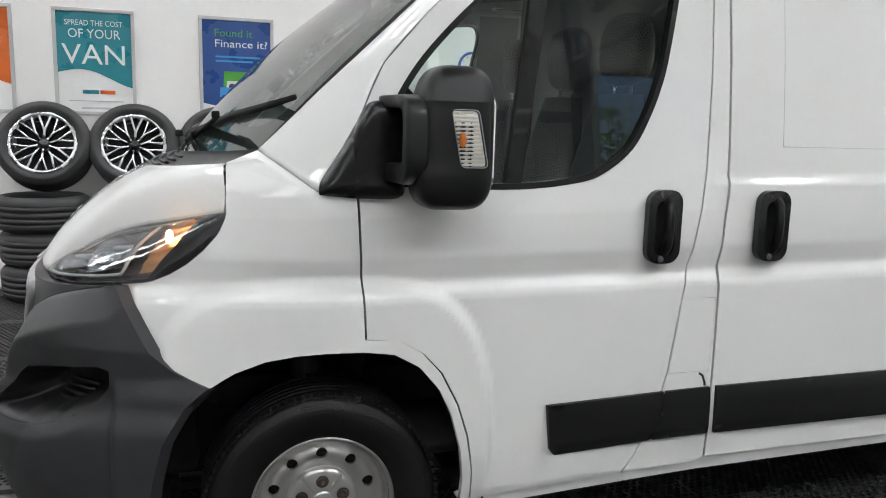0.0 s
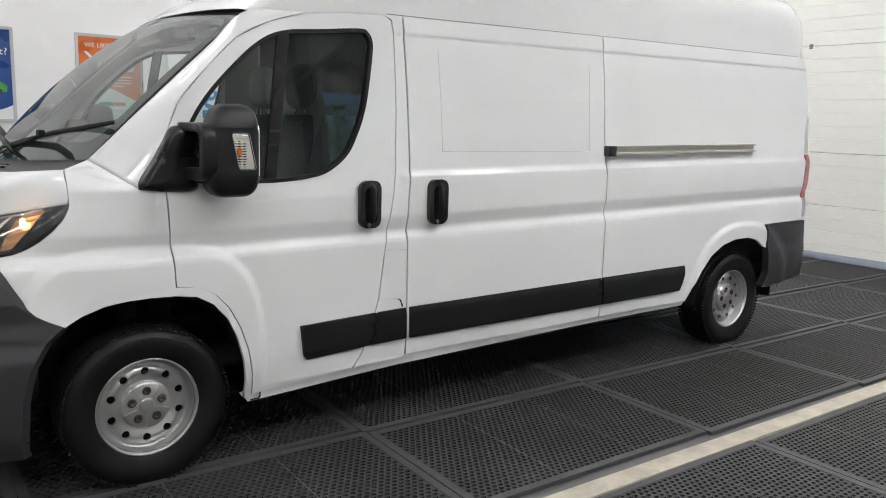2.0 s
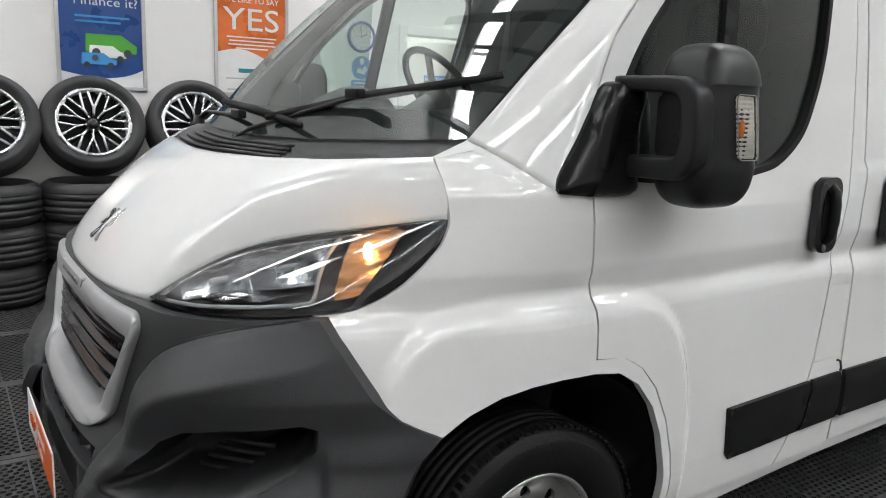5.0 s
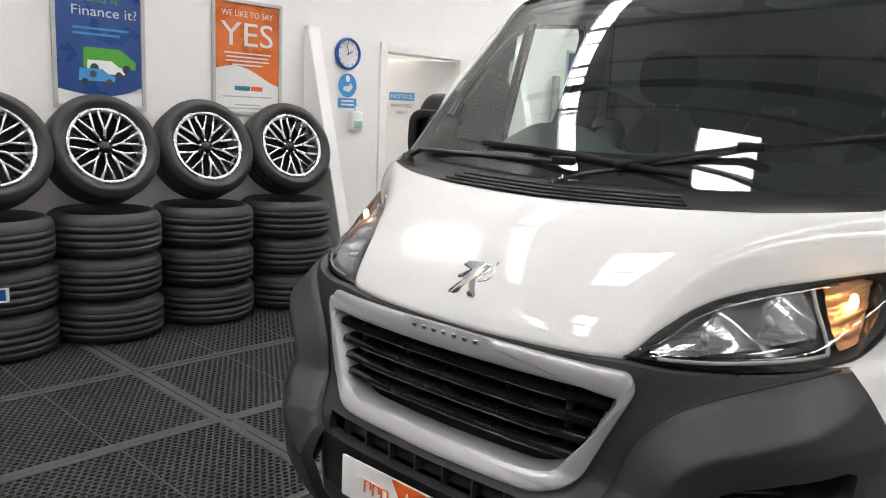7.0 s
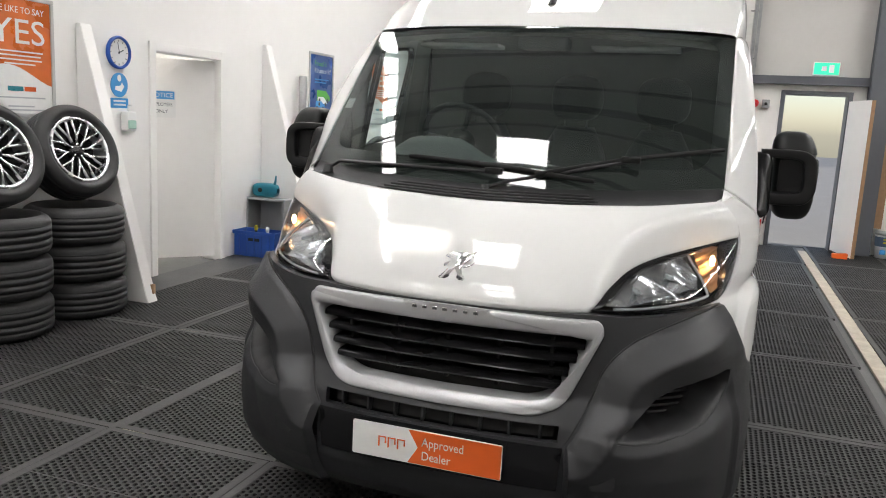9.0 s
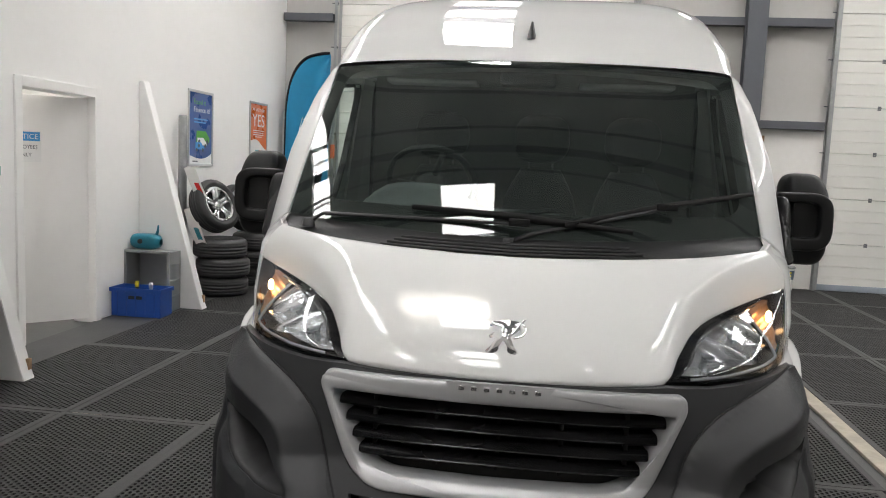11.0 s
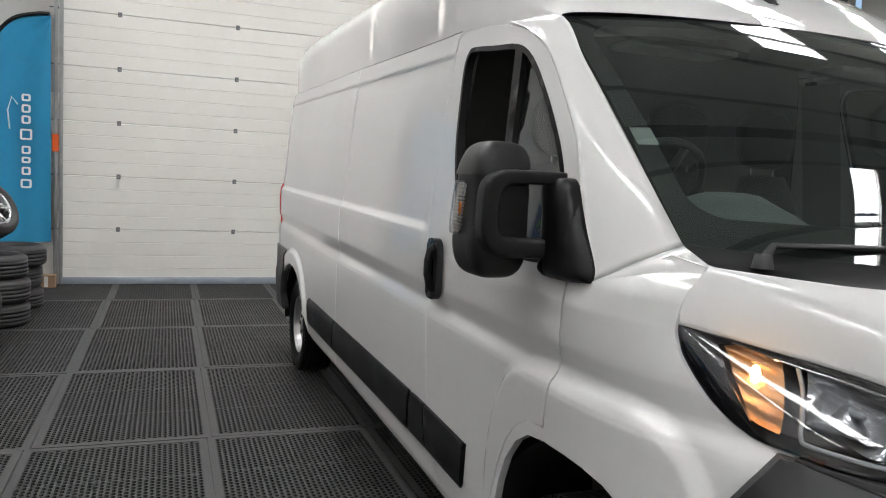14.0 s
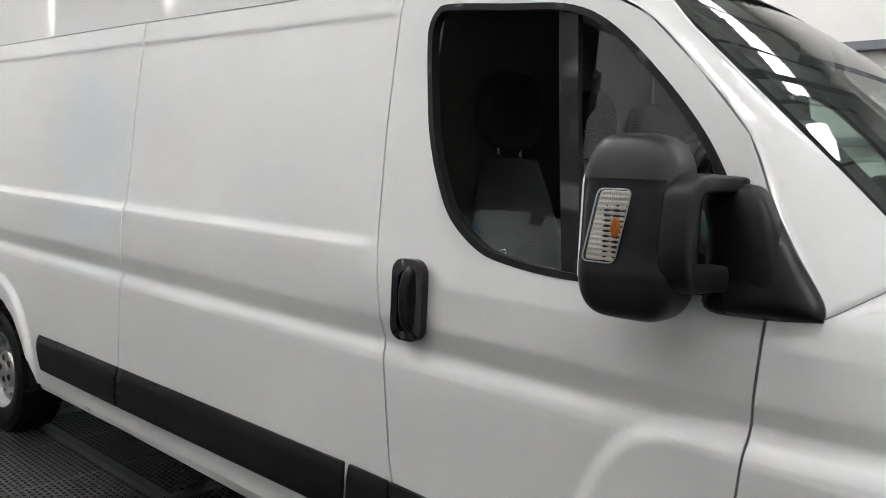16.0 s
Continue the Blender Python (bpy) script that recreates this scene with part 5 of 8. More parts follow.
for j in range(4):
    bm = bmesh.new()
    pts = []
    for y in np.linspace(-0.44 + 0.02 * j, 0.44 - 0.02 * j, 23):
        q = abs(y) / 0.843
        x = 0.488 - 0.20 * q ** 2.0 * 0.85 - 0.026 * j
        z = 1.2465 + 0.012 * q + 0.0075 * j
        pts.append((x, y, z))
    tube(pts, 0.0055, 6, bm)
    part("cowl_rib", bm, M["black_plastic"], cowl)
for y in (-0.272, 0.270):
    part("washer_jet", slab((0.29, y - 0.014, 1.262), (0.325, y + 0.014, 1.288), 0.006), M["seal"], cowl, "small black washer jet")


def wiper(pivot, elbow, mid, tip, blade_a, blade_b):
    w = part("wiper", tube([pivot, elbow, mid], [0.016, 0.013, 0.009], 8, flat=0.6), M["black_plastic"], van, "black windscreen wiper")
    part("wiper_pivot", lathe([(0.0, 0.03), (0.018, 0.03), (0.024, 0.0)], 14, 'Z', m=Matrix.Translation(Vector(pivot) - Vector((0, 0, 0.015)))), M["black_plastic"], w)
    part("wiper_blade", tube([blade_a, Vector(blade_a).lerp(Vector(blade_b), 0.5) + Vector((0.004, 0, 0.006)), blade_b], [0.007, 0.011, 0.006], 6, flat=1.4), M["seal"], w)
    part("blade_clip", slab((-0.012, -0.035, -0.012), (0.012, 0.035, 0.012), 0.004), M["seal"], w, at=Vector(mid) + Vector((0.006, 0, 0.006)))


def on_glass(u, v, d=0.02):
    return ws(u, v) + Vector((0.7, 0, 0.7)) * d


wiper((0.290, -0.735, 1.300), (0.268, -0.69, 1.332), on_glass(0.02, 0.035, 0.03), None, on_glass(-0.42, 0.085), on_glass(0.46, 0.015, 0.03))
wiper((0.385, -0.015, 1.275), (0.372, 0.06, 1.305), on_glass(0.60, 0.115, 0.028), None, on_glass(0.20, 0.045), on_glass(0.985, 0.20))


# headlamps
def headlamp(s):
    top = bez(FRONT_EDGE[3:], 25)
    bot = bez([(0.768, 0.462, 0.936), (0.738, 0.58, 0.934), (0.680, 0.70, 0.941), (0.610, 0.79, 0.952), (0.528, 0.846, 0.962), (0.448, 0.876, 0.972), (0.356, 0.904, 1.022), (0.275, 0.921, 1.105), (0.254, 0.918, 1.158)], 25)
    # line up both edges over the same stretch of the lamp
    rows = []
    for k in range(25):
        a, b = top[k], bot[k]
        row = []
        for v in np.linspace(0, 1, 13):
            p = a.lerp(b, v)
            bulge = 0.045 * 4 * v * (1 - v) * min(1.0, (a - b).length / 0.18)
            row.append(p + Vector((0.75, 0.62, 0.15)) * bulge)
        rows.append(row)
    flip = lambda p: Vector((p.x, s * p.y, p.z))
    lamp = empty("headlamp")
    lamp.parent = van
    tagged(lamp, "clear headlamp with a lit amber indicator")
    bm = grid_mesh([[flip(p) for p in r] for r in rows])
    fix_normals(bm, lambda c: Vector((1, s, 0.2)))
    ln = part("lamp_lens", bm, M["lens"], lamp, "clear lamp lens")
    ln.visible_shadow = False
    # dark surround behind the lens rim
    n = len(rows)
    def surf(u, v, d):
        a, b = min(int(u), n - 2), min(int(v), 11)
        fu, fv = u - a, v - b
        p = rows[a][b].lerp(rows[a + 1][b], fu).lerp(rows[a][b + 1].lerp(rows[a + 1][b + 1], fu), fv)
        c = Vector((0.62, 0.62, 0.0))
        q = p - c * d
        return flip(q)
    ringhole = [(1.2, 6.5), (2.2, 3.6), (5, 1.3), (9, 0.9), (14, 0.9), (18.9, 0.9), (19.6, 2.6), (17.9, 7.4), (14.8, 11.5), (9, 11.6), (4, 11.2), (1.6, 9.2)]
    bm = sheet([(0, 0), (n - 1, 0), (n - 1, 12), (0, 12)], lambda u, v: surf(u, v, 0.006), [ringhole], (1.0, 1.0), 0.6, 0.11, lambda u, v: (-0.62, -0.62 * s, 0))
    fix_normals(bm, lambda c: Vector((1, s, 0.2)))
    part("lamp_surround", bm, M["gloss_black"], lamp, "black lamp surround")
    bm = sheet([(1, 0.5), (n - 2, 0.5), (n - 2, 11.5), (1, 11.5)], lambda u, v: surf(u, v, 0.105), (), (1.5, 1.5), 1.2)
    fix_normals(bm, lambda c: Vector((1, s, 0.2)))
    part("lamp_back", bm, M["lamp_dark"], lamp)
    # two scooped reflectors side by side
    DISH = ((6.2, 5.7, 2.4, 5.0), (11.0, 5.5, 2.4, 5.2))

    def scoop(u, v):
        d = max(0.060 * max(0, 1 - ((u - cu) / ru) ** 2 - 0.55 * abs((v - cv) / rv) ** 3) for cu, cv, ru, rv in DISH)
        return surf(u, v, 0.028 + d)
    area = [(2.2, 6.2), (3.0, 3.6), (5.2, 1.7), (9, 1.5), (14.8, 1.6), (13.8, 5.6), (12.4, 9.4), (9, 9.8), (5, 9.4), (3, 8.2)]
    bm = sheet(area, scoop, (), (0.25, 0.5), 0.3)
    fix_normals(bm, lambda c: Vector((1, s, 0.2)))
    part("reflector", bm, M["lamp_bowl"], lamp, "mirrored twin lamp reflector")
    for cu, cv, ru, rv in DISH:
        m = Matrix.Translation(surf(cu, cv, 0.078)) @ Vector((0.85, 0.42 * s, 0.04)).to_track_quat('Z', 'Y').to_matrix().to_4x4()
        part("lamp_bulb", lathe([(0.0, 0.036), (0.007, 0.033), (0.009, 0.015), (0.009, -0.02)], 12, 'Z', m=m), M["light_guide"], lamp)
        bm = grid_mesh([[scoop(cu - ru * 0.8 + ru * 1.6 * k / 8, cv + 2.6), surf(cu - ru * 0.8 + ru * 1.6 * k / 8, cv + 2.6, 0.030)] for k in range(9)])
        part("reflector_shelf", bm, M["lamp_bowl"], lamp)
    # light guide running down beside the indicator and along the base
    guide = [surf(u, v, 0.014) for u, v in ((15.3, 1.6), (14.4, 4.2), (13.5, 7.2), (12.5, 9.9), (11.6, 10.5), (8.6, 10.4), (5.0, 10.0), (2.4, 9.0))]
    part("day_lamp_strip", tube(bez(guide, 36), 0.0048, 8), M["light_guide"], lamp, "frosted daytime light guide")
    top_line = [surf(u, lerp(u, [2.5, 6, 17], [3.6, 1.5, 1.4]), 0.012) for u in np.linspace(2.6, 17, 16)]
    part("lamp_top_line", tube(top_line, 0.0028, 6), M["chrome"], lamp, "thin bright line in the lamp")
    cell = [(16.2, 1.4), (18.6, 1.4), (19.2, 2.8), (17.8, 6.8), (15.7, 10.5), (13.6, 10.5), (14.8, 6.5)]
    bm = sheet(cell, lambda u, v: surf(u, v, 0.022 + 0.026 * math.sin(math.pi * (v - 1.0) / 10.5) + 0.003 * math.cos(v * 3.2)), (), (0.45, 0.3), 0.4)
    fix_normals(bm, lambda c: Vector((1, s, 0.2)))
    part("indicator_reflector", bm, M["amber_bowl"], lamp, "amber lit indicator cell")
    bm = lathe([(0.0, 0.022), (0.007, 0.017), (0.010, 0.004), (0.008, -0.012), (0.0, -0.017)], 14, 'Z', m=Matrix.Translation(surf(16.9, 4.8, 0.024)))
    part("indicator_bulb", bm, M["bulb"], lamp, "lit amber bulb")


for s_ in (1, -1):
    headlamp(s_)

# ---- bumper on a rounded plan
NOSE_Z = [0.18, 0.24, 0.32, 0.42, 0.50, 0.56, 0.61, 0.66, 0.80, 0.92, 0.97]
NOSE_X = [0.82, 0.875, 0.915, 0.930, 0.925, 0.915, 0.890, 0.862, 0.848, 0.838, 0.830]
CREASE = [(0.438, 0.520), (0.462, 0.565), (0.50, 0.66), (0.535, 0.765), (0.60, 0.842), (0.675, 0.888), (0.76, 0.925), (0.845, 0.956)]
POCKET = [(0.560, 0.572), (0.60, 0.610), (0.67, 0.690), (0.72, 0.722), (0.80, 0.744), (0.895, 0.756), (0.912, 0.745), (0.912, 0.70), (0.885, 0.635), (0.84, 0.590), (0.78, 0.563), (0.70, 0.548), (0.62, 0.548), (0.57, 0.556)]


def nose(th, z, d=0.0):
    """Bumper surface at plan angle th (0 ahead, 90 to the side)."""
    hw = lerp(z, [0.2, 0.3, 0.80, 0.97], [0.985, 1.010, 1.008, 0.952]) + d
    xf = lerp(z, NOSE_Z, NOSE_X) + d
    s, c = math.sin(radians(th)), math.cos(radians(th))
    return Vector((xf * abs(c) ** (2 / 3), hw * math.copysign(abs(s) ** (2 / 3), s), z))


def th_y(y, z):
    hw = lerp(z, [0.2, 0.3, 0.80, 0.97], [0.985, 1.010, 1.008, 0.952])
    return math.degrees(math.asin(max(-1, min(1, math.copysign((min(abs(y), hw) / hw) ** 1.5, y)))))


def th_x(x, z):
    return math.degrees(math.acos(min(1, (max(x, 0) / lerp(z, NOSE_Z, NOSE_X)) ** 1.5)))


def sd_poly(poly, y, z):
    best = 9
    for (a, b), (c, d) in zip(poly, poly[1:] + poly[:1]):
        t = max(0, min(1, ((y - a) * (c - a) + (z - b) * (d - b)) / ((c - a) ** 2 + (d - b) ** 2)))
        best = min(best, math.hypot(y - a - t * (c - a), z - b - t * (d - b)))
    return -best if inside(poly, y, z) else best


CREASE = [(p.x, p.y) for p in bez([(y, z, 0) for y, z in CREASE], 40)]
ARC_TH = np.linspace(0, 95, 96)
ARC_P = np.array([nose(t, 0.7)[:2] for t in np.minimum(ARC_TH, 90)])
ARC_S = np.concatenate([[0], np.cumsum(np.hypot(*np.diff(ARC_P, axis=0).T))])


def arc(th):
    return float(np.interp(abs(th), ARC_TH, ARC_S))


CREASE_S = np.array([(arc(th_y(y, z)), z) for y, z in CREASE])


def off_crease(th, z):
    q = np.array((arc(th), z))
    a, d = CREASE_S[:-1], np.diff(CREASE_S, axis=0)
    t = np.clip(((q - a) * d).sum(1) / (d * d).sum(1), 0, 1)
    return float(np.sqrt((((a + d * t[:, None]) - q) ** 2).sum(1).min()))


def corner_relief(th, z):
    """Raised corner piece: a light upper facet, then a face that falls back, and a lip under the pocket."""
    w = off_crease(th, z)
    d = 0.006 + 0.010 * sstep(0, 0.008, w) + (0.052 * min(1, w / 0.085) - 0.050 * min(1, max(0, w - 0.085) / 0.20)) * sstep(0.16, 0.66, z)
    p = nose(th, z)
    d *= 0.30 + 0.70 * sstep(0.50, 0.70, p.x)
    sd = sd_poly(POCKET, abs(p.y), z)
    if sd > 0 and z < 0.66:
        d += 0.014 * min(1, sd / 0.032) * sstep(0.66, 0.58, z)
    d += 0.014 * sstep(0.545, 0.525, p.x) * sstep(0.74, 0.66, z)
    return d


K = 95.0
to_uv = lambda pts: [(th / K, z) for th, z in pts]
half_top = [(th_y(0, 0.922), 0.922), (th_y(0.33, 0.926), 0.926), (th_y(0.465, 0.933), 0.933), (th_y(0.58, 0.93), 0.930), (th_y(0.70, 0.938), 0.938), (th_y(0.79, 0.948), 0.948)]
corner_tip = (th_x(0.523, 0.962), 0.960)
half_side = [(th_x(0.495, 0.90), 0.90), (th_x(0.446, 0.80), 0.80), (th_x(0.394, 0.752), 0.752), (th_x(0.306, 0.706), 0.706), (th_x(0.36, 0.655), 0.655), (th_x(0.41, 0.56), 0.56), (th_x(0.437, 0.45), 0.45), (th_x(0.445, 0.34), 0.34), (th_x(0.44, 0.21), 0.21), (60, 0.20), (30, 0.195), (th_y(0.44, 0.195), 0.195)]
crease_th = [(th_y(y, z), z) for y, z in CREASE]
half_mid = half_top + [corner_tip] + crease_th[::-1] + [(th_y(0.44, 0.195), 0.195)]
def fillet(poly, r, n=6):
    """Rounds every corner of an outline."""
    out = []
    for k, p in enumerate(poly):
        a, b, c = Vector(poly[k - 1]), Vector(p), Vector(poly[(k + 1) % len(poly)])
        e = min(r, (a - b).length * 0.45, (c - b).length * 0.45)
        q0, q1 = b + (a - b).normalized() * e, b + (c - b).normalized() * e
        out += [tuple(q0 * (1 - u) ** 2 + b * 2 * u * (1 - u) + q1 * u * u) for u in np.linspace(0, 1, n)]
    return [(float(y), float(z)) for y, z in out]


GR_OUT = [(-0.522, 0.880), (-0.505, 0.917), (-0.46, 0.922), (0.0, 0.919), (0.46, 0.922), (0.505, 0.917), (0.522, 0.880), (0.42, 0.640), (0.385, 0.605), (0.34, 0.598), (0.0, 0.592), (-0.34, 0.598), (-0.385, 0.605), (-0.42, 0.640)]
GR_IN = [(-0.478, 0.862), (-0.30, 0.860), (0.0, 0.857), (0.30, 0.860), (0.478, 0.862), (0.482, 0.845), (0.392, 0.668), (0.365, 0.648), (0.32, 0.643), (0.0, 0.638), (-0.32, 0.643), (-0.365, 0.648), (-0.392, 0.668), (-0.482, 0.845)]
GR_OUT = fillet([GR_OUT[0], GR_OUT[1], *GR_OUT[3:4], GR_OUT[5], GR_OUT[6], GR_OUT[7], GR_OUT[9], GR_OUT[10], GR_OUT[11], GR_OUT[13]], 0.045)
GR_IN = fillet([GR_IN[0], GR_IN[2], GR_IN[4], GR_IN[5], GR_IN[6], GR_IN[8], GR_IN[9], GR_IN[10], GR_IN[12], GR_IN[13]], 0.035)
yz = lambda poly: [(th_y(y, z) / K, z) for y, z in poly]
LOW_GR = [(-0.415, 0.575), (0.0, 0.570), (0.415, 0.575), (0.412, 0.522), (0.0, 0.515), (-0.412, 0.522)]
mid_out = to_uv(half_mid + [(0, 0.19)] + [(-a, b) for a, b in reversed(half_mid[1:])])
bm = sheet(mid_out, lambda u, z: nose(u * K, z, 0.0), [yz(shrink(GR_OUT, 0.012)), yz(LOW_GR)], (0.02, 0.015), 0.012, 0.03, lambda u, v: (-1, 0, 0))
fix_normals(bm, lambda c: Vector((1, 0.8 * c.y, 0)))
bumper = part("front_bumper", bm, M["grey_plastic"], van, "dark grey plastic front bumper")
TOPSIDE = POCKET[1:9]
for s_ in (1, -1):
    corner = to_uv([(s_ * a, b) for a, b in crease_th + [corner_tip] + half_side])
    pk = yz([(s_ * y, z) for y, z in POCKET])
    bm = sheet(corner, lambda u, z: nose(u * K, z, corner_relief(u * K, z)), [pk], (0.0085, 0.0075), 0.009, 0.035, lambda u, v: (-0.8, -0.6 * s_, 0))
    fix_normals(bm, lambda c: Vector((1, 0.8 * c.y, 0)))
    part("bumper_corner", bm, M["grey_plastic"], bumper, "raised grey bumper corner")
    part("bumper_seam", tube([nose(s_ * t, z, 0.003) for t, z in crease_th + [(crease_th[-1][0] * 0.5 + corner_tip[0] * 0.5, 0.959)]], 0.0042, 6), M["dark"], bumper, "dark seam in the bumper")

    def bowl(u, z):
        p = nose(u * K, z)
        y = abs(p.y)
        seg = lambda pts: min((lambda t, a, b, c, d: math.hypot(y - a - t * (c - a), z - b - t * (d - b)))(max(0, min(1, ((y - a) * (c - a) + (z - b) * (d - b)) / ((c - a) ** 2 + (d - b) ** 2))), a, b, c, d) for (a, b), (c, d) in zip(pts, pts[1:]))
        dt, db = seg(TOPSIDE), seg(POCKET[8:] + POCKET[:2])
        return nose(u * K, z, corner_relief(u * K, z) - 0.125 * sstep(0, 0.020, dt) * sstep(0, 0.075, db) - 0.002)
    bm = sheet(pk, bowl, (), (0.006, 0.006), 0.007)
    fix_normals(bm, lambda c: Vector((1, 0.8 * c.y, 0)))
    # plastic darker than the bumper's, so the recess's shade sits in its colour
    part("lamp_pocket", bm, M["black_plastic"], bumper, "recessed pocket in the bumper")
    # slots inside the lamp pocket
    for k in range(4):
        z = 0.668 - 0.020 * k
        pts = [nose(th_y(s_ * y, z), z, -0.066) for y in np.linspace(0.745 - 0.01 * k, 0.845 - 0.012 * k, 7)]
        part("pocket_slat", tube(pts, 0.0065, 6), M["black_plastic"], bumper)
    part("tow_cover", sheet(yz([(s_ * a, b) for a, b in rounded(0.505, 0.40, 0.575, 0.475, 0.012, 3)]), lambda u, z: nose(u * K, z, 0.052), (), (0.02, 0.02), 0.01, 0.014, lambda u, v: (-1, 0, 0)), M["grey_plastic"], bumper)
# dark seam under the bonnet and black lip
bm = sheet(yz(LOW_GR), lambda u, z: nose(u * K, z, -0.05), (), (0.03, 0.02), 0.02)
fix_normals(bm, lambda c: Vector((1, 0, 0)))
part("lower_intake", bm, M["dark"], bumper)
for y in np.linspace(-0.36, 0.36, 8):
    p = nose(th_y(y, 0.545), 0.545, -0.022)
    part("intake_rib", slab((-0.028, -0.0035, -0.03), (0.006, 0.0035, 0.03), 0.001), M["grey_plastic"], bumper, at=p)
bm = sheet(yz([(-0.43, 0.508), (0.43, 0.508), (0.42, 0.36), (-0.42, 0.36)]), lambda u, z: nose(u * K, z, 0.004), (), (0.03, 0.03), 0.03, 0.01, lambda u, v: (-1, 0, 0))
fix_normals(bm, lambda c: Vector((1, 0, 0)))
part("plate_plinth", bm, M["gloss_black"], bumper, "black panel behind the plate")

# grille: silver frame, dark recess and slats


def loop_fine(poly, k=7):
    """The outline with k points on every edge."""
    return [(a + (c - a) * q / k, b + (d - b) * q / k) for (a, b), (c, d) in zip(poly, poly[1:] + poly[:1]) for q in range(k)]


# the band runs from a rounded outer shoulder down to the opening
rows = []
for w, d in [(0.0, -0.030), (0.0, 0.006), (0.015, 0.012), (0.05, 0.0165), (0.10, 0.0185), (0.30, 0.020), (0.55, 0.0205), (0.80, 0.019), (0.90, 0.017), (0.96, 0.013), (1.0, 0.006), (1.0, -0.05)]:
    row = []
    for (a, b), (c, e) in zip(loop_fine(GR_OUT), loop_fine(GR_IN)):
        y, z = a + (c - a) * w, b + (e - b) * w
        row.append(nose(th_y(y, z), z, d))
    rows.append(row)
bm = grid_mesh(rows, closed=True)
bmesh.ops.recalc_face_normals(bm, faces=bm.faces[:])
if sum(f.normal.x for f in bm.faces) < 0:
    bmesh.ops.reverse_faces(bm, faces=bm.faces[:])
grille = part("grille", bm, M["silver_grille"], van, "satin silver grille frame with black slats")
bm = sheet(yz(shrink(GR_IN, -0.01)), lambda u, z: nose(u * K, z, -0.075), (), (0.04, 0.04), 0.03)
fix_normals(bm, lambda c: Vector((1, 0, 0)))
part("grille_recess", bm, M["dark"], grille)
for k, z in enumerate((0.822, 0.776, 0.730, 0.686)):
    hw = lerp(z, [0.668, 0.845], [0.392, 0.478])
    rows = []
    for y in np.linspace(-hw, hw, 31):
        t = 1 - sstep(hw - 0.16, hw - 0.05, abs(y))
        th = th_y(y, z)
        p = nose(th, z, 0.0)
        h = 0.0045 + 0.006 * (1 - t)
        rows.append([p + Vector((-0.055, 0, 0.022)), p + Vector((-0.006, 0, 0.004 + h)), p + Vector((0.0, 0, 0.0)), p + Vector((-0.006, 0, -0.006)), p + Vector((-0.05, 0, 0.008))])
    bm = grid_mesh(rows)
    fix_normals(bm, lambda c: Vector((0.4, 0, 1)))
    part("grille_slat", bm, M["slat"], grille, "black grille slat")
    part("slat_trim", tube([nose(th_y(y, z), z, 0.002) + Vector((0, 0, 0.0)) for y in np.linspace(-hw * 0.78, hw * 0.78, 15)], 0.0028, 6), M["gloss_black"], grille)
for y in (-0.36, -0.18, 0.0, 0.18, 0.36):
    z0 = 0.655 if abs(y) < 0.3 else 0.70
    part("grille_upright", slab((0.77, y - 0.006, z0), (0.815, y + 0.006, 0.85)), M["seal"], grille)
# name strip on the frame: raised letters are shown as plain bars
strip_out = [(-0.150, 0.921), (0.150, 0.921), (0.135, 0.898), (0.11, 0.890), (-0.11, 0.890), (-0.135, 0.898)]
bm = sheet(yz(strip_out), lambda u, z: nose(u * K, z, 0.0225), (), (0.02, 0.01), 0.01, 0.012, lambda u, v: (-1, 0, 0))
fix_normals(bm, lambda c: Vector((1, 0, 0)))
ns = part("name_strip", bm, M["silver_grille"], grille, "bright strip with raised bars")
for y in np.linspace(-0.105, 0.105, 7):
    p = nose(th_y(y, 0.905), 0.905, 0.0235)
    part("raised_bar", slab((0, -0.008, -0.006), (0.002, 0.008, 0.006), 0.0006), M["chrome"], ns, at=p)

# chrome badge on the bonnet: a plain upright crest shape
badge = empty("badge")
badge.parent = van
tagged(badge, "chrome emblem on the bonnet")
bm = prism([(-0.050, -0.056), (-0.018, -0.056), (0.002, -0.022), (0.020, -0.056), (0.046, -0.056), (0.026, -0.004), (0.052, 0.020), (0.050, 0.052), (0.020, 0.056), (-0.034, 0.050), (-0.048, 0.030), (-0.020, 0.020), (-0.046, 0.000), (-0.040, -0.014), (-0.022, -0.010)], 0.014, 0.004, Matrix(((0, 0, 1, -0.006), (1, 0, 0, 0), (0, 1, 0, 0), (0, 0, 0, 1))))
EM = pose(0.762, -0.002, 1.036, 0, -42, 0)
part("emblem", bm, M["chrome"], badge, at=EM)
part("emblem_curl", tube(bez([(0.004, 0.030, -0.006), (0.005, 0.056, 0.004), (0.005, 0.064, 0.026), (0.005, 0.054, 0.046), (0.005, 0.062, 0.060)], 18), [0.004] * 6 + [0.0035] * 12, 6), M["chrome"], badge, at=EM)
# dealer plate with its wording
plate = empty("dealer_plate", (0, 0, 0))
plate.parent = van
tagged(plate, "white and orange dealer plate on the bumper")
PM = pose(0.957, -0.012, 0.447, 90, 0, 90)
bm = prism(rounded(-0.263, -0.060, 0.263, 0.060, 0.006, 3), 0.004)
part("plate_board", bm, M["white_print"], plate, at=PM, smooth=False)
part("plate_orange", prism([(-0.06, -0.0575), (0.2605, -0.0575), (0.2605, 0.0575), (-0.06, 0.0575), (-0.025, 0.0)], 0.0015), M["orange_paint"], plate, "orange printed area", at=PM @ Matrix.Translation((0, 0, 0.004)), smooth=False)
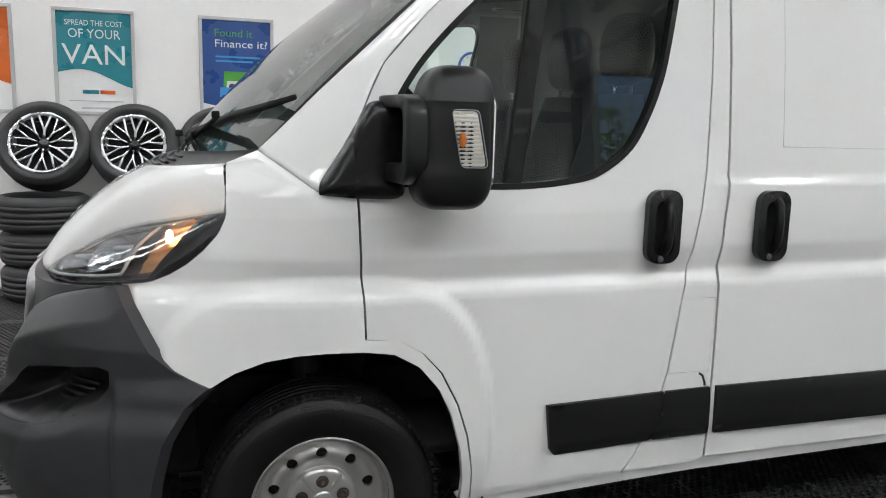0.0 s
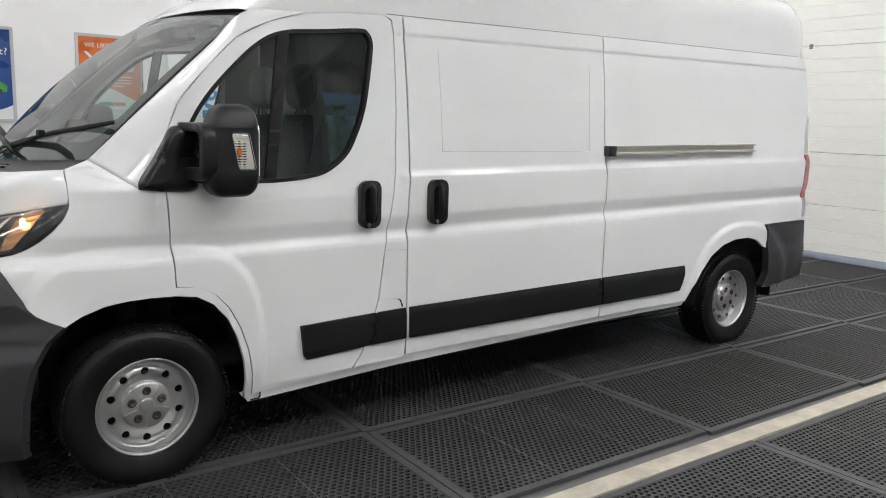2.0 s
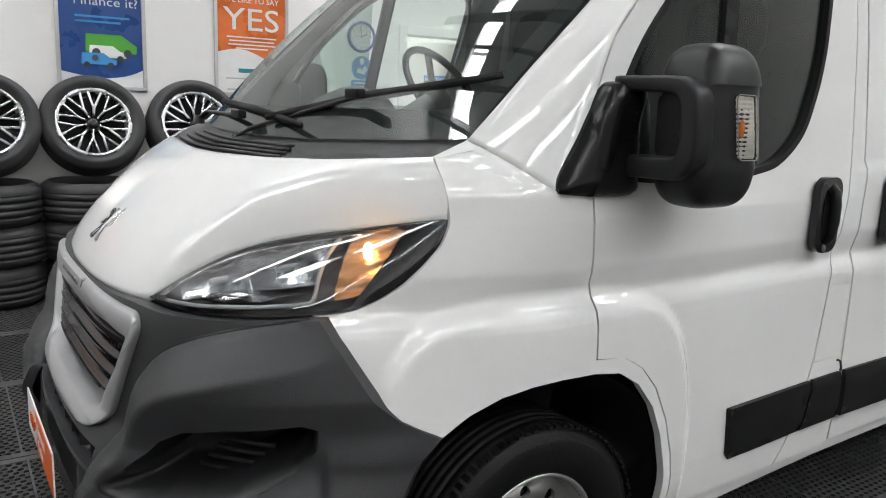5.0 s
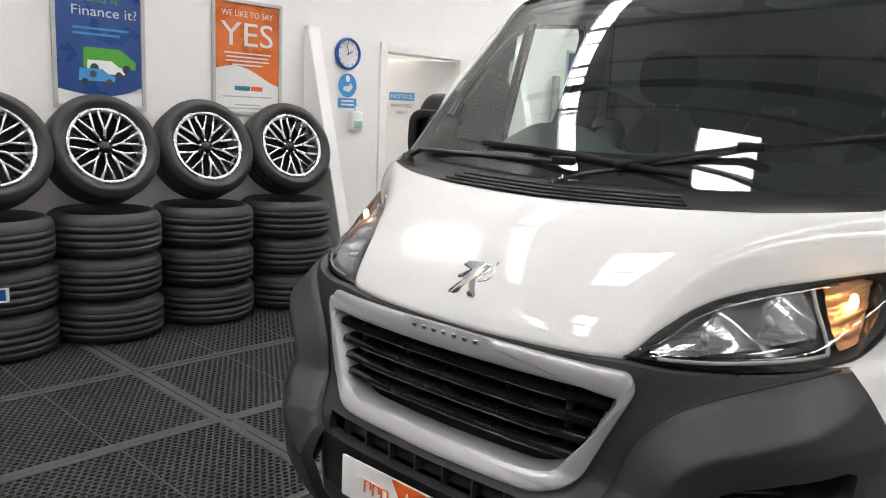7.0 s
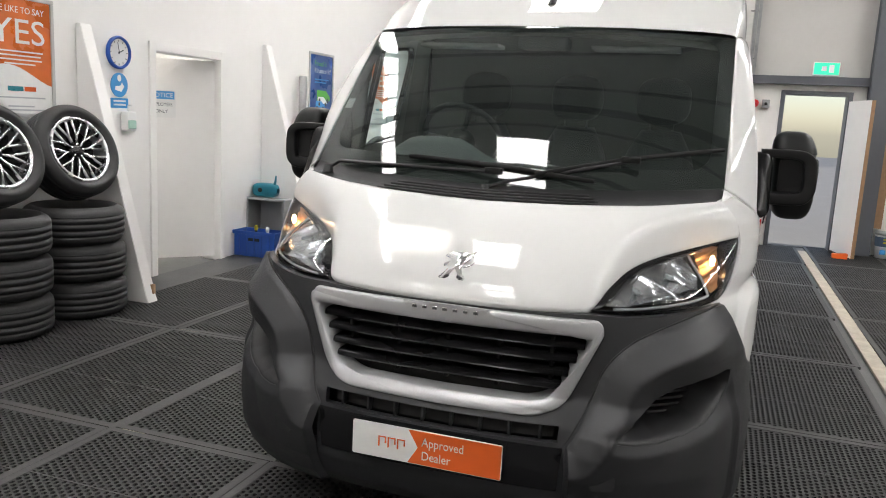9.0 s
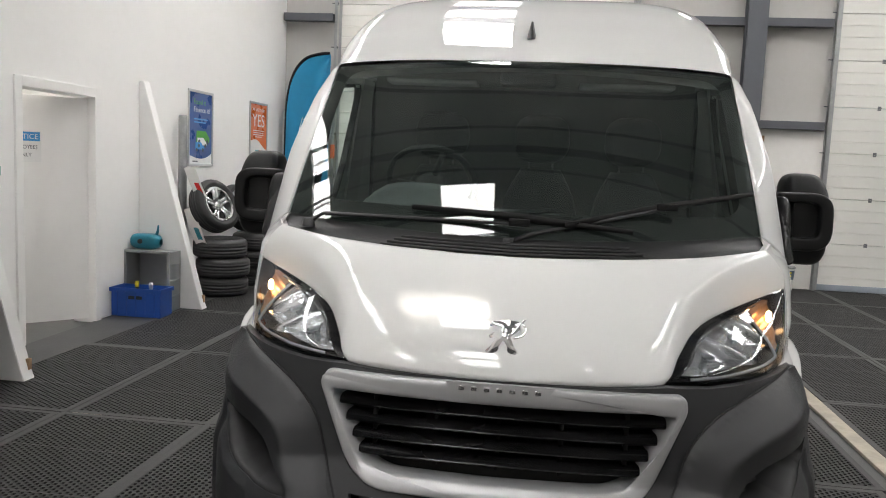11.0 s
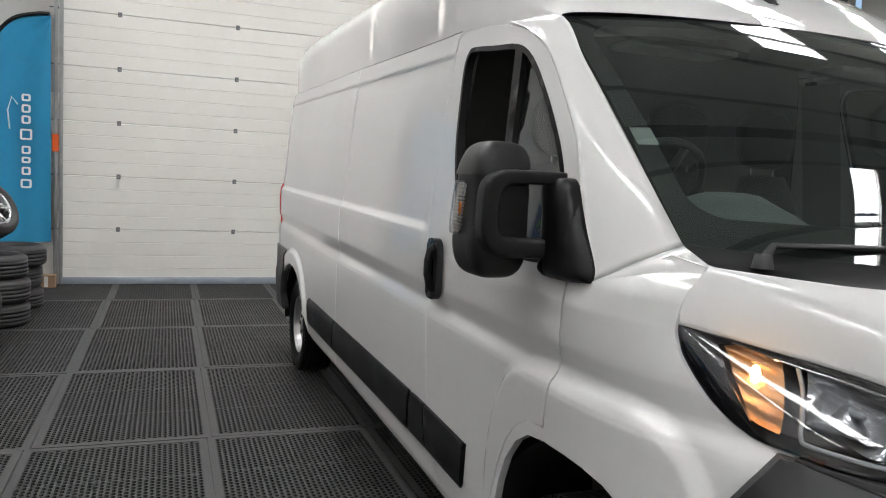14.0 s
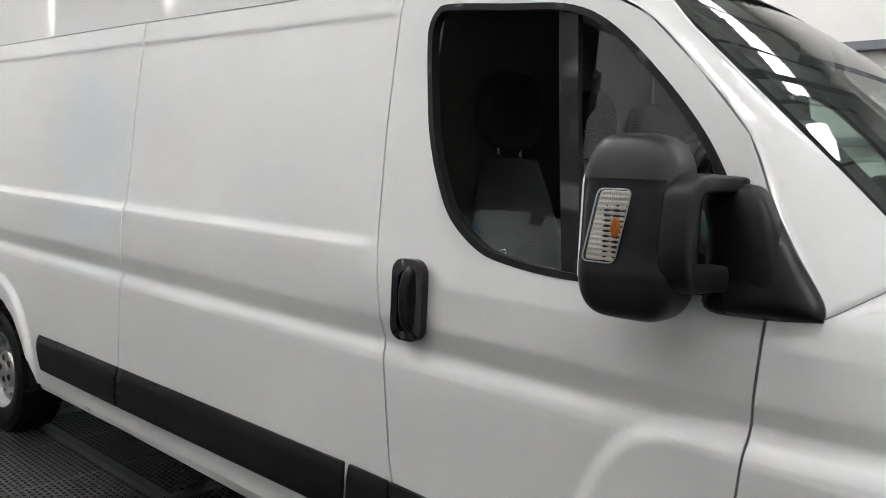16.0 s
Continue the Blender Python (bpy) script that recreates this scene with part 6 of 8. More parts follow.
words("Approved", 0.044, M["white_print"], plate, PM @ Matrix.Translation((-0.012, 0.008, 0.0065)), align='LEFT', thick=0.0004, width=0.145)
words("Dealer", 0.044, M["white_print"], plate, PM @ Matrix.Translation((-0.012, -0.040, 0.0065)), align='LEFT', thick=0.0004, width=0.10)
for k, w in enumerate((0.028, 0.028, 0.028)):
    x = -0.165 + 0.034 * k
    bm = bmesh.new()
    tube([(x, -0.018, 0.006), (x, 0.016, 0.006), (x + 0.024, 0.016, 0.006), (x + 0.024, -0.004, 0.006)], 0.003, 6, bm)
    part("logo_bar", bm, M["orange_paint"], plate, at=PM, smooth=False)

# roof aerial
bm = bmesh.new()
rows = []
for k in np.linspace(0, 1, 8):
    z = 0.075 * k
    l, w = 0.050 * (1 - k) + 0.008, 0.018 * (1 - k) + 0.004
    rows.append([(-0.045 * k + l * math.cos(a), w * math.sin(a), z) for a in np.linspace(0, 2 * math.pi, 17)[:-1]])
grid_mesh(rows, bm, closed=True)
part("aerial", bm, M["black_plastic"], van, "small black roof aerial", at=pose(-0.585, 0.0, 2.096, 0, 10, 0))


# ---- door mirrors
def pod(c, h, n=(4.0, 4.0, 3.2), rings=26, segs=44):
    """A rounded block round c with half sizes h."""
    rows = []
    for b in np.linspace(-90, 90, rings):
        cz, sz = math.cos(radians(b)), math.sin(radians(b))
        k = abs(cz) ** (2 / n[2])
        row = []
        for a in np.linspace(0, 2 * math.pi, segs + 1)[:-1]:
            q, w = math.cos(a), math.sin(a)
            row.append((c[0] + h[0] * k * math.copysign(abs(q) ** (2 / n[0]), q), c[1] + h[1] * k * math.copysign(abs(w) ** (2 / n[1]), w), c[2] + h[2] * math.copysign(abs(sz) ** (2 / n[2]), sz)))
        rows.append(row)
    bm = grid_mesh(rows, closed=True)
    bmesh.ops.remove_doubles(bm, verts=bm.verts[:], dist=1e-5)
    bmesh.ops.recalc_face_normals(bm, faces=bm.faces[:])
    return bm


def swept(path, half, n=3.2, segs=20):
    """A bar of rounded section along points (y, z, half height), half deep in x; x follows from the second function."""
    P = bez(path, 44)
    rows = []
    for k, p in enumerate(P):
        t = (P[min(k + 1, len(P) - 1)] - P[max(k - 1, 0)]).to_2d().normalized()
        row = []
        for a in np.linspace(0, 2 * math.pi, segs + 1)[:-1]:
            q, w = math.cos(a), math.sin(a)
            u, v = p.z * math.copysign(abs(q) ** (2 / n), q), half * math.copysign(abs(w) ** (2 / n), w)
            row.append((v, p.x + t.y * u, p.y - t.x * u))
        rows.append(row)
    bm = grid_mesh(rows, closed=True)
    bm.verts.ensure_lookup_table()
    bm.faces.new(bm.verts[:segs][::-1])
    bm.faces.new(bm.verts[-segs:])
    bmesh.ops.recalc_face_normals(bm, faces=bm.faces[:])
    return bm


SAIL = [(0.018, 1.212), (-0.10, 1.203), (-0.205, 1.212), (-0.192, 1.30), (-0.168, 1.40), (-0.135, 1.448), (-0.098, 1.425), (-0.04, 1.330), (0.012, 1.248)]
SAIL = [(p.x, p.y) for p in bez([(x, z, 0) for x, z in SAIL + SAIL[:1]], 46)][:-1]


def mirror(s):
    e = empty("door_mirror")
    e.parent = van
    tagged(e, "large black twin-arm door mirror with a clear indicator")
    out = 1.212
    bm = pod((-0.298, s * 1.126, 1.368), (0.097, 0.084, 0.180), (4.2, 4.0, 3.6), 34, 56)
    for v in bm.verts:
        k = sstep(1.40, 1.55, v.co.z)
        v.co.y -= s * 0.016 * k
        v.co.x -= 0.010 * k
        v.co.x += 0.014 * sstep(1.36, 1.22, v.co.z) * (1 if v.co.x > -0.3 else -0.6)
        # the shell under the cap stands back a little behind the lens and the arm
        if 1.29 < v.co.z < 1.452 and abs(v.co.y) > 1.19:
            v.co.y -= s * 0.005
    part("mirror_housing", bm, M["mirror_plastic"], e, "black mirror housing")
    cap = pod((-0.298, s * 1.126, 1.368), (0.0995, 0.0865, 0.1825), (4.2, 4.0, 3.6), 60, 56)
    bmesh.ops.delete(cap, geom=[v for v in cap.verts if v.co.z < 1.4555], context='VERTS')
    for v in cap.verts:
        k = sstep(1.40, 1.55, v.co.z)
        v.co.y -= s * 0.016 * k
        v.co.x -= 0.010 * k
    part("mirror_cap", cap, M["mirror_plastic"], e, "rounded black mirror cap")
    # flat C-shaped arm in front of the housing
    bm = swept([(0.985, 1.458, 0.017), (1.05, 1.458, 0.018), (1.115, 1.457, 0.019), (1.150, 1.450, 0.022), (1.171, 1.430, 0.025), (1.177, 1.40, 0.025), (1.179, 1.36, 0.025), (1.178, 1.325, 0.026), (1.169, 1.297, 0.027), (1.148, 1.281, 0.027), (1.11, 1.277, 0.027), (1.05, 1.276, 0.026), (0.985, 1.275, 0.026)], 0.030, 5.0, 28)
    for v in bm.verts:
        v.co.y *= s
        v.co.x += -0.192 + 0.024 * sstep(1.10, 0.97, abs(v.co.y))
    bmesh.ops.recalc_face_normals(bm, faces=bm.faces[:])
    part("mirror_arm", bm, M["mirror_plastic"], e, "black twin mirror arm")
    # sail pad on the door corner and the upright pivot behind it

    def pad(x, z):
        k = min(1.0, max(0.0, -sd_poly(SAIL, x, z)) / 0.045)
        return (x, s * (side_y(x, z) + 0.006 + (0.026 + 0.010 * sstep(0.0, -0.12, x)) * math.sqrt(max(0.0, 1 - (1 - k) ** 2))), z)
    bm = sheet(SAIL, pad, (), (0.010, 0.010), 0.012, 0.02, lambda x, z: (0, -s, 0))
    fix_normals(bm, lambda c: Vector((0, s, 0)))
    part("mirror_sail", bm, M["smooth_black"], e, "smooth black mirror base")
    bm = pod((-0.135, s * 0.982, 1.336), (0.070, 0.050, 0.126), (3.2, 3.0, 4.2))
    for v in bm.verts:
        v.co.x += 0.030 * sstep(1.36, 1.22, v.co.z) * (1 if v.co.x > -0.135 else -0.4) - 0.03 * sstep(1.34, 1.46, v.co.z)
    part("mirror_foot", bm, M["smooth_black"], e, "rounded black mirror pivot")
    bm = prism(rounded(1.06, 1.305, 1.152, 1.435, 0.012, 4), 0.010, 0.003, Matrix(((0, 0, 1, -0.209), (s, 0, 0, 0), (0, 1, 0, 0), (0, 0, 0, 1))))
    bmesh.ops.recalc_face_normals(bm, faces=bm.faces[:])
    part("mirror_panel", bm, M["mirror_plastic"], e, smooth=False)
    part("mirror_glass", prism(rounded(-0.056, -0.118, 0.056, 0.118, 0.03), 0.004), M["chrome"], e, "mirror glass", at=pose(-0.3975, s * 1.122, 1.360, 90, 0, 90), smooth=False)
    # clear side indicator let into the outer face, leaning with the housing
    q = [(x + 0.20 * (z - 1.37), z) for x, z in rounded(-0.356, 1.300, -0.286, 1.440, 0.012, 4)]
    mid = lambda x, z: (x + 0.321 - 0.20 * (z - 1.37), z - 1.37)

    def bulge(x, z):
        u, w = mid(x, z)
        return (x, s * (out - 0.002 + 0.012 * max(0, 1 - (u / 0.038) ** 4) * max(0, 1 - (w / 0.074) ** 4)), z)
    bm = sheet(q, bulge, (), (0.010, 0.010), 0.008, 0.016, lambda x, z: (0, -s, 0))
    fix_normals(bm, lambda c: Vector((0, s, 0)))
    ind = part("side_indicator", bm, M["lens"], e, "clear ribbed side indicator")
    ind.visible_shadow = False
    part("lens_rim", tube([Vector(bulge(*p)) for p in q + q[:1]], 0.0014, 6, cap=False), M["light_guide"], ind, "pale edge of the lens")
    back = lambda x, z: (x, s * (out - 0.007 + 0.0007 * math.cos(z * 640) + 0.0004 * math.cos(x * 300)), z)
    bm = sheet(shrink(q, 0.003), back, (), (0.006, 0.0022), 0.006)
    fix_normals(bm, lambda c: Vector((0, s, 0)))
    part("indicator_reflector", bm, M["indicator_silver"], ind, "silver ribbed reflector")
    bm = lathe([(0.0, 0.020), (0.007, 0.015), (0.011, 0.0), (0.007, -0.015), (0, -0.020)], 14, 'Z')
    for v in bm.verts:
        v.co = Vector((v.co.x - 0.303, s * (out - 0.003) + v.co.y * 0.45, v.co.z + 1.368))
    part("indicator_bulb", bm, M["amber_cap"], ind, "amber bulb")


M["indicator_silver"] = mat("silver_indicator_back", (0.74, 0.70, 0.62), rough=0.32, metal=0.5, stain=0.1, stain_scale=9)
M["amber_cap"] = mat("amber_plastic", (0.75, 0.20, 0.02), rough=0.25)
for s_ in (1, -1):
    mirror(s_)

# ---- cab interior
cab = empty("cab_interior")
cab.parent = van
rows = []
for y in np.linspace(-0.86, 0.86, 35):
    drv = math.exp(-((y + 0.42) / 0.24) ** 4)
    ctr = math.exp(-((y - 0.02) / 0.20) ** 4)
    row = [(0.30 - 0.16 * (y / 0.86) ** 2, y, 1.27), (0.18 - 0.10 * (y / 0.86) ** 2, y, 1.282), (0.05, y, 1.285 + 0.02 * ctr + 0.01 * drv), (-0.04, y, 1.288 + 0.060 * drv + 0.035 * ctr), (-0.12, y, 1.292 + 0.120 * drv + 0.055 * ctr), (-0.20, y, 1.295 + 0.150 * drv + 0.06 * ctr), (-0.265, y, 1.285 + 0.140 * drv + 0.03 * ctr), (-0.28, y, 1.20), (-0.26, y, 1.00), (-0.14, y, 0.75), (-0.10, y, 0.5)]
    rows.append(row)
bm = grid_mesh(rows)
fix_normals(bm, lambda c: Vector((-0.3, 0, 1)))
part("dashboard", bm, M["cabin"], cab, "dark grey moulded dashboard")
part("dash_vent", prism(rounded(-0.12, -0.03, 0.12, 0.03, 0.028), 0.012, 0.003), M["seal"], cab, "oval dashboard tray", at=pose(-0.08, 0.02, 1.345, 8, -8, 90))
bm = bmesh.new()
tube([(0.20 * math.cos(a), 0.20 * math.sin(a), 0) for a in np.linspace(0, 2 * math.pi, 41)], 0.0145, 10, bm, cap=False)
for a in (20, 160, 270):
    tube([(0.05 * math.cos(radians(a)), 0.05 * math.sin(radians(a)), -0.03), (0.195 * math.cos(radians(a)), 0.195 * math.sin(radians(a)), 0)], 0.014, 8, bm)
lathe([(0.0, 0.0), (0.06, -0.004), (0.075, -0.03), (0.06, -0.08)], 20, 'Z', bm=bm)
part("steering_wheel", bm, M["black_plastic"], cab, "black steering wheel", at=pose(-0.600, -0.425, 1.440, 0, -52, 0))
part("steering_column", tube([(-0.56, -0.425, 1.39), (-0.22, -0.42, 1.20)], 0.05, 12), M["cabin"], cab)


def seat(y, w):
    st = empty("cab_seat")
    st.parent = cab
    tagged(st, "black fabric cab seat")
    part("seat_cushion", slab((-1.02, y - w / 2, 0.80), (-0.50, y + w / 2, 0.98), 0.06, 4), M["fabric"], st)
    n = 1 if w < 0.6 else 2
    for k in range(n):
        yc = y + (k - (n - 1) / 2) * w / n
        bw = w / n
        rows = []
        for z in np.linspace(0, 1, 14):
            zz = 0.90 + 0.62 * z
            hw = bw / 2 * lerp(z, [0, 0.5, 0.8, 1], [0.98, 0.94, 0.74, 0.45])
            xx = -0.96 - 0.13 * z
            rows.append([(xx + 0.055 * math.cos(a) - 0.03 * math.sin(a) ** 2, yc + hw * math.copysign(abs(math.sin(a)) ** 0.6, math.sin(a)), zz) for a in np.linspace(0, 2 * math.pi, 25)[:-1]])
        bm = grid_mesh(rows, closed=True)
        bm.faces.new(bm.verts[-24:])
        part("seat_back", bm, M["fabric"], st)
        part("headrest", pod((-1.115, yc, 1.675), (0.058, 0.142, 0.125), (2.8, 2.8, 2.8)), M["fabric"], st)
        for q in (-0.06, 0.06):
            part("headrest_post", tube([(-1.11, yc + q, 1.48), (-1.115, yc + q, 1.60)], 0.007, 6), M["chrome"], st)


seat(-0.45, 0.50)
seat(0.30, 0.92)
for s_ in (1, -1):
    rows = []
    for x in np.linspace(-1.10, -0.12, 14):
        rows.append([(x, s_ * (side_y(x, z) - 0.075 - 0.02 * math.sin(6 * z)), z) for z in np.linspace(0.45 if x < -0.56 else 0.88, 1.225, 12)] + [(x, s_ * (side_y(x, 1.22) - 0.01), 1.228)])
    bm = grid_mesh(rows)
    part("door_card", bm, M["cabin"], cab, "dark grey door lining")
    tp = bez([(0.12, 0.842, 1.345), (-0.03, 0.838, 1.50), (-0.20, 0.832, 1.66), (-0.36, 0.826, 1.81), (-0.50, 0.822, 1.92)], 20)
    ot = bez([(0.0, 0.92, 1.25), (-0.09, 0.925, 1.42), (-0.22, 0.905, 1.585), (-0.44, 0.882, 1.80), (-0.62, 0.865, 1.90)], 20)
    bm = grid_mesh([[Vector((p.x, s_ * p.y, p.z)), Vector((q.x, s_ * q.y, q.z))] for p, q in zip(tp, ot)])
    part("pillar_trim", bm, M["cabin_light"], cab, "pale pillar lining")
    bm = grid_mesh([[(-1.05, s_ * (side_y(-1.1, z) - 0.04), z), (-1.26, s_ * (side_y(-1.2, z) - 0.05), z)] for z in np.linspace(0.5, 1.95, 8)])
    part("door_pillar_trim", bm, M["cabin_light"], cab, "pale door pillar lining")
bm = grid_mesh([[(x, y, lerp(x, [-1.27, -0.9, -0.42], [2.10, 2.06, 1.93]) - 0.06 * (y / 0.85) ** 2) for y in np.linspace(-0.86, 0.86, 9)] for x in (-1.27, -1.1, -0.9, -0.7, -0.5, -0.42)])
part("headlining", bm, M["cabin_light"], cab, "pale headlining")
for y in (-0.42, 0.42):
    part("sun_visor", slab((-0.58, y - 0.20, 1.875), (-0.44, y + 0.20, 1.895), 0.008), M["cabin_light"], cab, "folded sun visor", at=pose(0, 0, 0, 0, 0, 0))
part("rear_view_console", slab((-0.52, -0.12, 1.87), (-0.40, 0.12, 1.93), 0.02), M["cabin"], cab, "dark overhead console")
bm = slab((-0.45, -0.9, 0.42), (0.25, 0.9, 0.46))
part("cab_floor", bm, M["dark"], cab)
bm = slab((0.28, -0.68, 0.55), (0.32, 0.68, 1.16))
part("firewall", bm, M["dark"], cab)
bm = bmesh.new()
box(bm, (0.34, -0.62, 0.30), (0.74, 0.62, 0.88), 0.04)
part("engine_bay", bm, M["dark"], van, "dark engine bay filler", smooth=False)

# ---------------------------------------------------------------- along the white wall
def on_wall(x, z, y=None):
    """Pose on the right-hand wall: local x to the reader's right, y up, z out of the wall."""
    return pose(x, WALL_Y + 0.003 if y is None else y, z, 90, 0, 180)


def blob(parent, name, poly, material, z, m=None, label=""):
    return part(name, prism(poly, 0.0012), material, parent, label, at=(m or Matrix()) @ Matrix.Translation((0, 0, z)), smooth=False)


def poster(x, z0, z1, w, kind):
    """Framed finance poster; x is its middle."""
    h = z1 - z0
    e = empty("poster", (0, 0, 0), {"van": "teal framed van finance poster on the white wall", "found": "blue framed finance poster with three vans", "yes": "orange framed poster saying yes", "edge": "orange framed poster beside the teal one"}[kind], "poster", "framed posters")
    e.matrix_basis = on_wall(x, (z0 + z1) / 2)
    a, b = w / 2, h / 2
    bm = bmesh.new()
    for lo, hi in (((-a, -b), (a, -b + 0.028)), ((-a, b - 0.028), (a, b)), ((-a, -b + 0.028), (-a + 0.028, b - 0.028)), ((a - 0.028, -b + 0.028), (a, b - 0.028))):
        box(bm, (*lo, 0), (*hi, 0.016), 0.004)
    part("poster_frame", bm, M["alu_frame"], e, "silver snap frame", smooth=False)
    a, b = a - 0.026, b - 0.026
    top = {"van": M["teal_print"], "found": M["blue_print"], "yes": M["orange_print"], "edge": M["orange_print"]}[kind]
    part("print", prism([(-a, -b), (a, -b), (a, b), (-a, b)], 0.004), M["white_print"], e, at=Matrix(), smooth=False)
    if kind == "found":
        sweep = [(-a, b), (-a, -b + 0.10)] + [(-a + 2 * a * k / 12, -b + 0.10 - 0.075 * math.sin(math.pi * 0.5 * k / 12) + 0.10 * (k / 12) ** 3) for k in range(1, 13)] + [(a, b)]
    else:
        sweep = [(-a, b), (-a, -b * 0.22)] + [(-a + 2 * a * k / 12, -b * 0.22 + 0.05 * math.sin(math.pi * 1.4 * k / 12) - 0.06 * (k / 12)) for k in range(1, 13)] + [(a, b)]
    blob(e, "colour_field", sweep[::-1], top, 0.0042)
    L = 0.0058
    W = M["white_print"]
    put = lambda t, y, size, width, m=W, x=0.0, al='CENTER': words(t, size, m, e, Matrix.Translation((x, y, L)), align=al, thick=0.0004, width=width)
    if kind == "van":
        put("SPREAD THE COST", b - 0.105, 0.06, 0.42)
        put("OF YOUR", b - 0.20, 0.10, 0.38)
        put("VAN", b - 0.40, 0.22, 0.46)
        for k, (x0, x1, y) in enumerate(((-0.10, 0.02, -0.245), (0.03, 0.14, -0.245))):
            blob(e, "logo_bar", [(x0, y), (x1, y), (x1, y + 0.03), (x0, y + 0.03)], M["teal_print"] if k == 0 else M["orange_paint"], 0.0046)
        blob(e, "text_bar", [(-0.20, -0.305), (0.20, -0.305), (0.20, -0.297), (-0.20, -0.297)], M["grey_print"], 0.0046)
        blob(e, "web_bar", [(-0.11, -0.365), (0.12, -0.365), (0.12, -0.350), (-0.11, -0.350)], M["grey_print"], 0.0046)
    elif kind == "found":
        put("Found it", b - 0.13, 0.085, 0.30, M["green_print"], -0.18, 'LEFT')
        put("Finance it?", b - 0.215, 0.085, 0.42, W, -0.18, 'LEFT')
        for y, w0 in ((b - 0.30, 0.36), (b - 0.335, 0.30)):
            blob(e, "text_bar", [(-0.17, y), (-0.17 + w0, y), (-0.17 + w0, y + 0.014), (-0.17, y + 0.014)], M["sky_print"], 0.0058)
        for k, (cx, cy, s, mt) in enumerate(((0.06, -0.10, 1.0, M["green_print"]), (0.03, -0.15, 0.8, M["white_print"]), (-0.03, -0.20, 0.75, M["sky_print"]))):
            q = [(-0.17, -0.05), (0.17, -0.05), (0.175, 0.0), (0.12, 0.04), (0.07, 0.075), (-0.165, 0.075)] if k == 0 else [(-0.15, -0.045), (0.16, -0.045), (0.165, 0.0), (0.11, 0.015), (0.05, 0.06), (-0.14, 0.06)]
            blob(e, "van_picture", [(cx + x0 * s, cy + y0 * s) for x0, y0 in q], mt, 0.0058 + 0.0013 * k)
            for wx in (-0.10, 0.11):
                blob(e, "wheel_picture", disc_poly(cx + wx * s, cy - 0.05 * s, 0.028 * s, 14), M["dark_print"], 0.0072 + 0.0013 * k)
        blob(e, "logo_bar", [(-0.20, -0.375), (-0.07, -0.375), (-0.07, -0.362), (-0.20, -0.362)], M["dark_print"], 0.0046)
    elif kind == "yes":
        put("WE LIKE TO SAY", b - 0.095, 0.06, 0.44)
        put("YES", b - 0.30, 0.24, 0.45)
        for k in range(4):
            y, w0 = b - 0.36 - 0.028 * k, (0.40, 0.36, 0.38, 0.26)[k]
            blob(e, "text_bar", [(-w0 / 2, y), (w0 / 2, y), (w0 / 2, y + 0.010), (-w0 / 2, y + 0.010)], M["white_print"], 0.0058)
        for k, (x0, x1) in enumerate(((-0.11, 0.02), (0.03, 0.13))):
            blob(e, "logo_bar", [(x0, -0.235), (x1, -0.235), (x1, -0.203), (x0, -0.203)], M["teal_print"] if k == 0 else M["orange_paint"], 0.0046)
        for y, w0 in ((-0.285, 0.42), (-0.345, 0.22), (-0.37, 0.40)):
            blob(e, "text_bar", [(-w0 / 2, y), (w0 / 2, y), (w0 / 2, y + 0.010), (-w0 / 2, y + 0.010)], M["grey_print"], 0.0046)
    else:
        for y, w0, hh in ((0.27, 0.40, 0.06), (0.11, 0.42, 0.10), (0.03, 0.34, 0.02)):
            blob(e, "text_bar", [(-w0 / 2, y), (w0 / 2, y), (w0 / 2, y + hh), (-w0 / 2, y + hh)], M["white_print"], 0.0058)
    return e


poster(2.02, 1.388, 2.212, 0.60, "edge")
poster(1.145, 1.388, 2.212, 0.60, "van")
poster(0.058, 1.388, 2.212, 0.60, "found")
poster(-1.04, 1.381, 2.212, 0.60, "yes")
poster(-5.52, 1.376, 2.223, 0.64, "found")
poster(-7.33, 1.364, 2.241, 0.66, "yes")


# tyres and alloy wheels
def tyre_thing(R, rin, w, label, group):
    e = empty("tyre", (0, 0, 0), label, "tyre", group)
    prof = [(rin, -w * 0.36), (rin + 0.012, -w * 0.42), (rin + 0.035, -w * 0.485), ((R + rin) / 2, -w * 0.5), (R - 0.040, -w * 0.475), (R - 0.020, -w * 0.43), (R - 0.008, -w * 0.375), (R - 0.003, -w * 0.32)]
    for c in (-0.25, -0.085, 0.085, 0.25):
        prof += [(R, w * (c - 0.016)), (R - 0.0075, w * (c - 0.014)), (R - 0.0075, w * (c + 0.014)), (R, w * (c + 0.016))]
    prof += [(R - 0.003, w * 0.32), (R - 0.008, w * 0.375), (R - 0.020, w * 0.43), (R - 0.040, w * 0.475), ((R + rin) / 2, w * 0.5), (rin + 0.035, w * 0.485), (rin + 0.012, w * 0.42), (rin, w * 0.36), (rin - 0.012, w * 0.30), (rin - 0.012, -w * 0.30)]
    inner = prof[-2:]
    part("tread", lathe(prof[6:-10], 56, 'Z'), M["rubber"], e)
    part("sidewall", lathe(prof[:7], 56, 'Z'), M["rubber"], e)
    part("sidewall", lathe(prof[-11:-2] + inner, 56, 'Z'), M["rubber"], e)
    return e


